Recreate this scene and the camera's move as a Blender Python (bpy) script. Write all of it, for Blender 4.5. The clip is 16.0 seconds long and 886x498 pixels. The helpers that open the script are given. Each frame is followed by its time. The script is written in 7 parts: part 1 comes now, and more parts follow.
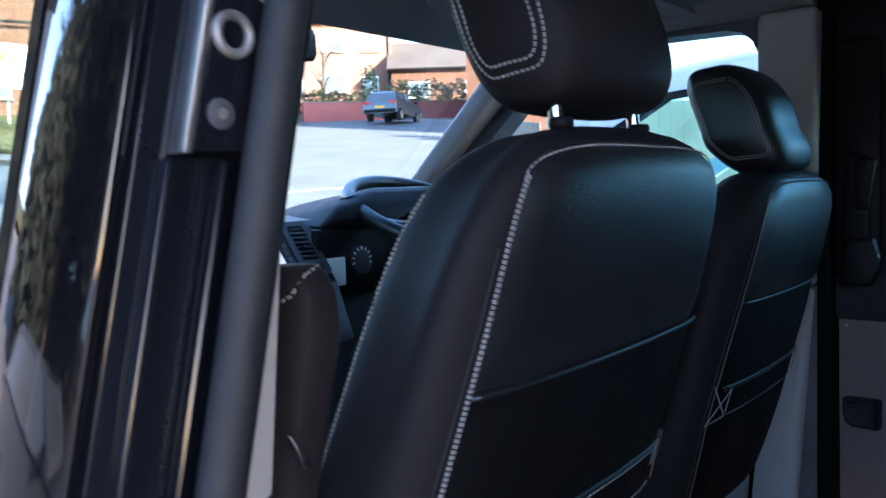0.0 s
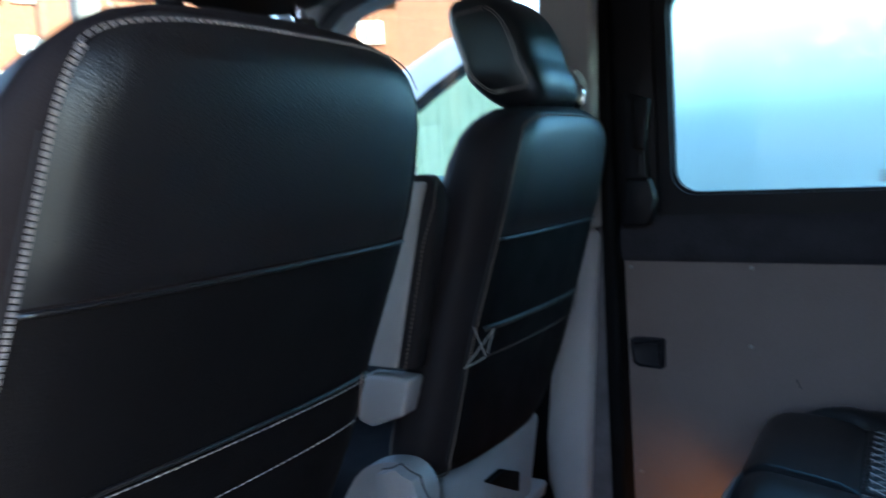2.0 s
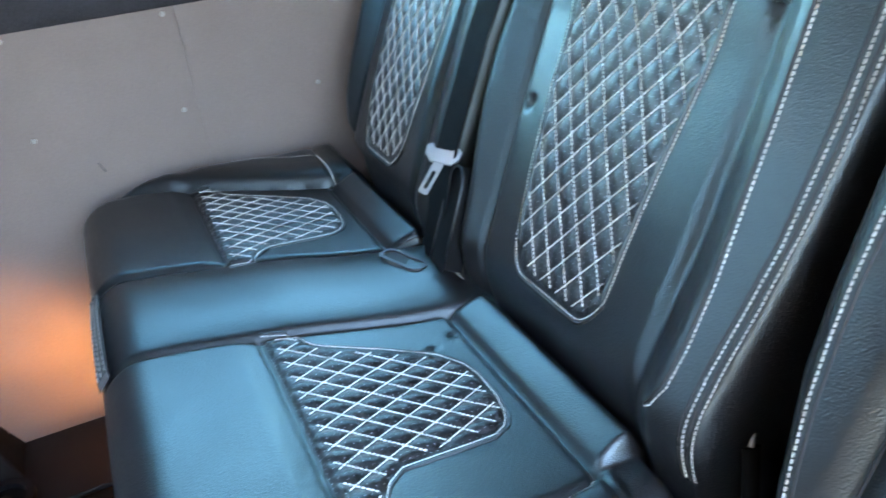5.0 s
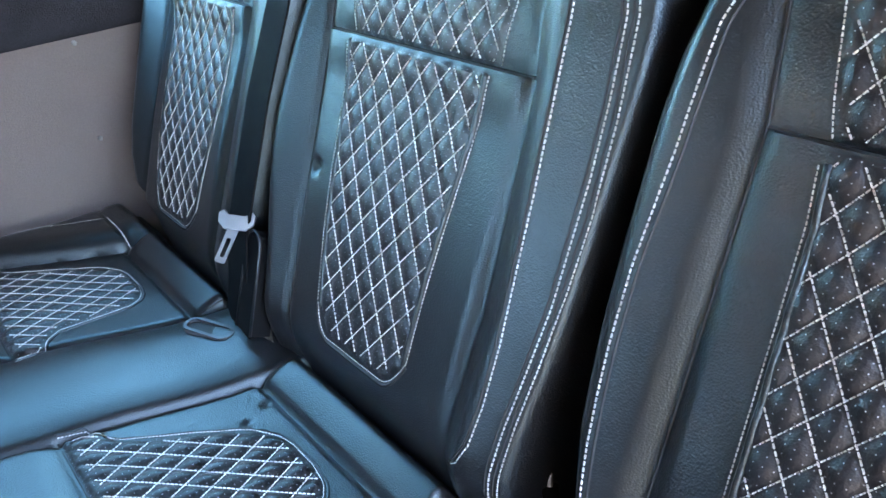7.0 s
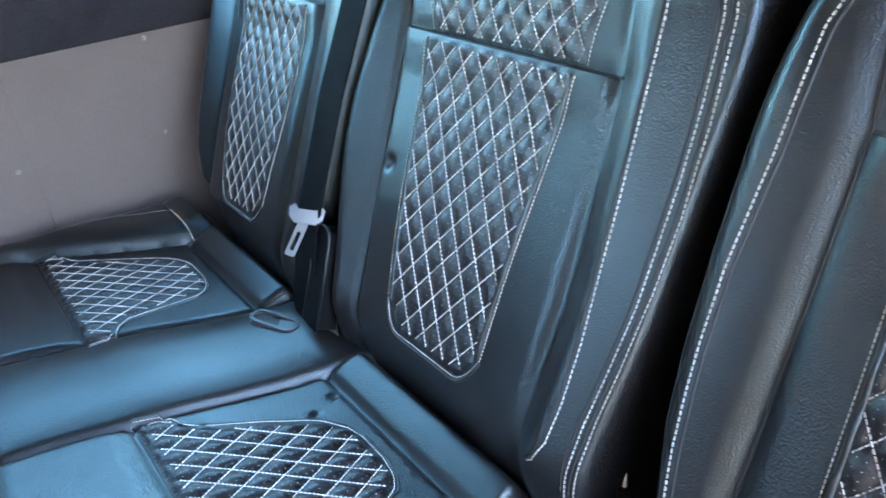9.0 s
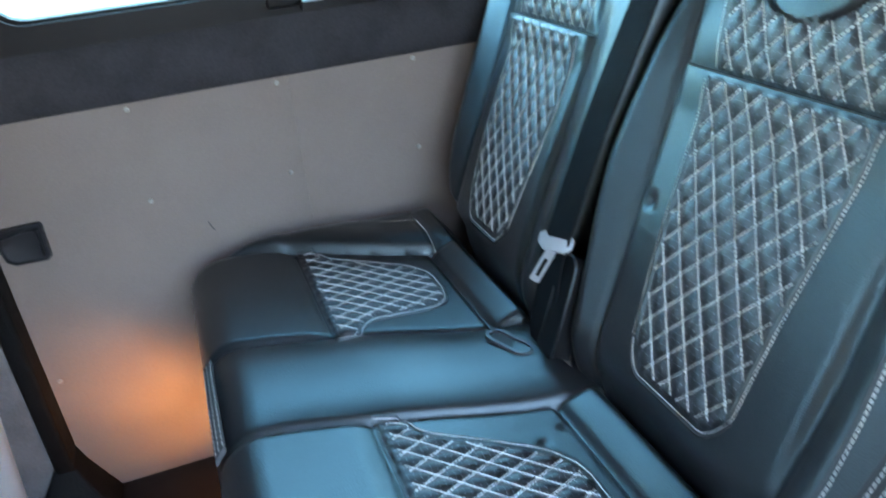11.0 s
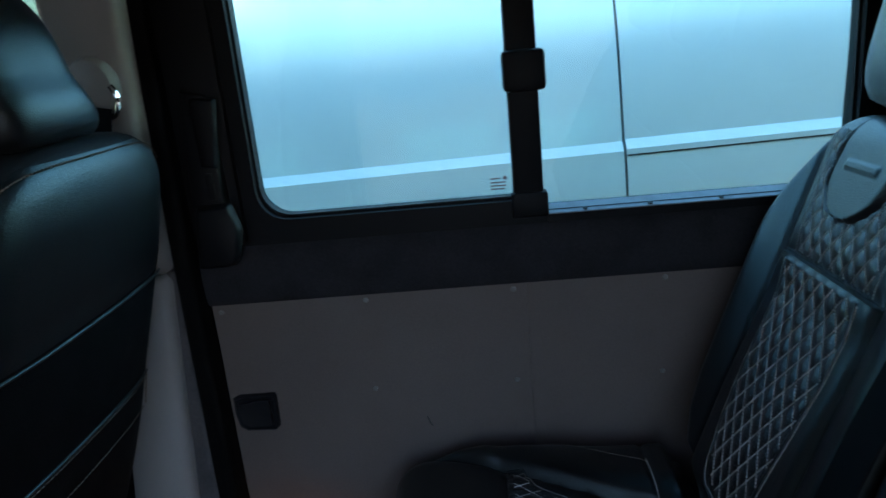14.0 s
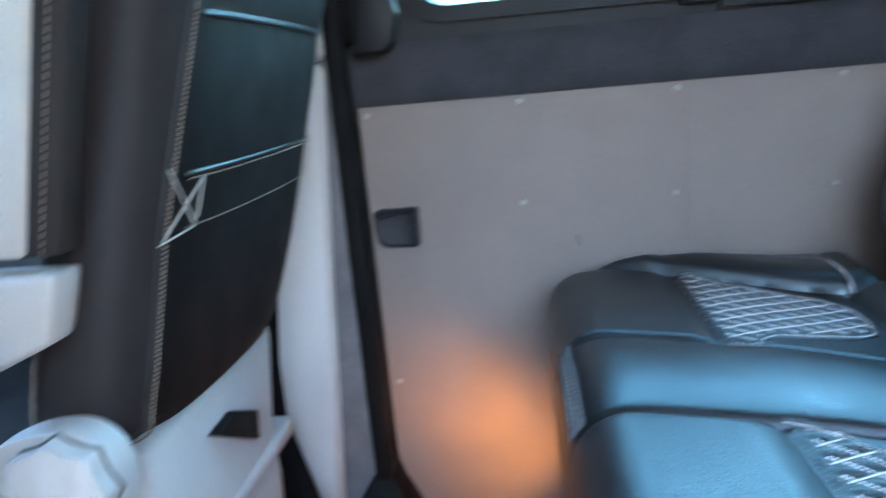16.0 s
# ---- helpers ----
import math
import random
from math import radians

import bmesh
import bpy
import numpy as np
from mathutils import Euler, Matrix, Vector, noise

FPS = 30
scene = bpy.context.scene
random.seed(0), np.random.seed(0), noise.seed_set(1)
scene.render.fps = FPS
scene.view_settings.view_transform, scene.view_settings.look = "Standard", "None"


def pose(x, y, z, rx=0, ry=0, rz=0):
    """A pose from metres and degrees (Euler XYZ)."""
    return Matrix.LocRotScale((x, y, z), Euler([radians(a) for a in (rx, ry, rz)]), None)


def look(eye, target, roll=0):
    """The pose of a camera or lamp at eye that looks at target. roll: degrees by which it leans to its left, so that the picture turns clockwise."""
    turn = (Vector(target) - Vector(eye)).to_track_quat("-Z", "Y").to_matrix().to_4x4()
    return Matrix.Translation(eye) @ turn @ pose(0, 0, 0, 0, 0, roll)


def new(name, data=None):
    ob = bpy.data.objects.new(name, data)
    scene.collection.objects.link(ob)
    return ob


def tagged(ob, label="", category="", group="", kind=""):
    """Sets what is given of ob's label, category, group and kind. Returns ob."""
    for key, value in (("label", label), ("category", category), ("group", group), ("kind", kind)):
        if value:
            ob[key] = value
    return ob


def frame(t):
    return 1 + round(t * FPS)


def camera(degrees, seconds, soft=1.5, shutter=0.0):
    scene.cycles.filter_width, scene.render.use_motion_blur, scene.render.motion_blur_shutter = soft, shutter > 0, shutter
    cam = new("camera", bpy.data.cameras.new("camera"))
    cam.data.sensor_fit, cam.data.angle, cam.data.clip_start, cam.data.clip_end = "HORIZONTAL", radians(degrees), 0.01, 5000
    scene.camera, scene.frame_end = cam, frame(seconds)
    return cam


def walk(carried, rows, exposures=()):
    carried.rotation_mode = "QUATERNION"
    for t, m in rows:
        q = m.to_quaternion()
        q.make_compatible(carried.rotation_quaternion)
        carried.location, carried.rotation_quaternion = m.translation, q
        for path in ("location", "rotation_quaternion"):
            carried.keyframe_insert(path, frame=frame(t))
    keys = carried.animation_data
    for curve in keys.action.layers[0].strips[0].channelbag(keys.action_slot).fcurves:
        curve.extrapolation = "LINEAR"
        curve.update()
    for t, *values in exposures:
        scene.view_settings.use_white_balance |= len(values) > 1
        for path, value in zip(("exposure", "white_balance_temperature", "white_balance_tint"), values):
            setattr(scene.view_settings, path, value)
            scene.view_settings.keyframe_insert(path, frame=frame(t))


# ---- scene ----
cam = camera(59.9, 16.0, shutter=0.5)
PATH = [
    (0, (-0.946, 0.092, 1.542), (0.583, 1.372, 1.39), -1.9),
    (0.5, (-0.905, 0.006, 1.52), (0.572, 1.346, 1.369), -1.5),
    (1, (-0.901, -0.086, 1.516), (0.604, 1.223, 1.365), -1.6),
    (1.5, (-0.876, -0.101, 1.505), (0.677, 1.149, 1.355), -2.3),
    (2, (-0.774, -0.017, 1.468), (0.93, 1.009, 1.253), -3.1),
    (2.5, (-0.684, 0.144, 1.457), (1.177, 0.742, 1.037), -4.1),
    (3, (-0.614, 0.196, 1.412), (1.276, 0.526, 0.847), -4.8),
    (3.5, (-0.535, 0.203, 1.41), (1.34, 0.243, 0.716), -5.2),
    (4, (-0.531, 0.178, 1.43), (1.271, -0.157, 0.63), -5.4),
    (4.5, (-0.536, 0.155, 1.43), (1.173, -0.375, 0.538), -5.5),
    (5, (-0.539, 0.104, 1.454), (1.087, -0.565, 0.5), -6.1),
    (7.3, (-0.542, 0.061, 1.511), (0.835, -0.994, 0.516), -5.8),
    (7.5, (-0.534, 0.068, 1.504), (0.837, -0.987, 0.5), -6.0),
    (8, (-0.533, 0.08, 1.51), (0.843, -0.974, 0.512), -5.9),
    (10.3, (-0.507, 0.139, 1.517), (1.097, -0.57, 0.556), -5.8),
    (10.5, (-0.511, 0.144, 1.519), (1.12, -0.511, 0.565), -6.0),
    (11, (-0.496, 0.141, 1.527), (1.216, -0.397, 0.643), -6.2),
    (11.5, (-0.445, 0.089, 1.553), (1.394, -0.287, 0.863), -6.2),
    (12, (-0.404, -0.01, 1.564), (1.521, 0.015, 1.021), -5.8),
    (12.5, (-0.413, -0.002, 1.59), (1.503, 0.282, 1.093), -5.2),
    (13, (-0.405, 0.015, 1.604), (1.499, 0.402, 1.13), -4.9),
    (13.5, (-0.383, 0.038, 1.616), (1.534, 0.32, 1.12), -5.1),
    (14, (-0.381, 0.029, 1.615), (1.551, 0.148, 1.11), -5.4),
    (14.5, (-0.388, 0.032, 1.617), (1.544, 0.042, 1.101), -5.5),
    (15, (-0.393, 0.038, 1.594), (1.549, -0.049, 1.122), -5.7),
    (15.5, (-0.401, 0.165, 1.398), (1.548, 0.057, 0.962), -5.5),
    (16, (-0.418, 0.229, 1.288), (1.523, 0.446, 0.857), -5.1),
]
EXPOSURES = [
    (0.0, 3.4, 5720, 22), (0.5, 3.18, 5760, 21), (1.0, 3.28, 5740, 21), (1.5, 3.42, 5800, 20), (2.0, 3.88, 6300, 19),
    (2.5, 5.12, 7450, 26), (3.0, 6.15, 7450, 19), (4.0, 6.52, 7800, 16), (5.0, 6.5, 7800, 19), (7.5, 6.3, 7450, 25),
    (8.0, 6.3, 7450, 25), (10.5, 6.40, 7750, 19), (11.0, 6.17, 7650, 16), (11.5, 5.42, 7400, 20), (12.0, 4.52, 7500, 24),
    (12.5, 3.75, 7500, 21), (13.0, 3.55, 6900, 18), (14.0, 3.33, 6700, 17), (15.0, 3.3, 6650, 17), (15.5, 3.85, 6250, 15), (16.0, 6.3, 7050, 17),
]
walk(cam, [(t, look(eye, target, roll)) for t, eye, target, roll in PATH], EXPOSURES)

# ---- light ----
world = bpy.data.worlds.new("world")
scene.world = world
world.use_nodes = True
wn = world.node_tree
sky = wn.nodes.new("ShaderNodeTexSky")
sky.sky_type, sky.sun_disc = "NISHITA", False
sky.sun_elevation, sky.sun_rotation = radians(16), radians(176)
sky.air_density, sky.dust_density, sky.ozone_density = 1.0, 0.8, 2.4
wn.links.new(sky.outputs[0], wn.nodes["Background"].inputs[0])
wn.nodes["Background"].inputs[1].default_value = 0.15
sun = new("sun", bpy.data.lights.new("sun", "SUN"))
sun.data.energy, sun.data.angle, sun.data.color = 4.0, radians(0.6), (1.0, 0.86, 0.68)
sun.matrix_world = look((0.75, -11, 3.4), (0, 0, 0))


# ---- materials ----
def material(name, base, rough=0.5, metal=0.0, spec=0.5, grain=0.0, grain_size=400.0, bump=0.0, bump_size=600.0,
             stain=0.0, stain_size=6.0, second=None, voronoi=False, vary=0.0):
    """Principled surface with two scales of colour variation and fine relief, in metres."""
    m = bpy.data.materials.new(name)
    m.use_nodes = True
    nt, b = m.node_tree, m.node_tree.nodes["Principled BSDF"]
    b.inputs["Roughness"].default_value, b.inputs["Metallic"].default_value = rough, metal
    b.inputs["Specular IOR Level"].default_value = spec
    co = nt.nodes.new("ShaderNodeTexCoord").outputs["Object"]

    def noise_at(size, detail=4.0):
        n = nt.nodes.new("ShaderNodeTexNoise")
        n.inputs["Scale"].default_value, n.inputs["Detail"].default_value = size, detail
        nt.links.new(co, n.inputs["Vector"])
        return n.outputs[0]

    second = second or tuple(c * 0.55 for c in base)
    mix = nt.nodes.new("ShaderNodeMix")
    mix.data_type = "RGBA"
    mix.inputs[6].default_value, mix.inputs[7].default_value = (*base, 1), (*second, 1)
    fac = nt.nodes.new("ShaderNodeMath")
    fac.operation, fac.use_clamp = "MULTIPLY_ADD", True
    ramp = nt.nodes.new("ShaderNodeMapRange")
    ramp.inputs[1].default_value, ramp.inputs[2].default_value = 0.42, 0.72
    ramp.inputs[4].default_value = stain
    nt.links.new(noise_at(stain_size), ramp.inputs[0])
    nt.links.new(noise_at(grain_size, 2.0), fac.inputs[0])
    fac.inputs[1].default_value = grain
    nt.links.new(ramp.outputs[0], fac.inputs[2])
    nt.links.new(fac.outputs[0], mix.inputs[0])
    out = mix.outputs[2]
    if vary:
        info, hsv = nt.nodes.new("ShaderNodeObjectInfo"), nt.nodes.new("ShaderNodeHueSaturation")
        mr = nt.nodes.new("ShaderNodeMapRange")
        mr.inputs[3].default_value, mr.inputs[4].default_value = 1 - vary, 1 + vary
        nt.links.new(info.outputs["Random"], mr.inputs[0])
        nt.links.new(mr.outputs[0], hsv.inputs["Value"])
        nt.links.new(out, hsv.inputs["Color"])
        out = hsv.outputs[0]
    nt.links.new(out, b.inputs["Base Color"])
    if stain or grain:
        rr = nt.nodes.new("ShaderNodeMapRange")
        rr.inputs[3].default_value, rr.inputs[4].default_value = rough * 0.8, min(1.0, rough * 1.3)
        nt.links.new(noise_at(stain_size * 3), rr.inputs[0])
        nt.links.new(rr.outputs[0], b.inputs["Roughness"])
    if bump:
        bp = nt.nodes.new("ShaderNodeBump")
        bp.inputs["Distance"].default_value, bp.inputs["Strength"].default_value = bump, 0.8
        if voronoi:
            v = nt.nodes.new("ShaderNodeTexVoronoi")
            v.inputs["Scale"].default_value = bump_size
            nt.links.new(co, v.inputs["Vector"])
            nt.links.new(v.outputs["Distance"], bp.inputs["Height"])
        else:
            nt.links.new(noise_at(bump_size, 3.0), bp.inputs["Height"])
        nt.links.new(bp.outputs[0], b.inputs["Normal"])
    return m


def glass(name, tint=(1, 1, 1), dark=0.0):
    m = bpy.data.materials.new(name)
    m.use_nodes = True
    nt = m.node_tree
    nt.nodes.remove(nt.nodes["Principled BSDF"])
    tr, gl, mx, fr = (nt.nodes.new("ShaderNode" + k) for k in ("BsdfTransparent", "BsdfGlossy", "MixShader", "LayerWeight"))
    tr.inputs[0].default_value = (*tint, 1)
    gl.inputs["Roughness"].default_value = 0.0
    pw, ma = nt.nodes.new("ShaderNodeMath"), nt.nodes.new("ShaderNodeMath")
    pw.operation, ma.operation = "POWER", "MULTIPLY_ADD"
    fr.inputs[0].default_value, pw.inputs[1].default_value = 0.5, 5.0
    ma.inputs[1].default_value, ma.inputs[2].default_value = 0.9, 0.04
    nt.links.new(fr.outputs["Facing"], pw.inputs[0])
    nt.links.new(pw.outputs[0], ma.inputs[0])
    nt.links.new(ma.outputs[0], mx.inputs[0])
    nt.links.new(tr.outputs[0], mx.inputs[1])
    nt.links.new(gl.outputs[0], mx.inputs[2])
    nt.links.new(mx.outputs[0], nt.nodes["Material Output"].inputs[0])
    return m


def glow(name, colour, strength):
    m = bpy.data.materials.new(name)
    m.use_nodes = True
    b = m.node_tree.nodes["Principled BSDF"]
    b.inputs["Base Color"].default_value = (*[c * 0.5 for c in colour], 1)
    b.inputs["Emission Color"].default_value, b.inputs["Emission Strength"].default_value = (*colour, 1), strength
    return m


M = dict(
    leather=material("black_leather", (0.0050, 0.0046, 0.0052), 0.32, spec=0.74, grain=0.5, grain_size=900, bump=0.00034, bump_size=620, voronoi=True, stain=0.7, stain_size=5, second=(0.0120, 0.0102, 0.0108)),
    leather_side=material("side_leather", (0.0150, 0.0128, 0.0136), 0.55, spec=0.10, grain=0.4, grain_size=900, bump=0.00024, bump_size=560, voronoi=True, stain=0.4, stain_size=6, second=(0.020, 0.0172, 0.0178)),
    pocket=material("pocket_leather", (0.0036, 0.0036, 0.0042), 0.58, spec=0.11, grain=0.4, bump=0.0006, bump_size=500, stain=0.3),
    thread=material("pale_thread", (0.27, 0.25, 0.225), 0.8, grain=0.4, grain_size=900),
    thread_white=material("white_thread", (0.60, 0.58, 0.54), 0.8, grain=0.3, grain_size=900),
    shade_grey=material("painted_wheel_shade", (0.10, 0.095, 0.09), 0.7, grain=0.3),
    slot_rim=material("slot_rim", (0.045, 0.045, 0.05), 0.3, spec=0.6, grain=0.3, stain=0.4, stain_size=40),
    thread_tan=material("tan_thread", (0.17, 0.125, 0.095), 0.85, grain=0.4, grain_size=900),
    seam=material("seam_shadow", (0.012, 0.012, 0.012), 0.7),
    chrome=material("chrome", (0.75, 0.76, 0.78), 0.12, metal=1.0),
    worn_steel=material("worn_steel", (0.34, 0.32, 0.30), 0.42, metal=0.55, grain=0.6, grain_size=300, stain=0.5, stain_size=60, second=(0.10, 0.095, 0.09)),
    steel=material("brushed_steel", (0.42, 0.42, 0.42), 0.35, metal=1.0, grain=0.5, stain=0.3, stain_size=40),
    grey_plastic=material("grey_plastic", (0.34, 0.325, 0.315), 0.5, grain=0.25, grain_size=500, bump=0.0003, bump_size=900, stain=0.2, stain_size=9),
    cream=material("cream_trim", (0.36, 0.34, 0.32), 0.55, grain=0.3, grain_size=600, bump=0.0003, bump_size=900, stain=0.25, stain_size=5),
    black_plastic=material("black_plastic", (0.0065, 0.0065, 0.0075), 0.5, spec=0.16, grain=0.3, bump=0.0003, bump_size=800, stain=0.3),
    black_paint=material("black_paint", (0.006, 0.007, 0.010), 0.13, spec=0.25, stain=0.3, stain_size=3, grain=0.1),
    rubber=material("rubber_seal", (0.020, 0.020, 0.022), 0.6, spec=0.35, grain=0.5, grain_size=300, bump=0.0005, bump_size=300, stain=0.4, stain_size=12),
    carpet=material("felt_carpet", (0.038, 0.036, 0.040), 0.95, spec=0.1, grain=0.9, grain_size=260, bump=0.002, bump_size=420, stain=0.5, stain_size=14),
    floor=material("floor_mat", (0.0035, 0.0036, 0.0038), 0.7, spec=0.12, grain=0.6, grain_size=200, bump=0.001, bump_size=200, stain=0.5),
    panel=material("grey_panel", (0.164, 0.125, 0.109), 0.72, spec=0.3, grain=0.6, grain_size=330, bump=0.0005, bump_size=420, stain=0.25, stain_size=5, second=(0.108, 0.082, 0.071)),
    headliner=material("headliner", (0.30, 0.295, 0.29), 0.95, spec=0.1, grain=0.7, grain_size=500, bump=0.001, bump_size=700, stain=0.2),
    dash=material("dash_plastic", (0.055, 0.059, 0.066), 0.5, grain=0.3, bump=0.0004, bump_size=700, stain=0.2),
    red=material("red_trim", (0.62, 0.03, 0.02), 0.3, grain=0.1),
    tongue_metal=material("tongue_metal", (0.42, 0.47, 0.50), 0.30, metal=0.7, grain=0.2, stain=0.2, stain_size=40),
    gloss_black=material("gloss_black", (0.004, 0.004, 0.005), 0.05, spec=0.28, stain=0.2, stain_size=6),
    belt=material("belt_webbing", (0.005, 0.005, 0.0055), 0.85, spec=0.08, grain=0.6, grain_size=900, bump=0.0006, bump_size=900),
    glass=glass("clear_glass", (0.88, 0.97, 0.96)),
    privacy=glass("green_tinted_glass", (0.67, 0.955, 0.955)),
    silver=material("silver_paint", (0.78, 0.82, 0.83), 0.3, metal=0.0, spec=0.6, grain=0.1, stain=0.15, stain_size=1.2),
    white_paint=material("white_paint", (0.80, 0.80, 0.78), 0.25, grain=0.1, stain=0.1),
    asphalt=material("asphalt", (0.155, 0.152, 0.148), 0.9, spec=0.4, grain=0.7, grain_size=90, bump=0.004, bump_size=90, stain=0.5, stain_size=0.6, second=(0.10, 0.10, 0.10)),
    pavement=material("pavement", (0.18, 0.172, 0.168), 0.95, spec=0.1, grain=0.5, grain_size=40, stain=0.4, stain_size=0.8),
    kerb=material("kerb_stone", (0.20, 0.175, 0.145), 0.95, spec=0.1, grain=0.5, grain_size=60, stain=0.4, stain_size=1.5),
    grass=material("grass", (0.070, 0.078, 0.026), 0.95, spec=0.1, grain=0.9, grain_size=14, bump=0.03, bump_size=12, stain=0.7, stain_size=0.5, second=(0.13, 0.11, 0.045)),
    leaf=material("leaves", (0.07, 0.09, 0.02), 0.7, grain=0.6, grain_size=6, stain=0.5, stain_size=1.5, second=(0.12, 0.11, 0.02)),
    dark_leaf=material("dark_leaves", (0.02, 0.026, 0.014), 0.8, grain=0.6, grain_size=5, stain=0.6, stain_size=0.8),
    bark=material("bark", (0.10, 0.075, 0.055), 0.9, grain=0.6, grain_size=30, bump=0.01, bump_size=25, stain=0.4),
    red_wall=material("red_painted_wall", (0.40, 0.10, 0.09), 0.8, grain=0.3, grain_size=20, stain=0.4, stain_size=0.7),
    roof=material("roof_tiles", (0.12, 0.085, 0.065), 0.85, grain=0.5, grain_size=8, stain=0.5, stain_size=0.6),
    wood=material("weathered_wood", (0.20, 0.185, 0.16), 0.85, grain=0.5, grain_size=20, stain=0.4, stain_size=1.5),
    pole_brown=material("stained_pole", (0.10, 0.05, 0.03), 0.8, grain=0.5, grain_size=20, stain=0.3),
    galvanised=material("galvanised_steel", (0.22, 0.235, 0.245), 0.55, metal=0.4, grain=0.4, grain_size=15, stain=0.3, stain_size=1.2),
    bin_green=material("green_bin", (0.06, 0.14, 0.05), 0.6, grain=0.2, stain=0.2),
    bin_blue=material("blue_bin", (0.02, 0.10, 0.30), 0.6, grain=0.2, stain=0.2),
    yellow=material("yellow_paint", (0.70, 0.38, 0.02), 0.5, grain=0.2),
    teal=material("teal_print", (0.02, 0.22, 0.25), 0.5, grain=0.1),
    paper=material("paper", (0.75, 0.76, 0.74), 0.7, grain=0.1),
    ink=material("grey_ink", (0.22, 0.24, 0.25), 0.7),
    light_window=material("window_glazing", (0.10, 0.11, 0.12), 0.08, spec=0.8),
    grey_car=material("grey_car_paint", (0.10, 0.11, 0.125), 0.3, metal=0.3, stain=0.1),
    edge_felt=material("edge_felt", (0.135, 0.125, 0.125), 0.95, spec=0.1, grain=0.8, grain_size=260, bump=0.002, bump_size=420, stain=0.5, stain_size=14),
    tab=material("grey_tab_fabric", (0.05, 0.05, 0.052), 0.9, grain=0.8, grain_size=700, bump=0.0005, bump_size=900),
    tyre=material("tyre", (0.015, 0.015, 0.015), 0.8),
    screw=material("dull_screw", (0.22, 0.20, 0.185), 0.5, metal=0.2, grain=0.3),
    cup=material("cup_plastic", (0.008, 0.0085, 0.011), 0.5, spec=0.25, grain=0.3, bump=0.0003, bump_size=500, stain=0.3, stain_size=20),
    track=material("aluminium_track", (0.26, 0.27, 0.28), 0.45, metal=0.6, grain=0.4, grain_size=200, stain=0.5, stain_size=30),
    sill=material("sill_plastic", (0.004, 0.004, 0.0045), 0.38, spec=0.35, grain=0.3, bump=0.0003, bump_size=600, stain=0.4, stain_size=18),
    # even emission sets how bright the touch screen renders
    emissive_screen=glow("emissive_screen", (0.80, 0.90, 1.0), 0.085),
    # glow of the added amber fill, no real lamp of the van
    lamp=glow("amber_fill_face", (1.0, 0.45, 0.12), 1.5),
)


M["leather"].node_tree.nodes["Principled BSDF"].inputs["Specular Tint"].default_value = (0.77, 0.97, 1.0, 1.0)    # bluish tint painted into the highlights in place of the window's cyan light
for shiny, coat in (("silver", 0.5), ("white_paint", 0.6), ("grey_car", 1.0)):
    b = M[shiny].node_tree.nodes["Principled BSDF"]
    b.inputs["Coat Weight"].default_value, b.inputs["Coat Roughness"].default_value = coat, 0.04


def brick_material(name, a, b, mortar):
    m = material(name, a, 0.85)
    nt, bs = m.node_tree, m.node_tree.nodes["Principled BSDF"]
    t = nt.nodes.new("ShaderNodeTexBrick")
    co = nt.nodes.new("ShaderNodeTexCoord")
    sep, comb, add = nt.nodes.new("ShaderNodeSeparateXYZ"), nt.nodes.new("ShaderNodeCombineXYZ"), nt.nodes.new("ShaderNodeMath")
    nt.links.new(co.outputs["Object"], sep.inputs[0])
    nt.links.new(sep.outputs[0], add.inputs[0])
    nt.links.new(sep.outputs[1], add.inputs[1])
    nt.links.new(add.outputs[0], comb.inputs[0])
    nt.links.new(sep.outputs[2], comb.inputs[1])
    nt.links.new(comb.outputs[0], t.inputs["Vector"])
    for k, v in (("Color1", a), ("Color2", b), ("Mortar", mortar)):
        t.inputs[k].default_value = (*v, 1)
    t.inputs["Scale"].default_value = 1.0
    t.inputs["Brick Width"].default_value, t.inputs["Row Height"].default_value, t.inputs["Mortar Size"].default_value = 0.225, 0.075, 0.008
    nt.links.new(t.outputs[0], bs.inputs["Base Color"])
    return m


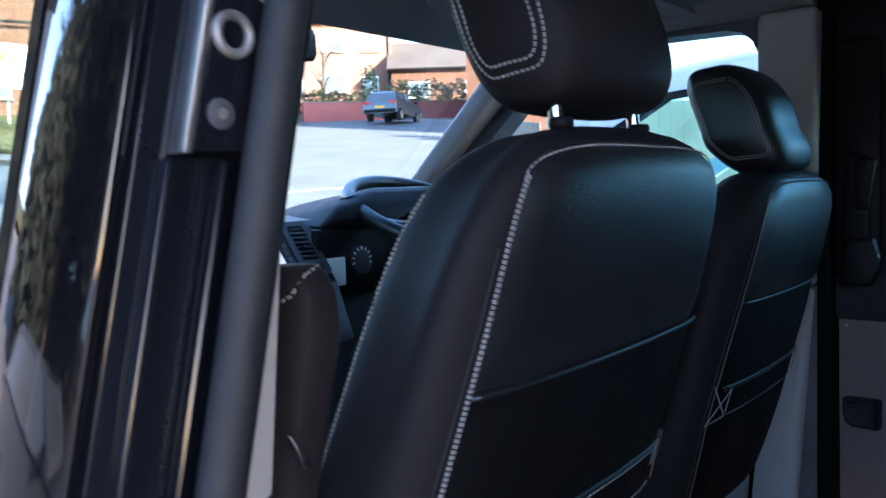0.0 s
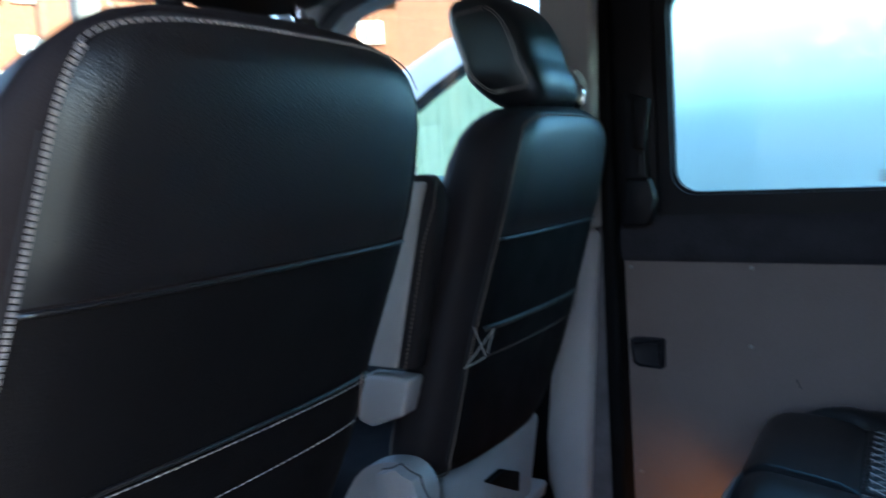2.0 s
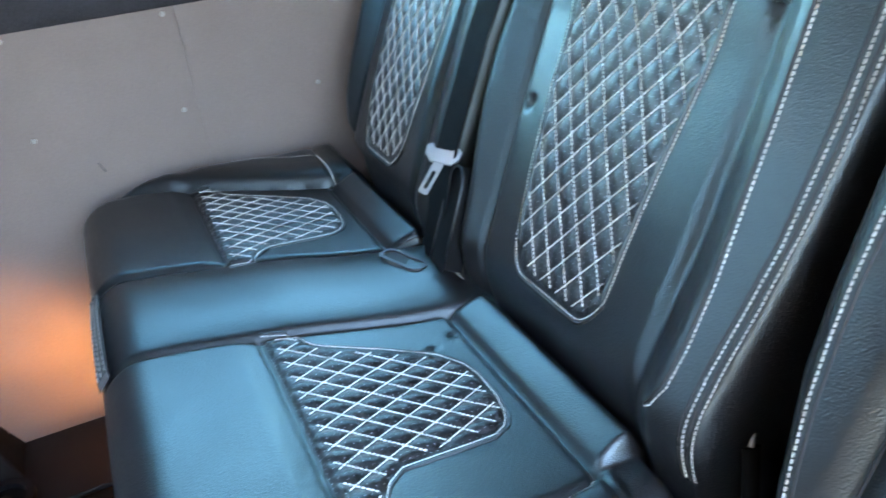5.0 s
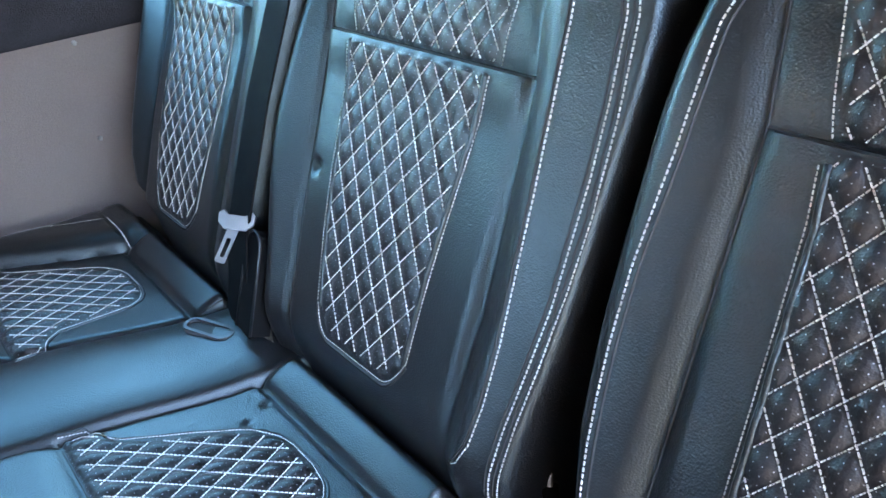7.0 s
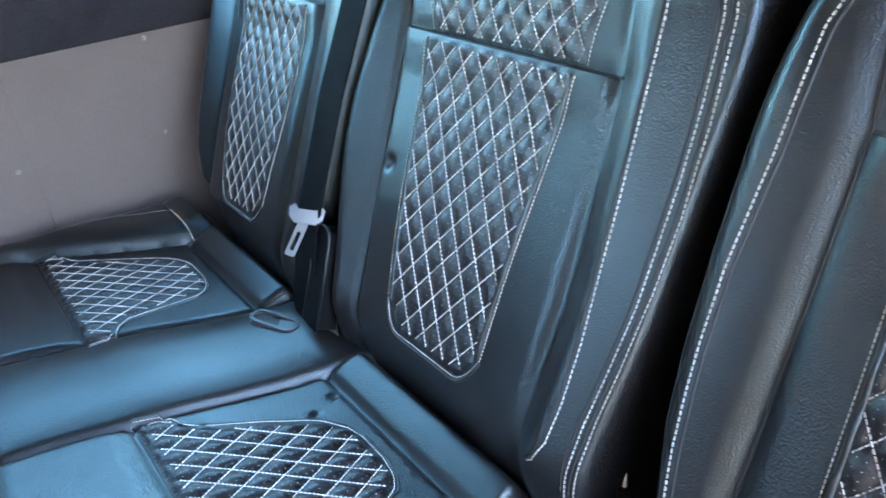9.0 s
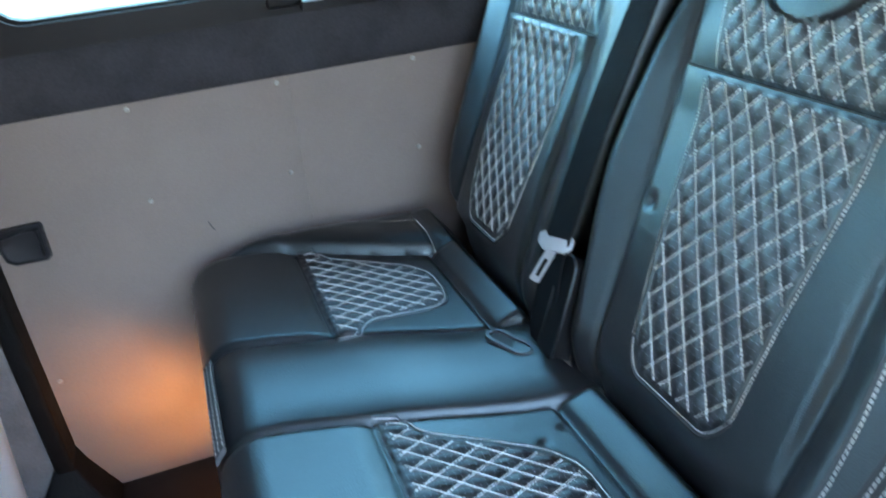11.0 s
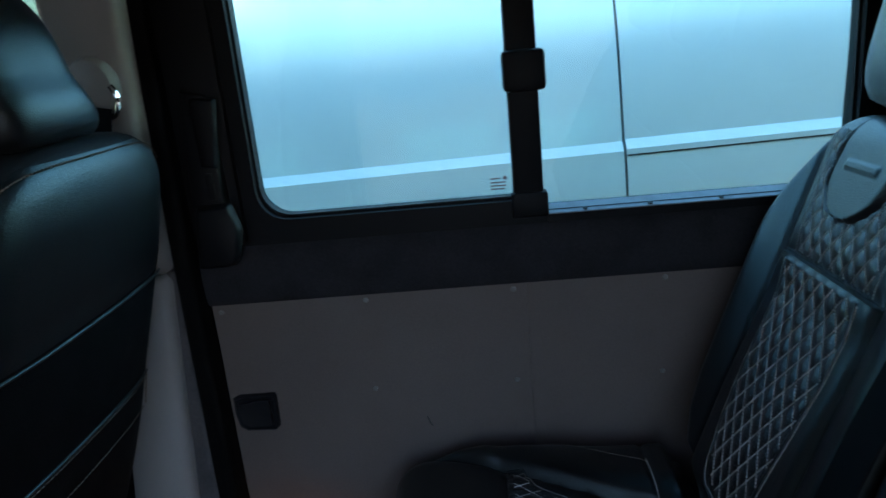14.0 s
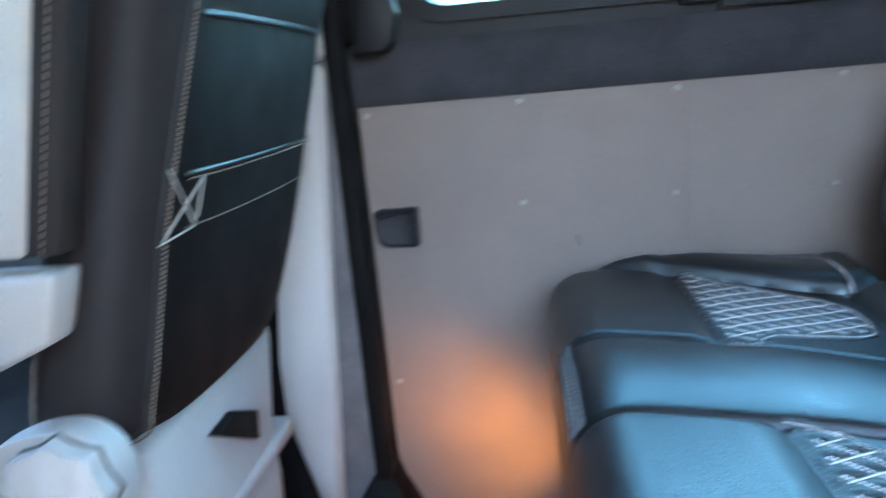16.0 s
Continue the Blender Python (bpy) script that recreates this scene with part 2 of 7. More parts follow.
def pierced(name, tilt):
    """The seat leather with a fine grid of pale punched holes, tilt being the surface's lean about x."""
    m = material(name, (0.0052, 0.0054, 0.0064), 0.36, spec=0.66, grain=0.4, grain_size=900, bump=0.0003, bump_size=650, voronoi=True, stain=0.3, stain_size=5, second=(0.010, 0.0095, 0.011))
    nt, b = m.node_tree, m.node_tree.nodes["Principled BSDF"]
    old = b.inputs["Base Color"].links[0].from_socket
    co, rot = nt.nodes.new("ShaderNodeTexCoord"), nt.nodes.new("ShaderNodeMapping")
    rot.inputs["Rotation"].default_value = (tilt, 0, radians(0))
    rot.inputs["Scale"].default_value = (160.0, 160.0, 160.0)
    nt.links.new(co.outputs["Object"], rot.inputs["Vector"])
    fr, of, le, lt, mx = (nt.nodes.new("ShaderNode" + k) for k in ("VectorMath", "VectorMath", "VectorMath", "Math", "Mix"))
    fr.operation, of.operation, le.operation, lt.operation = "FRACTION", "MULTIPLY_ADD", "LENGTH", "LESS_THAN"
    of.inputs[1].default_value, of.inputs[2].default_value = (1, 1, 0), (-0.5, -0.5, 0)
    lt.inputs[1].default_value = 0.072
    mx.data_type = "RGBA"
    mx.inputs[7].default_value = (0.26, 0.27, 0.29, 1)
    nt.links.new(rot.outputs[0], fr.inputs[0])
    nt.links.new(fr.outputs[0], of.inputs[0])
    nt.links.new(of.outputs[0], le.inputs[0])
    nt.links.new(le.outputs["Value"], lt.inputs[0])
    nt.links.new(lt.outputs[0], mx.inputs[0])
    nt.links.new(old, mx.inputs[6])
    nt.links.new(mx.outputs[2], b.inputs["Base Color"])
    return m


M["pierced_back"] = pierced("pierced_back_leather", radians(63.4))
M["pierced_cushion"] = pierced("pierced_cushion_leather", 0.0)
M["brick"] = brick_material("orange_brick", (0.145, 0.046, 0.017), (0.115, 0.036, 0.013), (0.15, 0.095, 0.062))
M["brick_dark"] = brick_material("red_brick", (0.30, 0.12, 0.07), (0.24, 0.085, 0.05), (0.26, 0.21, 0.17))


# ---- building helpers ----
def thing(name, label, category, group="", at=(0, 0, 0), kind=""):
    ob = new(name)
    ob.location = at
    ob.empty_display_size = 0.05
    return tagged(ob, label, category, group, kind)


def mesh_ob(name, me, mat, parent=None, label="", smooth=40):
    for p in me.polygons:
        p.use_smooth = smooth > 0
    if smooth and smooth < 180:
        me.set_sharp_from_angle(angle=radians(smooth))
    me.materials.append(M[mat] if isinstance(mat, str) else mat)
    ob = new(name, me)
    if parent is not None:
        ob.parent = parent
        up, base = parent, Vector()
        while up is not None:
            base += up.location
            up = up.parent
        ob.data.transform(Matrix.Translation(-base))
    return tagged(ob, label) if label else ob


def part(name, bm, mat, parent=None, label="", smooth=40):
    """Links a bmesh, given in world metres, as one mesh object under a thing or part."""
    bmesh.ops.recalc_face_normals(bm, faces=bm.faces)
    me = bpy.data.meshes.new(name)
    bm.to_mesh(me)
    bm.free()
    return mesh_ob(name, me, mat, parent, label, smooth)


def raw(name, verts, faces, mat, parent=None, label="", smooth=40):
    me = bpy.data.meshes.new(name)
    me.from_pydata([tuple(v) for v in verts], [], faces)
    me.update()
    return mesh_ob(name, me, mat, parent, label, smooth)


def structure(name, bm, mat, label, smooth=40):
    return tagged(part(name, bm, mat, None, label, smooth), kind="structure")


def box(x0, x1, y0, y1, z0, z1, bevel=0.0, m=None, bm=None, seg=2):
    bm = bm or bmesh.new()
    r = bmesh.ops.create_cube(bm, size=1)
    mat = Matrix.Translation(((x0 + x1) / 2, (y0 + y1) / 2, (z0 + z1) / 2)) @ Matrix.Diagonal((abs(x1 - x0), abs(y1 - y0), abs(z1 - z0), 1))
    bmesh.ops.transform(bm, matrix=(m or Matrix()) @ mat, verts=r["verts"])
    if bevel:
        es = list({e for v in r["verts"] for e in v.link_edges})
        bmesh.ops.bevel(bm, geom=es, offset=bevel, segments=seg, affect="EDGES", profile=0.5)
    return bm


def hull(points, bevel=0.0, bm=None, seg=2):
    bm = bm or bmesh.new()
    vs = [bm.verts.new(p) for p in points]
    r = bmesh.ops.convex_hull(bm, input=vs)
    bmesh.ops.delete(bm, geom=[v for v in r["geom_interior"] if isinstance(v, bmesh.types.BMVert)], context="VERTS")
    bmesh.ops.dissolve_limit(bm, angle_limit=0.02, verts=bm.verts, edges=bm.edges)
    if bevel:
        bmesh.ops.bevel(bm, geom=list(bm.edges), offset=bevel, segments=seg, affect="EDGES", profile=0.5)
    return bm


def prism(outline, axis, a, b, bevel=0.0, bm=None):
    """A flat outline of (u, v) pairs pushed out along an axis from a to b. x: u=y, v=z; y: u=x, v=z; z: u=x, v=y."""
    put = {"x": lambda u, v, w: (w, u, v), "y": lambda u, v, w: (u, w, v), "z": lambda u, v, w: (u, v, w)}[axis]
    bm = bm or bmesh.new()
    lo = [bm.verts.new(put(u, v, a)) for u, v in outline]
    hi = [bm.verts.new(put(u, v, b)) for u, v in outline]
    n = len(outline)
    fs = [bm.faces.new(lo), bm.faces.new(hi[::-1])] + [bm.faces.new((lo[i], lo[(i + 1) % n], hi[(i + 1) % n], hi[i])) for i in range(n)]
    if bevel:
        bmesh.ops.bevel(bm, geom=list({e for f in fs[:2] for e in f.edges}), offset=bevel, segments=2, affect="EDGES", profile=0.5)
    return bm


def round_rect(u0, u1, v0, v1, r, n=5):
    out = []
    for cu, cv, a0 in ((u1 - r, v1 - r, 0), (u0 + r, v1 - r, 90), (u0 + r, v0 + r, 180), (u1 - r, v0 + r, 270)):
        out += [(cu + r * math.cos(radians(a0 + 90 * k / n)), cv + r * math.sin(radians(a0 + 90 * k / n))) for k in range(n + 1)]
    return out


def frame_prism(outer, inner, axis, a, b):
    """A flat ring between two outlines of the same number of points."""
    put = {"x": lambda u, v, w: (w, u, v), "y": lambda u, v, w: (u, w, v), "z": lambda u, v, w: (u, v, w)}[axis]
    bm = bmesh.new()
    rings = [[bm.verts.new(put(u, v, w)) for u, v in o] for o, w in ((outer, a), (outer, b), (inner, b), (inner, a))]
    n = len(outer)
    for i in range(n):
        j = (i + 1) % n
        for k in range(4):
            p, q = rings[k], rings[(k + 1) % 4]
            bm.faces.new((p[i], p[j], q[j], q[i]))
    return bm


def loft(rings, cap=True):
    bm = bmesh.new()
    vs = [[bm.verts.new(p) for p in r] for r in rings]
    n = len(rings[0])
    for a, b in zip(vs, vs[1:]):
        for i in range(n):
            bm.faces.new((a[i], a[(i + 1) % n], b[(i + 1) % n], b[i]))
    if cap:
        bm.faces.new(vs[0][::-1])
        bm.faces.new(vs[-1])
    return bm


def tube(pts, r, n=8, bm=None, flat=1.0, up=Vector((0, 0, 1))):
    """A round (or flattened) cord through points."""
    pts = [Vector(p) for p in pts]
    bm = bm or bmesh.new()
    rings = []
    for i, p in enumerate(pts):
        d = (pts[min(i + 1, len(pts) - 1)] - pts[max(i - 1, 0)]).normalized()
        s = d.cross(up)
        s = s.normalized() if s.length > 1e-4 else Vector((1, 0, 0))
        w = s.cross(d)
        rings.append([bm.verts.new(p + s * r * math.cos(2 * math.pi * k / n) + w * r * flat * math.sin(2 * math.pi * k / n)) for k in range(n)])
    for a, b in zip(rings, rings[1:]):
        for k in range(n):
            bm.faces.new((a[k], a[(k + 1) % n], b[(k + 1) % n], b[k]))
    bm.faces.new(rings[0][::-1])
    bm.faces.new(rings[-1])
    return bm


def disc(center, axis, r, depth, n=24, bevel=0.0, bm=None):
    bm = bm or bmesh.new()
    q = Vector(axis).to_track_quat("Z", "Y").to_matrix().to_4x4()
    r_ = bmesh.ops.create_cone(bm, cap_ends=True, segments=n, radius1=r, radius2=r, depth=depth, matrix=Matrix.Translation(center) @ q)
    if bevel:
        es = [e for e in {e for v in r_["verts"] for e in v.link_edges} if len(e.link_faces) == 2 and any(len(f.verts) > 4 for f in e.link_faces)]
        bmesh.ops.bevel(bm, geom=es, offset=bevel, segments=2, affect="EDGES", profile=0.5)
    return bm


def stitch_mesh(paths, length=0.006, gap=0.003, wide=0.0016, high=0.0011):
    """Short raised threads along paths of (point, normal); returns verts and faces."""
    V, F = [], []
    for path in paths:
        pts, nor = [Vector(p) for p, _ in path], [Vector(q) for _, q in path]
        dist = [0.0]
        for a, b in zip(pts, pts[1:]):
            dist.append(dist[-1] + (b - a).length)
        s, i = gap / 2, 0
        while s + length < dist[-1]:
            mid = s + length / 2
            while i < len(dist) - 2 and dist[i + 1] < mid:
                i += 1
            d = dist[i + 1] - dist[i]
            t = (mid - dist[i]) / d if d > 1e-9 else 0.0
            p, u = pts[i].lerp(pts[i + 1], t), nor[i].lerp(nor[i + 1], t).normalized()
            f = (pts[i + 1] - pts[i]).normalized()
            w = f.cross(u).normalized()
            k = len(V)
            for du, hh, ww in ((-0.5, -0.3, 1.0), (0.5, -0.3, 1.0), (-0.32, 1.0, 0.7), (0.32, 1.0, 0.7)):
                for sg in (-1, 1):
                    V.append(p + f * length * du + u * high * hh + w * wide * 0.5 * ww * sg)
            F += [(k + 4, k + 6, k + 7, k + 5), (k, k + 4, k + 5, k + 1), (k + 2, k + 3, k + 7, k + 6), (k, k + 2, k + 6, k + 4), (k + 1, k + 5, k + 7, k + 3)]
            s += length + gap
    return V, F


def stitching(paths, parent, mat="thread", name="stitching", label="pale contrast stitching", **kw):
    V, F = stitch_mesh(paths, **kw)
    return raw(name, V, F, mat, parent, label, smooth=0)


def sm(a, b, t):
    t = max(0.0, min(1.0, (t - a) / (b - a)))
    return t * t * (3 - 2 * t)


# ---- ground and street ----
HILL = Vector((math.sin(radians(35)), math.cos(radians(35))))


def ground_z(x, y):
    p = x * HILL.x + y * HILL.y
    return 0.137 * max(0.0, min(p, 130.0) - 2.0) if p > 2.5 else 0.0685 * max(0.0, p - 1.5) ** 2


def along(head, dist, eye=(-0.9, -0.05)):
    """A spot on the ground at a compass heading from the van's nose direction."""
    x, y = eye[0] + dist * math.sin(radians(head)), eye[1] + dist * math.cos(radians(head))
    return Vector((x, y, ground_z(x, y)))


def ground_sheet():
    ticks = [-400, -150, -60, -25, -10, -4, -1, 1, 2, 3, 4, 6, 9, 14, 20, 30, 45, 60, 80, 110, 160, 260, 400]
    V = [(x, y, ground_z(x, y)) for y in ticks for x in ticks]
    n = len(ticks)
    F = [(j * n + i, j * n + i + 1, (j + 1) * n + i + 1, (j + 1) * n + i) for j in range(n - 1) for i in range(n - 1)]
    return tagged(raw("ground", V, F, "asphalt", None, "grey asphalt street climbing a hill"), kind="structure")


ground_sheet()

# ---- the van's shell ----
FLOOR, ROOF = 0.53, 1.90


def wall_x(z):
    return 0.765 - 0.05 * (z - 1.09)


structure("floor", box(-0.86, 0.86, -1.7, 1.3, FLOOR - 0.06, FLOOR), "floor", "black rubber matting on the van floor")
structure("ceiling", box(-0.84, 0.84, -1.7, 1.13, ROOF, ROOF + 0.05, 0.01), "headliner", "pale grey cloth headlining")
structure("roof_panel", box(-0.90, 0.90, -1.75, 1.10, ROOF + 0.052, ROOF + 0.075, 0.01), "black_paint", "black painted steel van roof")
structure("wall_rear", box(-0.86, 0.86, -1.72, -1.66, FLOOR, ROOF), "black_plastic", "dark closed rear end of the van")
structure("wall_left_rear", box(-0.90, -0.82, -1.66, -0.72, 0.35, ROOF), "black_plastic", "dark rear side wall of the van")
structure("wall_right_rear", box(0.80, 0.90, -1.66, -0.72, 0.35, ROOF), "black_plastic", "dark rear side wall of the van")

# right side: a second sliding door with a lined inside
WIN_Z0, WIN_Z1 = 1.395, 1.775
YF, YR = 0.365, -0.50                        # front and rear ends of the sliding window
door = thing("sliding_door", "closed sliding side door lined with a grey board below a black-framed window", "door", at=(0.8, 0, FLOOR))
XO = 0.86
part("door_skin", prism([(0.50, 0.36), (0.50, 1.352), (-0.74, 1.352), (-0.74, 0.36)], "x", 0.80, XO), "black_paint", door)
part("upper_rail", prism([(0.50, WIN_Z1 + 0.03), (0.50, ROOF), (-0.74, ROOF), (-0.74, WIN_Z1 + 0.03)], "x", 0.735, XO - 0.05, 0.008), "black_plastic", door)
part("front_pillar", hull([(x, y, z) for z, xa, xb in ((1.352, 0.742, XO), (WIN_Z1 + 0.03, 0.722, XO - 0.05)) for x in (xa, xb) for y in (YF + 0.03, 0.50)], 0.008), "black_plastic", door)
part("rear_pillar", hull([(x, y, z) for z, xa, xb in ((1.352, 0.742, XO), (WIN_Z1 + 0.03, 0.722, XO - 0.05)) for x in (xa, xb) for y in (YR - 0.03, -0.74)], 0.008), "black_plastic", door)


def lean_x(bm, z0=1.352, slope=-0.05):
    for v in bm.verts:
        v.co.x += slope * (v.co.z - z0)
    return bm


n_c = 6


def stepped(outline, drop, at=-0.034):
    """A window outline whose lower edge steps down under the sliding half."""
    low = min(z for _, z in outline)
    out = []
    for (y, z), (y2, z2) in zip(outline, outline[1:] + outline[:1]):
        down = drop if y < at and z < 1.5 else 0.0
        out.append((y, z - down))
        if (y - at) * (y2 - at) < 0 and abs(z - low) < 1e-4:
            out += [(at - 0.0003 * math.copysign(1, y2 - y), low - down), (at + 0.0003 * math.copysign(1, y2 - y), low - (drop - down))]
    return out


part("window_frame", lean_x(frame_prism(stepped(round_rect(YR - 0.045, YF + 0.045, 1.345, WIN_Z1 + 0.045, 0.008, n_c), 0.0), stepped(round_rect(YR, YF, WIN_Z0 - 0.003, WIN_Z1, 0.045, n_c), 0.019), "x", 0.752, 0.775)), "black_plastic", door, "black rubber window frame")
part("window_lip", lean_x(frame_prism(stepped(round_rect(YR - 0.022, YF + 0.022, WIN_Z0 - 0.027, WIN_Z1 + 0.022, 0.055, n_c), 0.006), stepped(round_rect(YR - 0.004, YF + 0.004, WIN_Z0 - 0.008, WIN_Z1 + 0.004, 0.045, n_c), 0.017), "x", 0.740, 0.756)), "black_plastic", door)
part("fixed_pane", lean_x(box(0.766, 0.770, -0.014, YF + 0.006, WIN_Z0 - 0.006, WIN_Z1 + 0.006)), "privacy", door).visible_shadow = False
for z, y0, y1 in ((1.4185, 0.004, 0.019), (1.4125, -0.004, 0.019), (1.4075, -0.004, 0.019), (1.4025, -0.002, 0.019)):
    part("glass_print", lean_x(box(0.7648, 0.7656, y0, y1, z - 0.0011, z + 0.0011)), "ink", door, "small dark print on the pane")
part("glass_print", lean_x(disc((0.7652, -0.003, 1.419), (1, 0, 0), 0.0032, 0.0008, 16)), "ink", door, "small dark print on the pane")
part("sliding_pane", lean_x(box(0.758, 0.762, YR - 0.006, -0.03, WIN_Z0 - 0.02, WIN_Z1 + 0.006)), "privacy", door).visible_shadow = False
part("divider_post", lean_x(box(0.738, 0.768, -0.058, -0.014, WIN_Z0 - 0.03, WIN_Z1 + 0.01, 0.004)), "black_plastic", door)
part("post_foot", lean_x(box(0.734, 0.760, -0.064, -0.010, WIN_Z0 - 0.035, WIN_Z0 + 0.004, 0.005)), "black_plastic", door)
part("window_latch", lean_x(box(0.716, 0.744, -0.068, -0.008, 1.546, 1.603, 0.007)), "black_plastic", door)
rail = part("slide_rail", lean_x(prism([(YR, 1.352), (YR, 1.364), (-0.062, 1.364), (-0.062, 1.352)], "x", 0.732, 0.757)), "black_plastic", door)
part("rail_track", lean_x(hull([(x, y, z) for y in (YR, -0.064) for x, z in ((0.7315, 1.3645), (0.7315, 1.3660), (0.757, 1.3645), (0.757, 1.3755))])), "track", rail, "dull aluminium window track")
for y in (-0.117, -0.212, -0.314, -0.41):
    part("drain_hole", lean_x(disc((0.7365, y, 1.3684), (-0.35, 0, 1), 0.0036, 0.0016, 12)), "seam", rail)
# board, band of felt, screws, pull cup
part("lining_board", hull([(wall_x(z) + dx, y, z) for z, y0 in ((FLOOR + 0.012, 0.435), (0.66, 0.472), (1.257, 0.472)) for y in (y0, -0.0234) for dx in (0, 0.012)], 0.0004), "panel", door, "grey laminated board with screw heads")
part("lining_board", hull([(wall_x(z) + dx + 0.0004, y, z) for z in (FLOOR + 0.012, 1.257) for y in (-0.0238, -0.72) for dx in (0, 0.012)], 0.0004), "panel", door, "grey laminated board with screw heads")
rings = []
for k in range(13):
    a = math.pi * k / 12
    rings.append((0.752 - 0.012 * math.sin(a) ** 0.6, 1.2555 + 0.092 * k / 12))
part("felt_band", loft([[(x, y, z) for x, z in rings] + [(0.80, y, 1.348), (0.80, y, 1.2555)] for y in (0.476, 0.2, -0.1, -0.4, -0.72)]), "carpet", door, "dark grey felt band under the window")
for y, z in ((0.459, 1.242), (0.227, 1.245), (-0.004, 1.245), (-0.236, 1.246), (-0.46, 1.246), (0.23, 1.091), (0.0, 1.09), (-0.231, 1.088), (0.455, 0.80), (0.44, 0.575), (0.225, 0.565), (0.0, 0.57)):
    part("screw_head", disc((wall_x(z) - 0.0006, y, z), (1, 0, 0.05), 0.0040, 0.004, 12, 0.001), "screw", door)
SCRATCH = ((0.151, 1.0335), (0.148, 1.024), (0.144, 1.0165))
CUP = [(0.466, 1.091), (0.455, 1.0965), (0.397, 1.0965), (0.394, 1.092), (0.395, 1.038), (0.401, 1.0315), (0.449, 1.033), (0.461, 1.041), (0.466, 1.064)]
cup_x = wall_x(1.06)
cup_mid = Vector((0.429, 1.064))


def cup_ring(k):
    return [tuple(cup_mid + (Vector(q) - cup_mid) * k) for q in CUP]


bm = bmesh.new()
rows = [[bm.verts.new((cup_x + dx, y, z)) for y, z in cup_ring(k)] for k, dx in ((1.0, 0.004), (1.0, -0.005), (0.965, -0.0085), (0.90, -0.0085), (0.86, -0.0050), (0.80, -0.0042))]
for a, b in zip(rows, rows[1:]):
    for k in range(len(CUP)):
        bm.faces.new((a[k], a[(k + 1) % len(CUP)], b[(k + 1) % len(CUP)], b[k]))
bm.faces.new(rows[-1])
cup = part("pull_cup", bm, "cup", door, "black moulded pull cup", smooth=50)
part("cup_lip", tube([(cup_x - 0.0075, y, z) for y, z in ((0.457, 1.081), (0.43, 1.0855), (0.401, 1.0865))], 0.0020, 8), "cup", cup, smooth=180)
part("cup_rib", tube([(cup_x - 0.0065, y, z) for y, z in ((0.4065, 1.084), (0.4055, 1.060), (0.4065, 1.041))], 0.0022, 8), "cup", cup, smooth=180)
part("scratch", tube([(wall_x(z) - 0.0002, y, z) for y, z in SCRATCH], 0.0011, 6), "seam", door, "short dark scratch on the board")
gear = part("lock_cover", hull([(x, y, z) for x in (0.712, 0.748) for y, z in ((0.408, 1.335), (0.414, 1.580), (0.452, 1.590), (0.462, 1.335))], 0.006), "black_plastic", door, "black moulded lock cover")
part("upper_block", hull([(x, y, z) for x, i in ((0.700, 0.003), (0.714, 0.0)) for y, z in ((0.436 - i, 1.578 - i), (0.396 + i, 1.576 - i), (0.408 + i, 1.476 + i), (0.434 - i, 1.478 + i))], 0.003), "black_plastic", gear)
part("cover_ridge", box(0.7085, 0.7135, 0.420, 0.431, 1.430, 1.470, 0.002), "black_plastic", gear)
part("lower_block", hull([(x, y, z) for x, i in ((0.694, 0.005), (0.714, 0.0)) for y, z in ((0.452 - i, 1.425 - i), (0.398 + i, 1.426 - i), (0.386 + i, 1.385), (0.396 + i, 1.338 + i), (0.410, 1.328 + i), (0.462 - i, 1.327 + i))], 0.004), "black_plastic", gear)
# pillar seals and cream B-pillar on the right
structure("door_seal", hull([(x, y, z) for x, y, z in ((0.735, 0.474, 0.60), (0.735, 0.503, 0.60), (0.80, 0.474, 0.60), (0.80, 0.503, 0.60), (0.70, 0.474, ROOF), (0.70, 0.506, ROOF), (0.80, 0.474, ROOF), (0.80, 0.506, ROOF), (0.705, 0.476, 1.33), (0.705, 0.498, 1.33))], 0.008), "floor", "black rubber door seal on the pillar")
structure("felt_edge", hull([(x, y, z) for x, y, z in ((0.740, 0.5035, 0.60), (0.738, 0.575, 0.60), (0.80, 0.5035, 0.60), (0.80, 0.575, 0.60), (0.710, 0.4995, 1.33), (0.706, 0.520, 1.33), (0.80, 0.4995, 1.33), (0.80, 0.520, 1.33))], 0.008), "edge_felt", "grey felt edge between the door seal and the pillar trim")
structure("seal_foot", hull([(x, y, z) for x, y, z in ((0.69, 0.415, FLOOR), (0.69, 0.575, FLOOR), (0.82, 0.415, FLOOR), (0.82, 0.575, FLOOR), (0.70, 0.425, 0.548), (0.70, 0.565, 0.552), (0.72, 0.462, 0.59), (0.72, 0.535, 0.59), (0.737, 0.475, 0.655), (0.737, 0.505, 0.655), (0.80, 0.475, 0.655), (0.80, 0.505, 0.655))], 0.005), "floor", "black plastic foot of the door pillar")
structure("pillar_trim_lower", hull([(x, y, z) for x, y, z in ((0.715, 0.566, 0.545), (0.711, 0.84, 0.545), (0.82, 0.566, 0.545), (0.82, 0.88, 0.545), (0.685, 0.505, 1.325), (0.69, 0.64, 1.325), (0.80, 0.505, 1.325), (0.80, 0.66, 1.325))], 0.015, seg=3), "cream", "grey plastic lower trim of the door pillar")
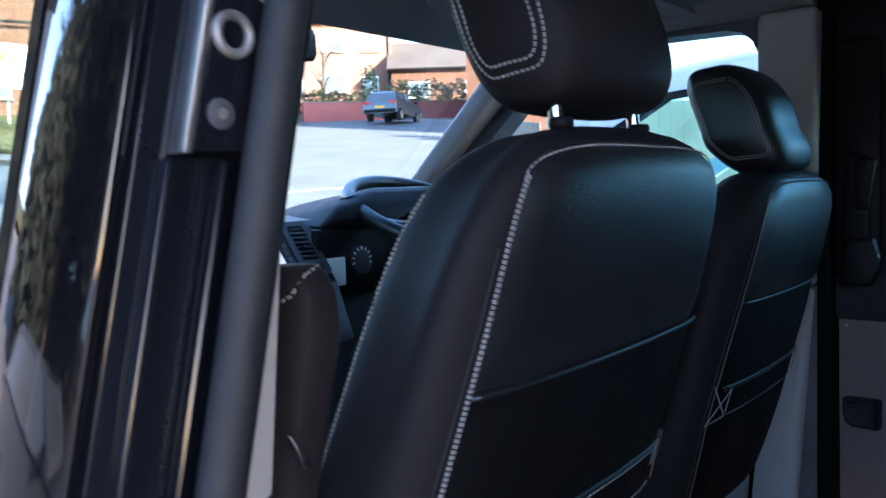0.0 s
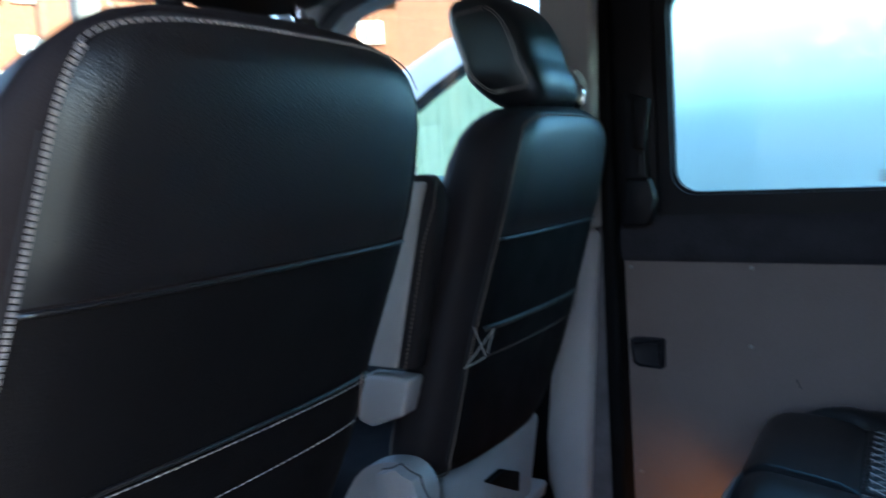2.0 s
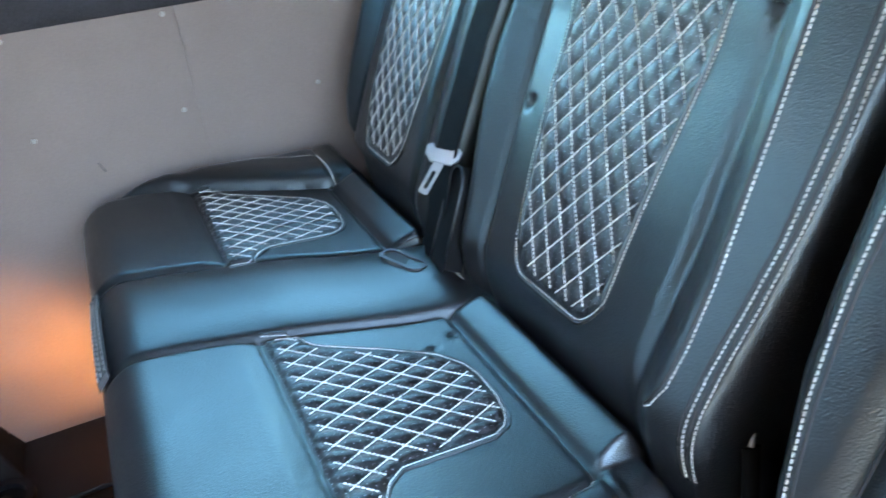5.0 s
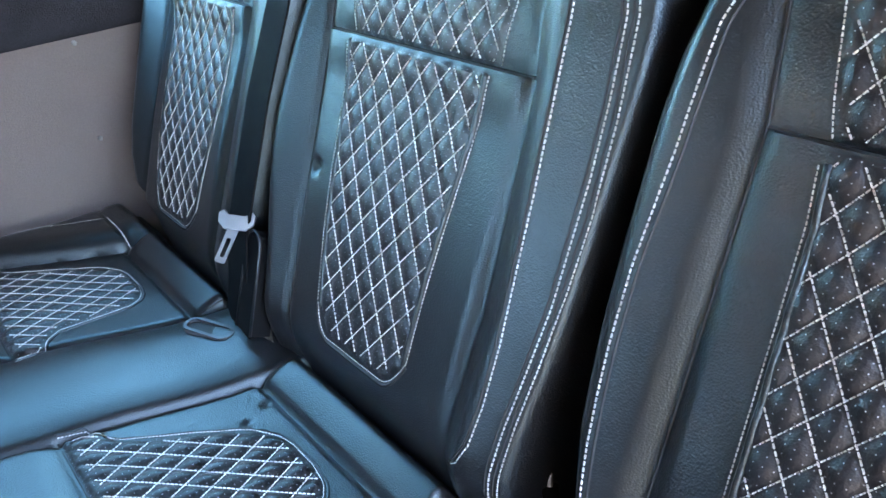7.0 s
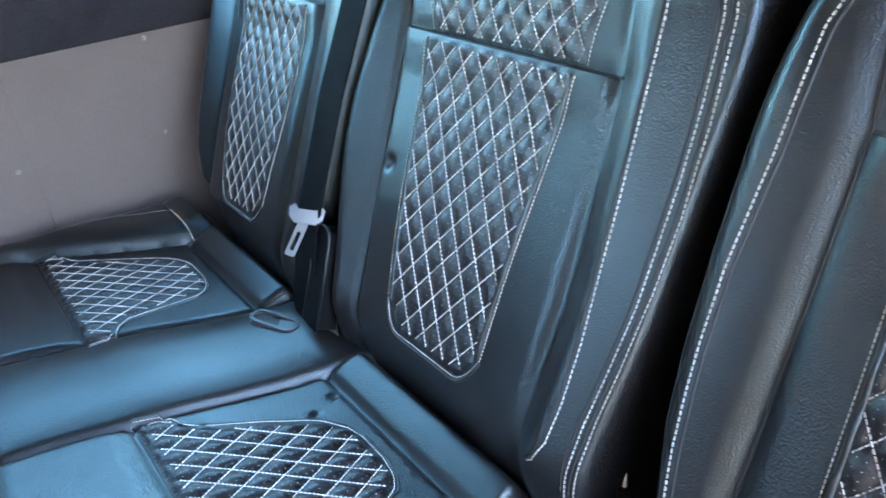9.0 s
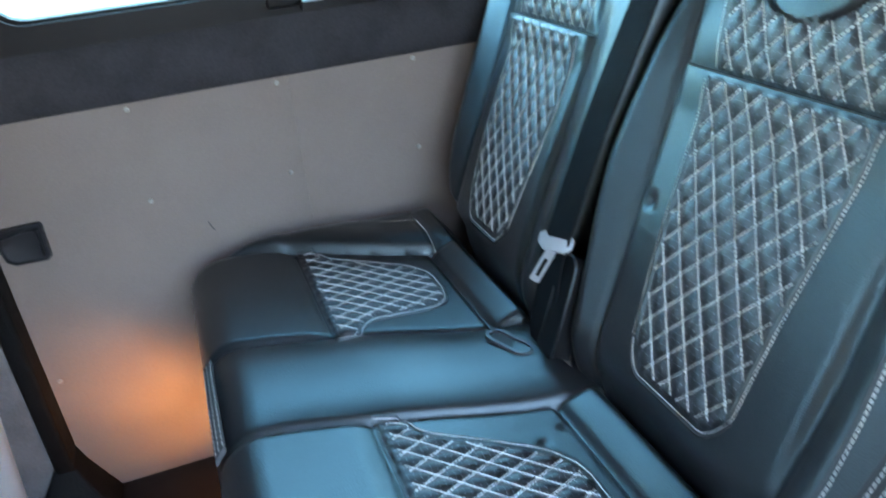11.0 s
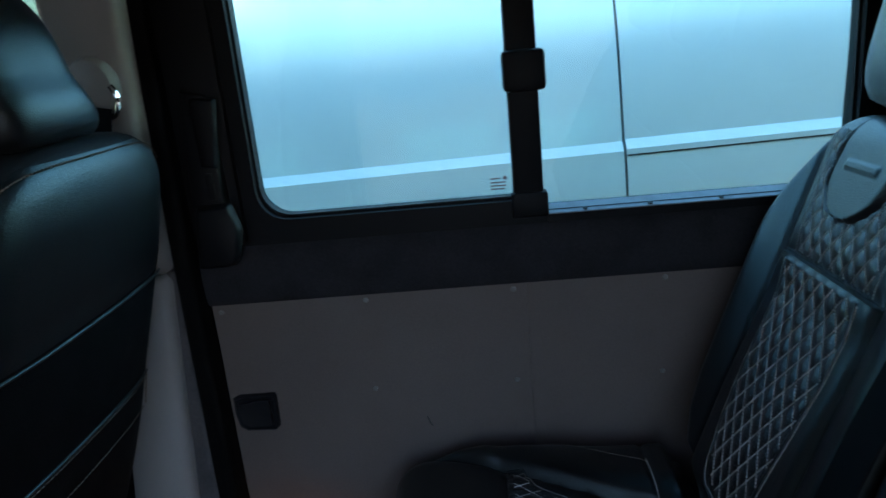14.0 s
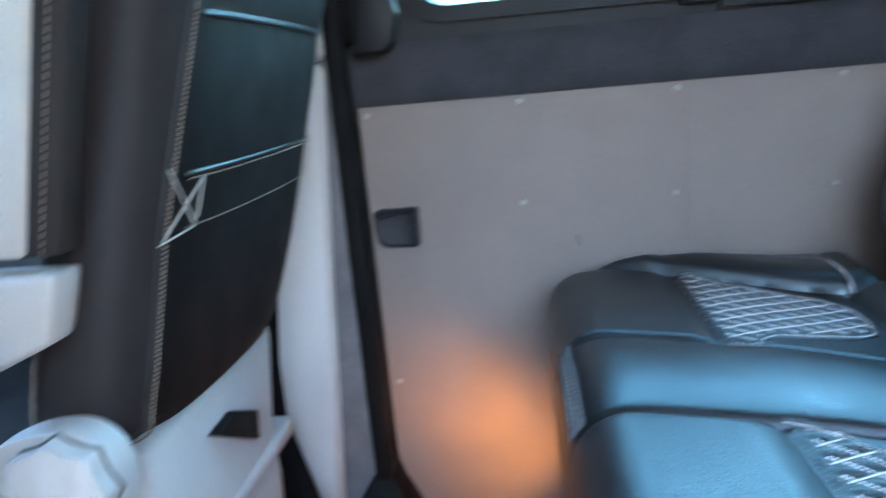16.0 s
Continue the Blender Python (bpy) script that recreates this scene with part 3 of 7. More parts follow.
structure("pillar_trim_upper", hull([(x, y, z) for x, y, z in ((0.684, 0.502, 1.328), (0.69, 0.61, 1.328), (0.80, 0.502, 1.328), (0.80, 0.625, 1.328), (0.655, 0.492, ROOF - 0.03), (0.655, 0.602, ROOF - 0.03), (0.76, 0.492, ROOF - 0.03), (0.76, 0.605, ROOF - 0.03))], 0.012, seg=3), "cream", "pale plastic upper trim of the door pillar")
structure("sill_step", box(0.60, 0.86, -0.7, 0.56, FLOOR + 0.001, FLOOR + 0.012, 0.004), "sill", "black plastic sill along the side door")

# cab doors and screen pillars
def cab_door(s, label):
    d = thing("cab_door", label, "door", at=(s * 0.8, 1.1, 0.5))
    part("door_body", hull([(s * x, y, z) for x, y, z in ((0.72, 0.60, 0.45), (0.92, 0.60, 0.45), (0.72, 1.75, 0.45), (0.92, 1.75, 0.45), (0.735, 0.60, 1.375), (0.90, 0.60, 1.375), (0.735, 1.75, 1.375), (0.90, 1.75, 1.375))], 0.02), "dash" if s > 0 else "black_paint", d)
    part("door_capping", box(min(s * 0.70, s * 0.80), max(s * 0.70, s * 0.80), 0.64, 1.66, 1.30, 1.40, 0.02), "dash", d)
    # frame round the glass: rear post, sloping front and header
    inner = [(0.606, 1.402), (0.606, 1.765), (0.610, 1.797), (0.622, 1.825), (0.643, 1.845), (0.675, 1.854), (0.85, 1.860), (1.0, 1.855), (1.10, 1.83), (1.18, 1.77), (1.60, 1.402)]
    oo = [(0.575, 1.385), (0.575, 1.77), (0.576, 1.82), (0.585, 1.86), (0.61, 1.885), (0.66, 1.89), (0.85, 1.89), (1.0, 1.89), (1.12, 1.885), (1.22, 1.80), (1.72, 1.385)]
    bm = frame_prism(oo, inner, "x", s * 0.715, s * 0.79)
    for v in bm.verts:
        v.co.x -= s * 0.05 * (v.co.z - 1.4)
    part("window_frame", bm, "dash" if s > 0 else "black_paint", d)
    bm = prism([(0.60, 1.38), (0.60, 1.86), (1.10, 1.86), (1.19, 1.79), (1.66, 1.38)], "x", s * 0.765, s * 0.769)
    for v in bm.verts:
        v.co.x -= s * 0.05 * (v.co.z - 1.4)
    part("pane", bm, "glass", d).visible_shadow = False
    return d


cab_door(1, "closed driver's door with clear side window")

# running gear and closing panels of the van
under = thing("van_underbody", "black lower body and wheels of the van", "van body", at=(0.0, 0.0, 0.0))
part("rear_panel", box(-0.90, 0.90, -1.80, -1.73, 0.36, ROOF + 0.07, 0.02), "black_paint", under)
part("floor_pan", box(-0.84, 0.84, -1.72, 2.3, 0.36, 0.465, 0.02), "black_plastic", under)
for y in (-1.15, 1.95):
    for s in (-1, 1):
        w = part("wheel", disc((s * 0.76, y, 0.325), (1, 0, 0), 0.325, 0.20, 36, 0.03), "tyre", under)
        part("rim", disc((s * 0.856, y, 0.325), (1, 0, 0), 0.20, 0.02, 24, 0.006), "steel", w)


# ---- front seats ----
def front_seat(cx, dy, dz, label, nod=(0.0, 0.0), wide=1.0):
    seat = thing("captain_chair", label, "car seat", "front seats", at=(cx, 0.55 + dy, FLOOR))
    lean = 0.20
    back = 0.0 if wide == 1.0 else 0.019
    low = dz if wide == 1.0 else dz - 0.010
    fine = "thread" if wide == 1.0 else "thread_tan"

    def yr(z):
        return 0.421 - lean * (z - 1.396)

    def shape(z):
        w = 0.252 + 0.010 * sm(1.34, 1.08, z)
        if z < 1.12:
            w *= max(0.0, 1 - ((1.12 - z) / 0.105) ** 3) ** (1 / 3)
        if z > 1.38:
            w *= max(0.0, 1 - ((z - 1.38) / 0.2135) ** 3.6) ** (1 / 3.6)
        dep = 0.135
        y0, y1 = yr(z) + back, yr(z) + dep
        if z > 1.50:
            k = max(0.0, 1 - ((z - 1.50) / 0.094) ** 2.6) ** (1 / 2.6)
            c = (y0 + y1) / 2 + 0.012
            y0, y1 = c + (y0 - c) * (0.25 + 0.75 * k), c + (y1 - c) * (0.25 + 0.75 * k)
        if z < 1.06:
            y0 += 0.05 * sm(1.06, 1.015, z)
        return w, y0, y1

    def side(z, x):
        """The backrest narrows downwards on its right."""
        return 1.0 if x < 0 else (1 - 0.13 * sm(1.42, 1.24, z)) * max(0.0, 1 - (max(0.0, 1.27 - z) / 0.26) ** 1.7) ** 0.5

    def surf(a, z):
        """Point on the backrest: a in degrees, -90 is the middle of the rear, 180 the left side."""
        w, y0, y1 = shape(z)
        c, s = math.cos(radians(a)), math.sin(radians(a))
        n = 0.42
        w *= side(z, c)
        x = w * math.copysign(abs(c) ** n, c)
        y = (y0 + y1) / 2 + (y1 - y0) / 2 * math.copysign(abs(s) ** 0.62, s)
        bow = 0.010 * (1 - (x / max(w, 0.01)) ** 2) if s < 0 else 0.0
        if c < 0 and wide == 1.0:          # the front bolster draws in towards the shoulder
            x += 0.040 * sm(-0.75, 0.15, s) * sm(1.22, 1.56, z) * min(1.0, -2 * c)
        return Vector((cx + x + 0.13 * (z - 1.42), y - bow + dy, z + dz))

    def rear(x, z):
        """Point on the rear face at x from the middle, and the outward normal there."""
        def f(x, z):
            w = shape(z)[0] * side(z, x)
            r = min(1.0, abs(x) / max(w, 1e-4)) ** (1 / 0.42)
            return surf(180 + math.degrees(math.acos(r)) if x < 0 else 360 - math.degrees(math.acos(r)), z)
        p = f(x, z)
        nrm = (f(x + 0.003, z) - f(x - 0.003, z)).cross(f(x, z + 0.002) - f(x, z - 0.002)).normalized()
        return p, nrm if nrm.y < 0 else -nrm

    def hx(z):
        return min(0.225, 0.209 - (0.09 if z < 1.396 else 0.08) * (z - 1.396)) * max(0.0, 1 - (max(0.0, z - 1.46) / 0.124) ** 4) ** 0.25 * max(0.0, 1 - (max(0.0, 1.10 - z) / 0.09) ** 3) ** (1 / 3)

    zs = [1.0155, 1.02, 1.03, 1.045, 1.06, 1.08, 1.12, 1.2, 1.28, 1.36, 1.42, 1.47, 1.51, 1.54, 1.555, 1.568, 1.579, 1.587, 1.592, 1.593]
    ang = [i * 360 / 56 for i in range(56)]
    part("backrest", loft([[surf(a, z) for a in ang] for z in zs]), "leather_side", seat, smooth=180)

    def skin(z0, z1, off, mat, name, lab, nz=22):
        V, F, na = [], [], 30
        for j in range(nz + 1):
            for i in range(na + 1):
                t = 2 * i / na - 1
                z = z0 + (z1 - z0) * j / nz
                p, nrm = rear(t * hx(z) * (side(z, t) if t > 0 else 0.962), z)
                V.append(p + nrm * off * min(1.0, 6 * (1 - abs(t)) + 0.15) * min(1.0, 5 * min(j / nz, 1 - j / nz) + 0.25))
        for j in range(nz):
            for i in range(na):
                k = j * (na + 1) + i
                F.append((k, k + 1, k + na + 2, k + na + 1))
        return raw(name, V, F, mat, seat, lab, smooth=180)

    skin(1.398, 1.577, 0.006, "leather", "upper_rear_panel", "smooth black leather panel")
    skin(1.02, 1.392, 0.004, "pocket", "rear_pocket", "limp black pocket with an elastic hem")

    def line(f, n=60, lift=0.004):
        out = []
        for i in range(n + 1):
            p, nrm = rear(*f(i / n))
            out.append((p + nrm * lift, nrm))
        return out

    def edge(z0, z1, a, n=80):
        out = []
        for i in range(n + 1):
            p = surf(a, z0 + (z1 - z0) * i / n)
            out.append((p, (p - Vector((cx + 0.13 * (p.z - 1.42), p.y, p.z))).normalized()))
        return out

    big = dict(length=0.0031, gap=0.0010, wide=0.0040 if wide == 1.0 else 0.0026, high=0.0011, mat=fine)
    for s in (-1,):
        stitching([line(lambda t, s=s: (s * 0.968 * hx(1.03 + 0.52 * t), 1.03 + 0.52 * t), 120)], seat, **big)
        part("seam_fold", tube([p for p, _ in line(lambda t, s=s: (s * (0.968 * hx(1.03 + 0.47 * t) + 0.0042), 1.03 + 0.47 * t), 60, 0.0002)], 0.0010, 5), "seam", seat)
        stitching([edge(1.05, 1.54, 90 - s * 68)], seat, **big)
    stitching([line(lambda t: (hx(1.543) * (0.968 if t > 0.5 else 1.0) * math.cos(math.pi * t), 1.543 + 0.030 * (1 - abs(math.cos(math.pi * t)) ** 4) ** 0.5), 60)], seat, length=0.0046, gap=0.0014, wide=0.0018, high=0.0011, mat=fine)
    part("pocket_hem", tube([p for p, _ in line(lambda t: ((2 * t - 1) * 0.2 * side(1.395, 2 * t - 1), 1.395), 40, 0.005)], 0.0019, 8), "leather", seat, "rolled leather hem", smooth=180)
    # elastic band of the lower pocket, with crossed stitching at its ends
    for zz, thick in ((1.262, 0.0012), (1.222, 0.0009)):
        stitching([line(lambda t: ((2 * t - 1) * 0.198 * side(zz, 2 * t - 1), zz), 60, 0.006)], seat, length=0.0065, gap=0.0016, wide=thick * 0.9, high=0.0008, mat=fine)
    part("band_hem", tube([p for p, _ in line(lambda t: ((2 * t - 1) * 0.198 * side(1.26, 2 * t - 1), 1.2665), 40, 0.005)], 0.0019, 8), "leather", seat, "rolled leather hem", smooth=180)
    for a, b, w in ((-0.216, -0.180, 0.0016), (0.158, 0.172, 0.0008)):
        A, B, C, D = (line(lambda t: (x, z), 1, 0.008)[0] for x, z in ((a - 0.006, 1.272), (b, 1.262), (a - 0.010, 1.214), (b - 0.006, 1.222)))
        tack = stitching([[A, D], [B, C], [B, D], [C, D]] if a < 0 else [[A, D]], seat, mat="thread" if a < 0 else "thread_tan", name="bar_tack", label="crossed pale bar tack", length=0.011, gap=-0.004, wide=w, high=0.0010)
        tagged(tack, kind="stuff")
    # headrest
    hz0, hz1 = 1.608, 1.784
    rings = []
    for k in range(25):
        t = (1 - math.cos(math.pi * k / 24)) / 2
        z = hz0 + (hz1 - hz0) * t - (0.019 if wide < 1 else 0.0)
        e = 1 - abs(2 * t - 1) ** 3.2
        w, d = (0.070 + 0.042 * e ** 0.25) * wide, 0.018 + 0.044 * e ** 0.5
        yc = 0.430 + dy + back * 0.8 + (0.062 * t if wide == 1.0 else 0.012 * t + 0.050 * t ** 2.4) + nod[1] * min(1.0, 3 * t)
        rings.append([Vector((cx - 0.005 + nod[0] * min(1.0, 3 * t) + w * math.copysign(abs(math.cos(a)) ** 0.55, math.cos(a)), yc + d * math.copysign(abs(math.sin(a)) ** (0.62 if wide == 1.0 else 0.45), math.sin(a)), z + dz - 0.22 * d * math.sin(a))) for a in (2 * math.pi * i / 40 for i in range(40))])
    # passenger headrest gets the duller leather to imitate shade; the driver's keeps its gloss
    head = part("headrest", loft(rings), "leather_side" if wide == 1.0 else "leather", seat, smooth=180)
    for off, inset in ((0.106, 0.0), (0.106, 0.0085 if wide == 1.0 else 0.004)):
        # closed seam round each cheek: down the rear, under the cheek and up the front
        def cheek(r, half_turn):
            mid = sum((p for p in r), Vector()) / len(r)
            side_pts = sorted((p for p in r if (p.y - mid.y) * half_turn > 0.0), key=lambda p: p.x)
            for p, q in zip(side_pts, side_pts[1:]):
                if p.x <= mid.x - off * wide <= q.x and q.x > p.x:
                    return p.lerp(q, (mid.x - off * wide - p.x) / (q.x - p.x))

        rows = [(r, cheek(r, -1), cheek(r, 1)) for r in rings]
        rows = [q for q in rows if q[1] and q[2]]
        ends = [sorted((p for p in r if p.x < min(a.x, b.x)), key=lambda p: p.y) for r, a, b in (rows[0], rows[-1])]
        loop = [a for _, a, _ in rows[::-1]] + ends[0] + [b for _, _, b in rows] + ends[1][::-1]
        loop.append(loop[0])
        run = [0.0]
        for p, q in zip(loop, loop[1:]):
            run.append(run[-1] + (q - p).length)
        even, k = [], 0
        for m in range(120):
            d = run[-1] * m / 120
            while run[k + 1] < d:
                k += 1
            even.append(loop[k].lerp(loop[k + 1], (d - run[k]) / max(1e-6, run[k + 1] - run[k])))
        for _ in range(5):
            even = [(even[m - 1] + even[m] * 2 + even[(m + 1) % 120]) / 4 for m in range(120)]
        heart = sum(even, Vector()) / 120 + Vector((0.05, 0, 0))
        ring = []
        for p in even + even[:1]:
            flat = p - heart
            flat.x = 0.0
            ring.append((p - flat.normalized() * inset + Vector((-inset * 0.45, 0, 0)) + (p - heart).normalized() * 0.0020, (p - heart).normalized()))
        stitching([ring], head, length=0.0036, gap=0.0012, wide=0.0026 if wide == 1.0 else 0.0012, high=0.0011)
    for sx in (-0.071, 0.071):
        part("headrest_post", tube([(cx + sx, 0.425 + dy + back, 1.55 + dz), (cx + sx, 0.432 + dy + back, 1.635 + dz)], 0.0065, 10), "chrome", seat, "chrome post")
        part("post_collar", disc((cx + sx, 0.424 + dy + back, 1.594 + dz), (0, 0, 1), 0.0105, 0.010, 16, 0.003), "black_plastic", seat)
    # armrest folded up beside the backrest
    def arm(y0, y1, z):
        o = yr(z) + 0.118
        return o + y0 + dy, o + y1 + dy
    rings = []
    for z in (1.222, 1.23, 1.25, 1.33, 1.40, 1.45, 1.475, 1.488, 1.493):
        k = 1.0 if z < 1.44 else max(0.12, 1 - ((z - 1.44) / 0.056) ** 2) ** 0.5
        ya, yb = arm(-0.045, 0.045, z)
        yc = (ya + yb) / 2
        rings.append([(cx - 0.290 + 0.06 * (z - 1.3) + u * 0.021 * (0.55 + 0.45 * k), yc + v * 0.045 * k, z + dz) for u, v in round_rect(-1, 1, -1, 1, 0.5, 4)])
    armr = part("armrest", loft(rings), "leather_side", seat, "folded-up leather armrest", smooth=60)
    rim_y = 0.0 if wide == 1.0 else -0.018
    part("armrest_shell", hull([(cx - 0.3155 + 0.06 * (z - 1.3) + dx, arm(a, a, z)[0], z + dz) for z in (1.222, 1.484) for dx, a in ((0.0, rim_y), (0.0, 0.05), (0.010, 0.052), (0.010, rim_y - 0.005))], 0.004), "grey_plastic", armr, "pale plastic underside")
    part("armrest_hinge", hull([(cx + dx, y + dy, z + low) for dx in (-0.326, -0.285) for y, z in ((0.528, 1.220), (0.61, 1.220), (0.543, 1.166), (0.60, 1.142), (0.625, 1.15))], 0.006, seg=3), "grey_plastic", seat, "pale plastic armrest hinge")
    pth = []
    for r, k in zip(rings, (8, 8, 8, 8, 8, 9, 11, 14, 17) if wide == 1.0 else (11, 11, 11, 11, 11, 12, 13, 15, 17)):
        p, mid = Vector(r[k]), sum((Vector(q) for q in r), Vector()) / len(r)
        out = (p - mid).normalized()
        pth.append((p + out * 0.0009, out))
    stitching([pth], armr, length=0.0046, gap=0.0018, wide=0.0024 if wide == 1.0 else 0.0012, high=0.0010, mat=fine)
    # cushion, its plastic side covers with the round recliner wheel, and the pedestal
    part("cushion", box(cx - 0.25, cx + 0.25, 0.60 + dy, 1.02 + dy, 0.86 + dz, 1.0 + dz, 0.05, seg=4), "leather_side", seat, smooth=60)
    edge_line = [(0.565, 0.80), (0.533, 0.963), (0.508, 1.033), (0.504, 1.066), (0.520, 1.093), (0.548, 1.101), (0.585, 1.095), (0.622, 1.077), (0.652, 1.03), (0.702, 0.950), (0.98, 0.93), (0.98, 0.80)]
    for _ in range(3):
        edge_line = [(p[0] * a + q[0] * (1 - a), p[1] * a + q[1] * (1 - a)) for p, q in zip(edge_line, edge_line[1:] + edge_line[:1]) for a in (0.75, 0.25)]
    cov = part("side_cover", prism([(y + dy, z + low) for y, z in edge_line], "x", cx - 0.333, cx - 0.300, 0.003), "grey_plastic", seat, "pale grey plastic seat side cover", smooth=60)
    wheel = []
    for k in range(64):
        a = 2 * math.pi * k / 64
        r = 0.0435 - 0.0055 * abs(math.sin(4 * a))
        wheel.append((0.546 + dy + r * math.cos(a), 1.055 + low + r * math.sin(a)))
    hub = Vector((0.546 + dy, 1.055 + low))
    # grey plate behind the recliner wheel paints the soft shade along its rim
    part("wheel_gap", prism([tuple(hub + (Vector(q) - hub) * 1.06) for q in wheel], "x", cx - 0.3345, cx - 0.3325), "shade_grey", cov, "dark shade painted round the wheel", smooth=60)
    part("recliner_wheel", prism(wheel, "x", cx - 0.353, cx - 0.333, 0.003), "grey_plastic", cov, "scalloped grey recliner wheel", smooth=60)
    part("pedestal", hull([(cx + x, y + dy, z) for x, y, z in ((-0.22, 0.50, FLOOR), (-0.06, 0.50, FLOOR), (-0.22, 1.0, FLOOR), (0.0, 1.0, FLOOR), (-0.24, 0.53, 0.86), (0.082, 0.52, 0.86), (-0.24, 1.0, 0.86), (0.082, 1.0, 0.86))], 0.02), "grey_plastic", seat, "pale grey seat pedestal")
    part("rear_valance", hull([(cx + x, y + dy, z + dz) for x, y, z in ((-0.25, 0.53, 1.03), (0.12, 0.53, 1.03), (-0.25, 0.60, 1.03), (0.12, 0.60, 1.03), (-0.25, 0.51, 0.868), (0.01, 0.51, 0.868), (-0.25, 0.62, 0.868), (0.01, 0.62, 0.868))], 0.015), "grey_plastic", seat)
    part("pedestal_lip", hull([(cx + x, y + dy, z) for x, y, z in ((-0.235, 0.516, 0.846), (0.076, 0.510, 0.846), (-0.235, 0.516, 0.872), (0.088, 0.508, 0.872), (-0.235, 0.60, 0.872), (0.088, 0.60, 0.872))], 0.005, seg=2), "grey_plastic", seat)
    part("base_opening", hull([(cx + x, y + dy, z + dz) for y in (0.511, 0.525) for x, z in ((-0.139, 0.990), (-0.082, 0.9915), (-0.023, 0.965), (-0.030, 0.932))], 0.003), "floor", seat, "dark opening in the seat base")
    return seat


front_seat(-0.322, 0.0, 0.0, "black leather front passenger seat with pale stitching and rear pocket")
front_seat(0.418, 0.042, -0.036, "black leather driver's seat with pale stitching and folded armrest", (-0.018, 0.03), 0.84)


# ---- rear bench ----
SEAT_V, SEAT_W = Vector((0, -0.4472, 0.8944)), Vector((0, 0.8944, 0.4472))


def ramp(v, *pairs):
    """Straight lines between (v, value) pairs."""
    for (a, p), (b, q) in zip(pairs, pairs[1:]):
        if v <= b:
            return p + (q - p) * max(0.0, (v - a) / (b - a))
    return pairs[-1][1]


def quilt(x, y, px, py, node, skew):
    x, y = x - node[0] - skew * (y - node[1]), y - node[1]
    a, b = x / px + y / py, x / px - y / py
    return abs(math.sin(math.pi * a) * math.sin(math.pi * b)) ** 0.72


def lattice_paths(point, normal, inside, px, py, x0, x1, y0, y1, node, skew, step=0.003):
    """Both families of diagonal lines, clipped to a region, as paths on a surface."""
    out = []
    for sg in (1, -1):
        ends = [(x - node[0] - skew * (y - node[1])) / px + sg * (y - node[1]) / py for x in (x0, x1) for y in (y0, y1)]
        lo, hi = math.floor(min(ends)), math.ceil(max(ends))
        for k in range(lo, hi + 1):
            run, y = [], y0
            while y <= y1:
                x = (k - sg * (y - node[1]) / py) * px + node[0] + skew * (y - node[1])
                if x0 <= x <= x1 and inside(x, y):
                    run.append((point(x, y), normal(x, y)))
                else:
                    if len(run) > 2:
                        out.append(run)
                    run = []
                y += step
            if len(run) > 2:
                out.append(run)
    return out


def pad(name, fn, nu, nv, depth, mat, parent, label="", pierced=None, pierced_mat=None):
    """A closed upholstered pad: fn(u, v) with u, v in 0..1 gives the outer surface; depth is a vector to its back."""
    V = [fn(i / nu, j / nv) for j in range(nv + 1) for i in range(nu + 1)]
    F = [(j * (nu + 1) + i, j * (nu + 1) + i + 1, (j + 1) * (nu + 1) + i + 1, (j + 1) * (nu + 1) + i) for j in range(nv) for i in range(nu)]
    edge = [i for i in range(nu + 1)] + [j * (nu + 1) + nu for j in range(1, nv + 1)] + [nv * (nu + 1) + i for i in range(nu - 1, -1, -1)] + [j * (nu + 1) for j in range(nv - 1, 0, -1)]
    k, n = len(V), len(edge)
    V += [V[e] + depth for e in edge]
    F += [(edge[(q + 1) % n], edge[q], k + q, k + (q + 1) % n) for q in range(n)]
    F.append(tuple(k + q for q in range(n)))
    ob = raw(name, V, F, mat, parent, label, smooth=60)
    if pierced:
        ob.data.materials.append(M[pierced_mat])
        for j in range(nv):
            for i in range(nu):
                if pierced((i + 0.5) / nu, (j + 0.5) / nv):
                    ob.data.polygons[j * nu + i].material_index = 1
    return ob


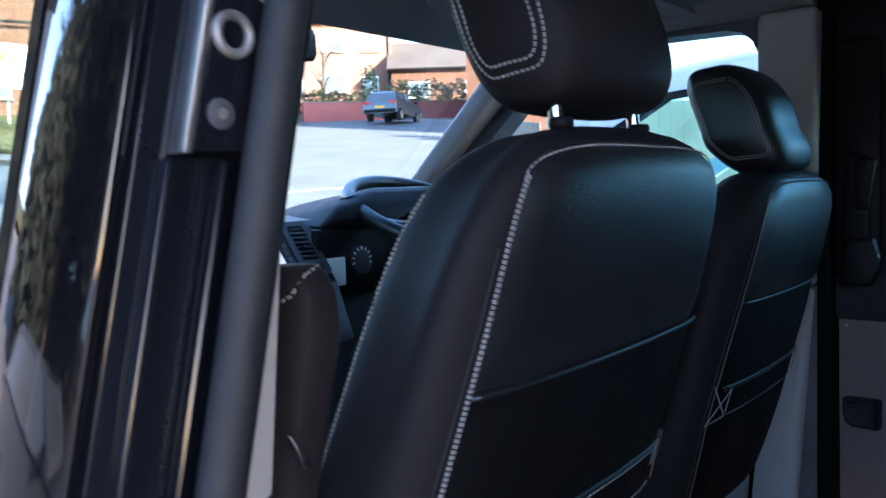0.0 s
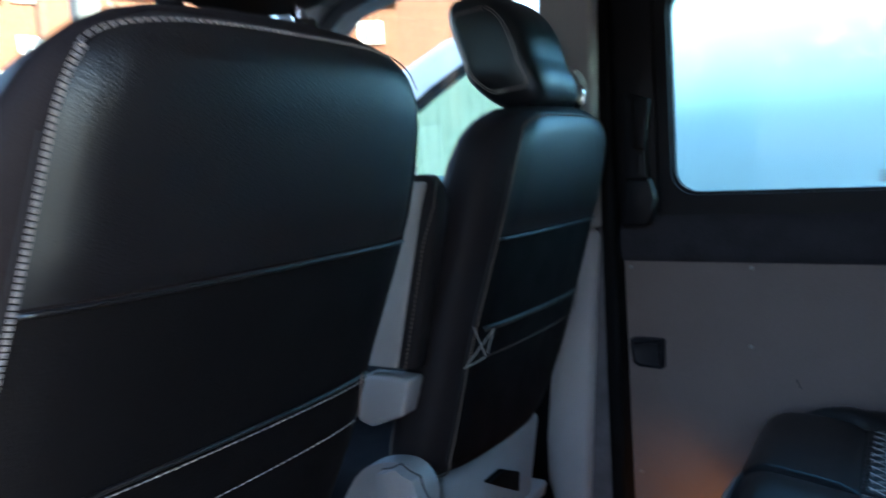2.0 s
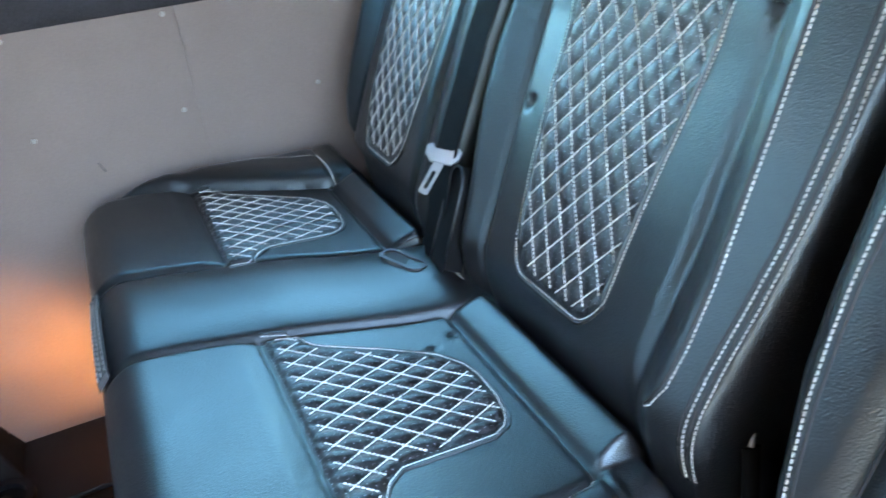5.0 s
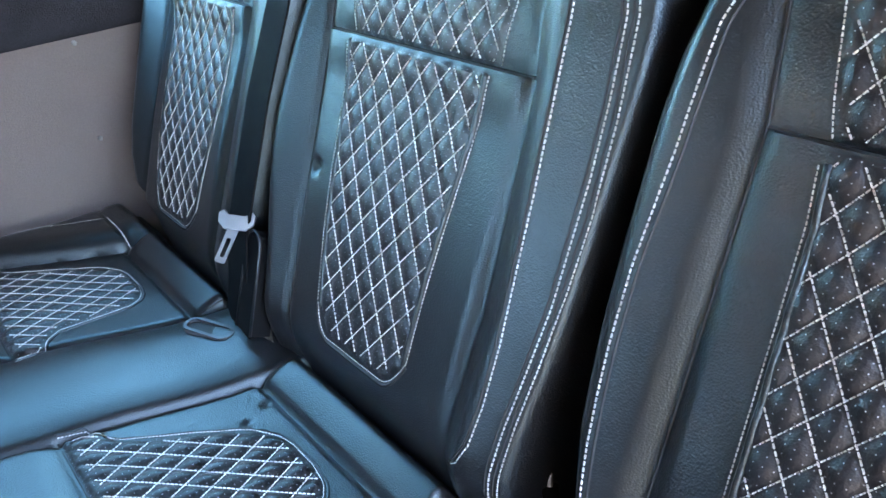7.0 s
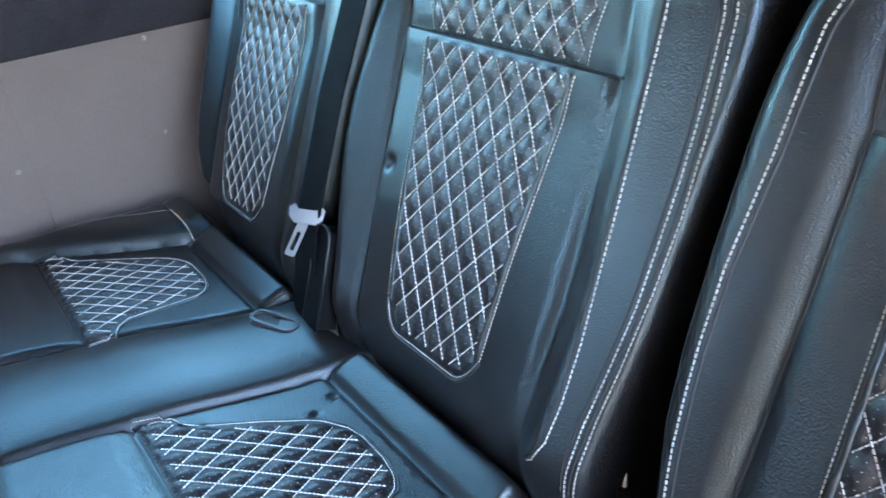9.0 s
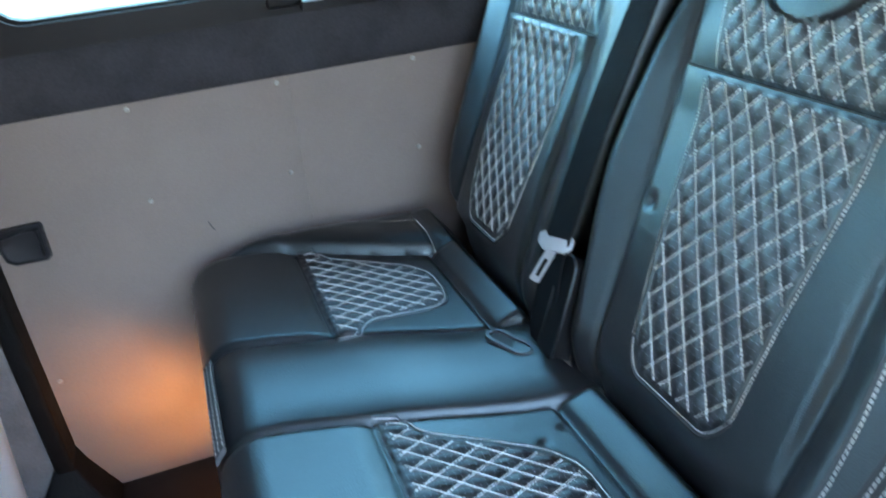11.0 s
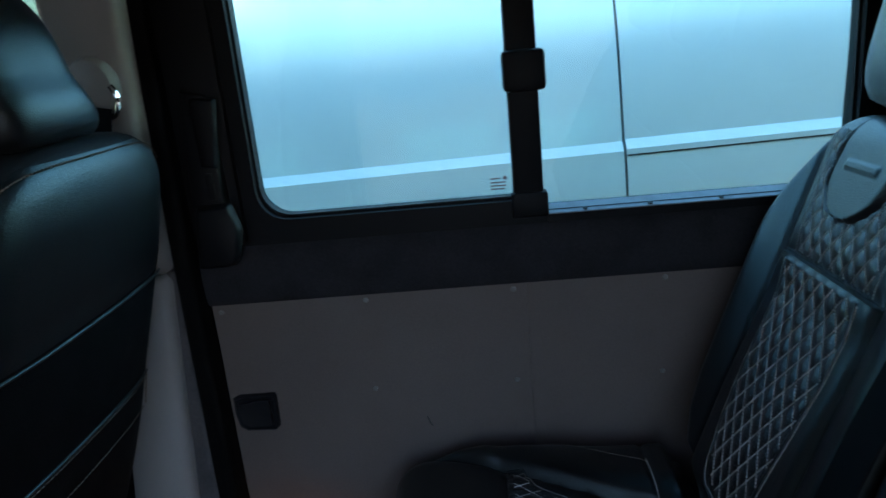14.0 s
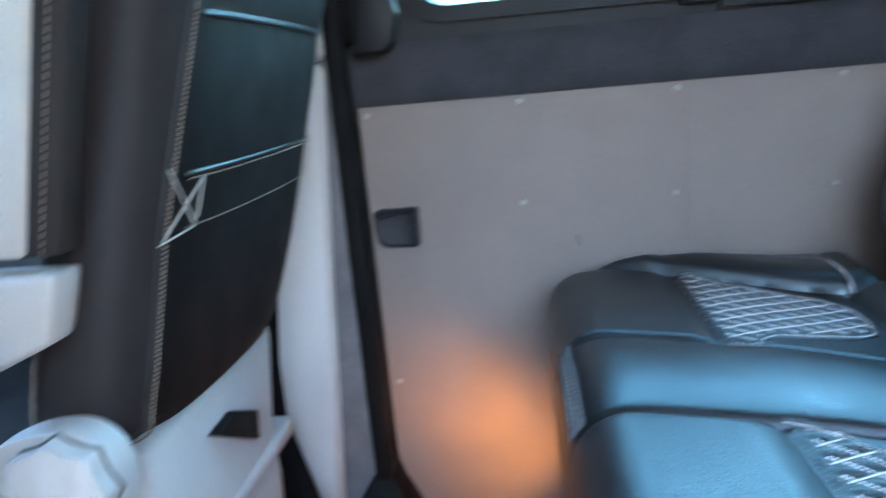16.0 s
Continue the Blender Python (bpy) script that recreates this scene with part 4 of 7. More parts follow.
def bench_back(place, bench):
    """place: 'far', 'middle' or 'single', the three backs of the bench."""
    cx = {"far": 0.465, "middle": 0.032, "single": -0.461}[place]
    o = Vector((cx, -0.176, 0.96))
    H = 0.605
    PX, PY = 0.0277, 0.038 if place == "single" else 0.0366
    YOKE = {"far": 0.4035, "middle": 0.403, "single": 0.408}[place]
    NODE, SKEW = {"far": ((0.035, 0.3985), 0.20), "middle": ((0.0725, 0.3988), 0.0), "single": ((0.0863, 0.3345), 0.0)}[place]
    HIGH_NODE = (0.1056, 0.4658) if place == "single" else NODE

    def half(v, s=1):
        if place == "far":
            w = ramp(v, (0.0, 0.06), (0.085, 0.075), (0.0965, 0.118), (0.1136, 0.150), (0.152, 0.173), (0.2014, 0.190), (0.2855, 0.2075), (0.37, 0.2255), (0.42, 0.234)) if s > 0 else 0.208
        elif place == "middle":
            w = 0.212 - 0.055 * sm(0.32, 0.06, v) if s > 0 else 0.261 - 0.008 * sm(0.25, 0.08, v)
        else:
            w = ramp(v, (0.0, 0.165), (0.1256, 0.1925), (0.1794, 0.2075), (0.2409, 0.2160), (0.311, 0.2215), (0.40, 0.2255)) if s > 0 else 0.235
        if v > 0.40:
            w *= 1 - 0.24 * ((v - 0.40) / (H - 0.40)) ** 2.4
        return w

    def lat(v, s):
        """Edge of the quilted field on either side."""
        if place == "far":
            return ramp(v, (0.11, 0.043), (0.14, 0.053), (0.187, 0.067), (0.2657, 0.083), (0.3442, 0.098), (0.40, 0.116), (0.58, 0.165)) if s > 0 else ramp(v, (0.11, -0.078), (0.2312, -0.086), (0.304, -0.0858), (0.40, -0.071), (0.58, -0.075))
        if place == "middle":
            return ramp(v, (0.11, 0.036), (0.25, 0.067), (0.40, 0.098), (0.58, 0.158)) if s > 0 else ramp(v, (0.11, -0.104), (0.40, -0.109), (0.58, -0.118))
        return ramp(v, (0.11, 0.077), (0.18, 0.082), (0.25, 0.087), (0.36, 0.097), (0.408, 0.1025), (0.479, 0.1196), (0.58, 0.145)) if s > 0 else ramp(v, (0.11, -0.08), (0.40, -0.105), (0.58, -0.13))

    def panel(v, s):
        """Seam between the flat middle and the bolster."""
        if s > 0:
            return ramp(v, (0.0, 0.092), (0.115, 0.104), (0.25, 0.124), (0.40, 0.147), (0.58, 0.186)) if place != "single" else ramp(v, (0.0, 0.13), (0.15, 0.134), (0.2626, 0.1385), (0.3624, 0.1425), (0.4087, 0.1445), (0.441, 0.1505), (0.4738, 0.156), (0.58, 0.18))
        return ramp(v, (0.0, -0.172), (0.1337, -0.1728), (0.2195, -0.1734), (0.2845, -0.1676), (0.3385, -0.1623), (0.404, -0.1555), (0.45, -0.1434), (0.58, -0.13)) if place != "far" else ramp(v, (0.0, -0.15), (0.40, -0.104), (0.45, -0.090), (0.58, -0.090))

    EX = {"far": 0.055, "middle": 0.022, "single": 0.0}[place]

    def emblem(v):
        """Half width of the smooth tongue at the top."""
        return 0.072 * max(0.0, 1 - max(0.0, (0.535 - v) / 0.070) ** 2.2) ** 0.5 if v > 0.465 else -1.0

    def in_lat(x, v, m=0.0):
        l, r = lat(v, -1) + m, lat(v, 1) - m
        if not l < x < r or v > 0.572:
            return False
        if v > YOKE:
            return v > YOKE + 0.004 and abs(x - EX) > emblem(v) + 0.005
        if v > YOKE - 0.004:
            return False
        k = max(0.0, 1 - min(x - l, r - x) / 0.032)
        return v > 0.108 + m + 0.030 * k ** 2.2

    def height(x, v):
        hw = half(v, x)
        a = abs(x)
        pn = abs(panel(v, x))
        flat_edge = (place == "middle" and x < 0) or (place == "single" and x > 0)
        if place == "middle" and x < 0:      # the bolster falls away towards its double seam
            w = 0.013 * sm(pn - 0.006, pn + 0.03, a) - 0.010 * sm(0.195, 0.250, a)
        else:
            w = (0.006 * sm(pn - 0.002, pn + 0.022, a) + 0.009 * sm(pn, pn + 0.055, a) if flat_edge else 0.018 * sm(pn - 0.006, pn + 0.06, a)) * (1 - 0.5 * sm(0.42, 0.6, v))
        r = 0.014 if place == "middle" and x < 0 else 0.026 if flat_edge else 0.034
        e = max(0.0, (a - hw + r) / r)
        w -= 0.062 * (1 - max(0.0, 1 - e ** 2) ** 0.5)
        e = max(0.0, (v - H + 0.05) / 0.05)
        w -= 0.05 * (1 - max(0.0, 1 - e ** 2) ** 0.5)
        w -= 0.058 * sm(0.115, 0.0, v) ** 1.5
        inside = sm(pn + 0.003, pn - 0.016, a)
        if inside > 0:
            w += 0.006 * math.exp(-((v - 0.22) / 0.12) ** 2) * inside
            if v < YOKE:
                w += 0.005 * sm(YOKE - 0.05, YOKE - 0.006, v) * inside
            else:
                w -= 0.007 * (1 - min(1.0, (v - YOKE) / 0.04)) ** 2 * inside
        if in_lat(x, v):
            edge = min(x - lat(v, -1), lat(v, 1) - x, abs(v - YOKE) + 0.002, v - 0.106)
            w += (0.0044 if place == "single" else 0.0031) * quilt(x, v, PX, PY, NODE if v < YOKE else HIGH_NODE, SKEW) * sm(-0.001, 0.007, edge)
        w -= (0.0015 if flat_edge else 0.004) * math.exp(-((a - pn) / 0.0055) ** 2)
        if place == "middle":
            w -= 0.007 * math.exp(-(((x - 0.104) ** 2 + (v - 0.262) ** 2) / 0.00005))
        if v > 0.46 and abs(x - EX) < 0.09:
            w -= 0.004 * math.exp(-((abs(x - EX) - emblem(v)) / 0.003) ** 2) if emblem(v) > 0 else 0.0
            if emblem(v) > 0 and abs(x - EX) < emblem(v):
                w += 0.006 * min(1.0, 6 * (1 - abs(x - EX) / emblem(v)))
                w += 0.0025 * (1 - sm(0.0045, 0.0065, abs(v - 0.53))) * (1 - sm(0.036, 0.040, abs(x - EX)))
        return w

    def at(x, v, lift=0.0):
        return o + Vector((x, 0, 0)) + SEAT_V * v + SEAT_W * (height(x, v) + lift)

    NU, NV = 200, 230
    spread = lambda u: 2 * u - 1
    back = pad("backrest", lambda u, t: at(half(t * H, spread(u)) * spread(u), t * H), NU, NV, SEAT_W * -0.11, "leather", bench,
               pierced=lambda u, t: in_lat(half(t * H, spread(u)) * spread(u), t * H), pierced_mat="pierced_back")

    def nrm(x, v):
        e = 0.001
        return (at(x + e, v) - at(x - e, v)).cross(at(x, v + e) - at(x, v - e)).normalized()

    thread = dict(length=0.0034, gap=0.0008, wide=0.00095, high=0.0008)
    for lo, hi in ((0.10, YOKE), (YOKE, 0.575)):
        node = NODE if lo < 0.2 else HIGH_NODE
        ob = stitching(lattice_paths(lambda x, v: at(x, v, 0.0018), nrm, lambda x, v: in_lat(x, v, 0.003), PX, PY, -0.19, 0.19, lo, hi, node, SKEW), back, "thread_white", "quilting", "white diamond quilting thread", **thread)
        tagged(ob, kind="stuff")
    fine = dict(length=0.0027, gap=0.0009, wide=0.0008, high=0.0007)

    def line(f, n=110, lift=0.0013):
        return [(at(x, v, lift), nrm(x, v)) for x, v in (f(i / n) for i in range(n + 1))]

    for s in (-1, 1):
        stitching([line(lambda t, s=s: (lat(0.135 + t * 0.262, s) + s * 0.003, 0.135 + t * 0.262))], back, "thread_white", "border_stitching", "white border stitching", **fine)
        stitching([line(lambda t, s=s: (lat(YOKE + 0.004 + t * 0.16, s) + s * 0.003, YOKE + 0.004 + t * 0.16), 60)], back, "thread_white", "border_stitching", "white border stitching", **fine)
        part("lattice_piping", tube([p for p, _ in line(lambda t, s=s: (lat(0.13 + t * 0.268, s) - s * 0.002, 0.13 + t * 0.268), 60, 0.0)], 0.0026, 6), "leather", back, smooth=180)
        if not (place == "middle" and s < 0):
            part("panel_seam", tube([p for p, _ in line(lambda t, s=s: (panel(0.03 + t * 0.52, s), 0.03 + t * 0.52), 60, 0.0006)], 0.0011, 5), "seam", back)

    def foot(t):
        l, r = lat(0.135, -1) - 0.003, lat(0.135, 1) + 0.003
        x = l + (r - l) * t
        k = max(0.0, 1 - min(x - l, r - x) / 0.032)
        return x, 0.104 + 0.031 * k ** 2.2
    stitching([line(foot, 60)], back, "thread_white", "border_stitching", "white border stitching", **fine)
    part("lattice_piping", tube([p for p, _ in line(lambda t: (foot(t)[0], foot(t)[1] - 0.004), 50, 0.0006)], 0.0018, 5), "seam", back)
    part("yoke_seam", tube([p for p, _ in line(lambda t: (panel(YOKE, -1) + (panel(YOKE, 1) - panel(YOKE, -1)) * t, YOKE + 0.0015), 50, 0.0)], 0.0018, 5), "seam", back)
    bold = dict(length=0.0035, gap=0.0011, wide=0.0012, high=0.0009)

    def seam(f, v0, v1, mat="thread_white", kw=bold):
        stitching([line(lambda t: (f(v0 + (v1 - v0) * t), v0 + (v1 - v0) * t))], back, mat, "seam_stitching", "white seam stitching", **kw)
        part("seam_fold", tube([p for p, _ in line(lambda t: (f(v0 + (v1 - v0) * t) + (0.0045 if f(0.3) < 0 else -0.0045), v0 + (v1 - v0) * t), 60, 0.0004)], 0.0012, 5), "seam", back)

    if place == "middle":
        seam(lambda v: ramp(v, (0.085, -0.192), (0.0925, -0.2018), (0.1123, -0.2096), (0.1484, -0.2119), (0.201, -0.2104), (0.2641, -0.2050), (0.3171, -0.2005), (0.3924, -0.192), (0.4534, -0.185), (0.55, -0.168)), 0.088, 0.55)
        seam(lambda v: ramp(v, (0.05, -0.236), (0.10, -0.2335), (0.1391, -0.2338), (0.1895, -0.2375), (0.2463, -0.241), (0.3454, -0.239), (0.402, -0.2350), (0.4603, -0.2285), (0.56, -0.20)), 0.05, 0.56)
        seam(lambda v: ramp(v, (0.05, -0.243), (0.1082, -0.2415), (0.1484, -0.2425), (0.198, -0.2462), (0.2584, -0.2492), (0.32, -0.2495), (0.3887, -0.2455), (0.4618, -0.237), (0.56, -0.208)), 0.05, 0.56)
    elif place == "single":
        seam(lambda v: ramp(v, (0.05, 0.153), (0.132, 0.1724), (0.171, 0.180), (0.211, 0.1855), (0.2467, 0.1892), (0.3015, 0.192), (0.38, 0.1895), (0.4645, 0.190), (0.56, 0.168)), 0.05, 0.56)
        seam(lambda v: half(v, 1) - 0.004, 0.05, 0.56, "seam", fine)
    else:
        seam(lambda v: half(v, 1) - 0.005, 0.095, 0.56, "thread", fine)
    # headrest
    hb = o + SEAT_V * 0.60 + SEAT_W * -0.035 + Vector((EX * 0.6, 0, 0))
    rings = []
    for k in range(13):
        t = k / 12
        e = (1 - abs(2 * t - 1) ** 3.4) ** 0.5
        c = hb + Vector((0, -0.012, 0.010)) + Vector((0, -0.05, 0.20)) * t
        rings.append([c + Vector(((0.080 + 0.058 * e) * math.copysign(abs(math.cos(a)) ** 0.6, math.cos(a)), (0.026 + 0.042 * e) * math.copysign(abs(math.sin(a)) ** 0.7, math.sin(a)), 0)) for a in (2 * math.pi * i / 36 for i in range(36))])
    part("headrest", loft(rings), "leather", bench, smooth=180)
    for sx in (-0.06, 0.06):
        part("headrest_post", tube([hb + Vector((sx, 0.01, -0.06)), hb + Vector((sx, -0.005, 0.05))], 0.006, 8), "chrome", bench)
    part("headrest_socket", hull([hb + Vector((x, y, z)) for x, y, z in ((-0.075, 0.018, -0.03), (0.075, 0.018, -0.03), (-0.075, -0.04, -0.03), (0.075, -0.04, -0.03), (-0.068, 0.008, 0.018), (0.068, 0.008, 0.018), (-0.068, -0.04, 0.018), (0.068, -0.04, 0.018))], 0.006), "black_plastic", bench)
    return back


def bench_cushion(bench, x0, x1, seats, roll):
    """Cushion top with rounded front; seats: middle x of each quilted patch; roll: whether the strip between the two places is there."""
    PX, PY, SKEW = 0.0275, 0.0366, 0.28
    Y0, Y1 = -0.235, 0.205
    BACK, FRONT = -0.170, 0.031

    def seam_a(y):
        return ramp(y, (-0.235, 0.295), (-0.1543, 0.3164), (-0.0475, 0.3518), (0.0522, 0.380), (0.10, 0.398), (0.1663, 0.418), (0.205, 0.422))

    def seam_b(y):
        return ramp(y, (-0.235, 0.121), (-0.181, 0.132), (-0.1171, 0.1456), (-0.0068, 0.1735), (0.036, 0.184), (0.1007, 0.204), (0.1622, 0.218), (0.205, 0.221))

    def bolster(y):
        return 0.6445 + 0.457 * y if y > -0.185 else 0.560

    def near_seam(y):
        return ramp(y, (-0.235, -0.150), (-0.168, -0.152), (-0.160, -0.1585), (-0.132, -0.161), (-0.086, -0.155), (0.0, -0.146), (0.205, -0.140))

    def shear(x):
        """How far the upholstery's weave runs aslant: it follows the seams and straightens at both ends."""
        return ramp(x, (x0, 0.0), (x0 + 0.09, 0.0), (0.12, 0.255), (0.44, 0.27), (0.622, 0.45), (x1, 0.0)) if roll else 0.0

    def patch(y, c):
        """Left and right ends of the quilted patch at depth y."""
        a = ramp(y, (-0.147, -0.040), (-0.142, -0.068), (-0.133, -0.082), (-0.120, -0.089), (-0.0744, -0.0905), (-0.030, -0.092), (-0.0136, -0.104), (-0.004, -0.122), (0.004, -0.131), (0.031, -0.130))
        b = ramp(y, (-0.147, -0.008), (-0.143, 0.012), (-0.136, 0.024), (-0.127, 0.039), (-0.1148, 0.050), (-0.0984, 0.061), (-0.0833, 0.072), (-0.0388, 0.099), (-0.020, 0.112), (-0.011, 0.122), (-0.005, 0.138), (0.003, 0.154), (0.031, 0.163))
        return c + a, c + b

    def in_patch(x, y, m=0.0):
        if not -0.147 + m < y < FRONT - 0.003 - m:
            return False
        for c in seats:
            a, b = patch(y, c)
            if a + m < x < b - m:
                return True
        return False

    def groove(d, width=0.0045):
        return math.exp(-(d / width) ** 2)

    def top(x, y):
        z = 0.990 - 0.012 * sm(0.02, -0.16, y)
        f = max(0.0, (y - Y1 + 0.060) / 0.060)
        z -= 0.060 * (1 - max(0.0, 1 - f ** 2) ** 0.5)
        for e in (x - x0, x1 - x):
            g = max(0.0, (0.045 - e) / 0.045)
            z -= 0.045 * (1 - max(0.0, 1 - g ** 2) ** 0.5)
        on_roll = False
        if roll:
            a, b = seam_a(y), seam_b(y)
            on_roll = b < x < a
            if on_roll:
                z += 0.014 * (1 - abs(2 * (x - b) / (a - b) - 1) ** 2.6) * (1 - 0.5 * sm(0.12, 0.2, y))
            for s in (a, b):
                z -= 0.007 * groove(x - s, 0.006)
        side_roll = back_roll = 0.0
        if roll and x < -0.10:
            d = near_seam(y) - x
            if d > 0:
                side_roll = 0.010 * max(0.0, 1 - (1 - min(1.0, d / 0.03)) ** 2) ** 0.5 * sm(0.20, 0.05, y) * sm(-0.185, -0.165, y)
            z -= 0.004 * groove(d, 0.005) * sm(0.12, 0.02, y) * sm(-0.185, -0.165, y)
        if x > 0.5 and roll:
            d = x - bolster(y)
            if d > 0:
                side_roll = 0.025 * max(0.0, 1 - (1 - min(1.0, d / 0.052)) ** 2) ** 0.5 * sm(0.20, 0.09, y)
            z -= 0.006 * groove(d, 0.006) * sm(0.16, 0.08, y)
            z -= 0.004 * groove(y + 0.178, 0.005) * sm(0.0, 0.012, d)
        if not on_roll and y < BACK:
            back_roll = 0.021 * math.sin(math.pi / 2 * min(1.0, (BACK - y) / 0.050)) * sm(-0.152, -0.140, x)
            z -= 0.034 * sm(-0.203, -0.232, y) ** 1.6
        z += max(side_roll, back_roll)
        if not on_roll:
            z -= 0.006 * groove(y - BACK) * (1 if x < bolster(y) else 0)
            z -= 0.0028 * groove(y - FRONT) * (1 if x < 0.64 else 0)
            if y > FRONT:
                z += 0.006 * sm(FRONT, FRONT + 0.03, y)
        if in_patch(x, y):
            c = seats[0] if abs(x - seats[0]) < 0.2 else seats[-1]
            a, b = patch(y, c)
            z += 0.0044 * quilt(x, y, PX, PY, (c + 0.142, 0.0306), SKEW) * sm(0.0, 0.009, min(x - a, b - x, y + 0.147, FRONT - y))
        if roll:
            for px, py in ((0.079, -0.128), (0.093, -0.158)):
                z -= 0.003 * math.exp(-(((x - px) ** 2 + (y - py) ** 2) / 0.00003))
        return z

    def at(x, y, lift=0.0):
        return Vector((x, y, top(x, y) + lift))

    nx = int((x1 - x0) / 0.0024)
    ys = [Y0 + (Y1 - 0.066 - Y0) * j / 130 for j in range(131)] + [Y1 - 0.066 * math.cos(math.pi / 2 * k / 18) for k in range(1, 19)]

    def weave(u, y):
        x = x0 + (x1 - x0) * u
        return x + shear(x) * y

    cush = pad("cushion", lambda u, v: at(weave(u, ys[round(v * 148)]), ys[round(v * 148)]), nx, 148, Vector((0, 0, -0.14)), "leather", bench,
               pierced=lambda u, v: in_patch(weave(u, ys[int(v * 148)]), ys[int(v * 148)]), pierced_mat="pierced_cushion")

    def nrm(x, y):
        e = 0.001
        return (at(x + e, y) - at(x - e, y)).cross(at(x, y + e) - at(x, y - e)).normalized()

    thread = dict(length=0.0034, gap=0.0008, wide=0.00095, high=0.0008)
    for c in seats:
        inside = lambda x, y: in_patch(x, y, 0.004) and abs(x - c) < 0.2
        ob = stitching(lattice_paths(lambda x, y: at(x, y, 0.0018), nrm, inside, PX, PY, x0, x1, -0.147, 0.030, (c + 0.142, 0.0306), SKEW), cush, "thread_white", "quilting", "white diamond quilting thread", **thread)
        tagged(ob, kind="stuff")
        ys_rim = [0.030 - 0.177 * i / 80 for i in range(81)]
        rim = [(patch(y, c)[1] + 0.003, y, 1) for y in ys_rim] + [(patch(y, c)[0] - 0.003, y, -1) for y in reversed(ys_rim)]
        stitching([[(at(x, y, 0.0016), Vector((0, 0, 1))) for x, y, _ in rim]], cush, "thread_white", "border_stitching", "white border stitching", length=0.0027, gap=0.0009, wide=0.0008, high=0.0006)
        part("patch_piping", tube([at(x + 0.003 * k, y - (0.003 if y < -0.13 else 0.0), 0.0002) for x, y, k in rim], 0.0014, 6), "leather", cush, smooth=180)
        e0, e1 = patch(0.03, c)
        part("front_seam", tube([at(e0 + (e1 - e0) * k / 30, FRONT, -0.0002) for k in range(31)], 0.0010, 5), "seam", cush)
    if roll:
        for f in (seam_a, seam_b):
            part("roll_seam", tube([at(f(y), y, -0.0002) for y in (-0.22 + 0.41 * k / 70 for k in range(71))], 0.0012, 5), "seam", cush)
        part("bolster_seam", tube([at(bolster(y), y, 0.0006) for y in (-0.175 + 0.32 * k / 40 for k in range(41))], 0.0016, 5), "seam", cush)
        near = [(at(near_seam(y), y, 0.0016), Vector((0, 0, 1))) for y in (-0.167 + 0.15 * k / 60 for k in range(61))]
        stitching([near], cush, "thread_white", "bolster_stitching", "white stitching along the near bolster", length=0.0032, gap=0.0010, wide=0.0010, high=0.0008)
        end = [(at(x, -0.178, 0.0016), Vector((0, 0.3, 1))) for x in (0.556 + 0.10 * k / 30 for k in range(31))]
        stitching([end], cush, "thread_white", "bolster_end_stitching", "white stitching across the bolster end", length=0.004, gap=0.0015, wide=0.0015, high=0.0009)
        side = [(at(x + 0.078, y, 0.0016), Vector((0, 0, 1))) for x, y in ((bolster(y), y) for y in (-0.176 + 0.19 * k / 50 for k in range(51)))]
        stitching([side], cush, "thread", "bolster_stitching", "grey stitching along the bolster", length=0.0032, gap=0.0012, wide=0.0007, high=0.0006)
    return cush


bench = thing("rear_bench", "black leather three-place rear bench with white diamond quilting", "bench seat", at=(0.0, -0.1, FLOOR))
bench_cushion(bench, -0.215, 0.722, (0.490, 0.022), True)
bench_cushion(bench, -0.70, -0.26, (-0.48,), False)
for which in ("far", "middle", "single"):
    bench_back(which, bench)
part("base_box", hull([(x, y, z) for x in (-0.69, 0.70) for y, z in ((0.13, FLOOR), (0.18, 0.84), (-0.45, FLOOR), (-0.45, 0.84))], 0.01), "black_plastic", bench, "black moulded bench base")
part("rear_frame", hull([(x, y, z) for x in (-0.68, 0.69) for y, z in ((-0.26, 0.84), (-0.42, 0.84), (-0.47, 1.35), (-0.53, 1.35))], 0.01), "black_plastic", bench)


# ---- left B-pillar and passenger door ----
def lx(x, z, slope=0.21, z0=1.55):
    return x + slope * (z - z0)


def pillar_solid(x0, x1, y0, y1, z0, z1, bevel=0.004, lean_y=-0.03):
    return hull([(lx(x, z), y + lean_y * (z - 1.55), z) for x in (x0, x1) for y in (y0, y1) for z in (z0, z1)], bevel)


pil = thing("door_pillar", "black painted door pillar with bolted striker plate and grey rubber seal", "pillar", at=(-0.7, 0.5, 0.45))
part("pillar_body", pillar_solid(-0.742, -0.64, 0.474, 0.588, 0.45, ROOF, 0.002), "black_paint", pil)
part("outer_gloss_strip", pillar_solid(-0.753, -0.7435, 0.476, 0.590, 1.0, ROOF - 0.02, 0.0045), "gloss_black", pil, "glossy black outer strip")
# pale steel strip paints the lit bevel along the striker plate's edge
part("edge_chrome", pillar_solid(-0.7235, -0.7175, 0.457, 0.474, 1.566, ROOF - 0.05, 0.0015), "steel", pil)
part("edge_fold", pillar_solid(-0.7285, -0.7215, 0.464, 0.474, 0.6, 1.564, 0.003), "black_paint", pil)
part("inner_fold", pillar_solid(-0.695, -0.689, 0.463, 0.473, 0.6, 1.563, 0.003), "black_paint", pil)
plate = part("striker_plate", pillar_solid(-0.7172, -0.672, 0.458, 0.473, 1.567, 1.80, 0.003), "black_paint", pil)
RING = (-0.6866, 1.6314)


def ring_at(r, n=36):
    return [(RING[0] + r * math.cos(2 * math.pi * k / n), RING[1] + r * math.sin(2 * math.pi * k / n)) for k in range(n)]


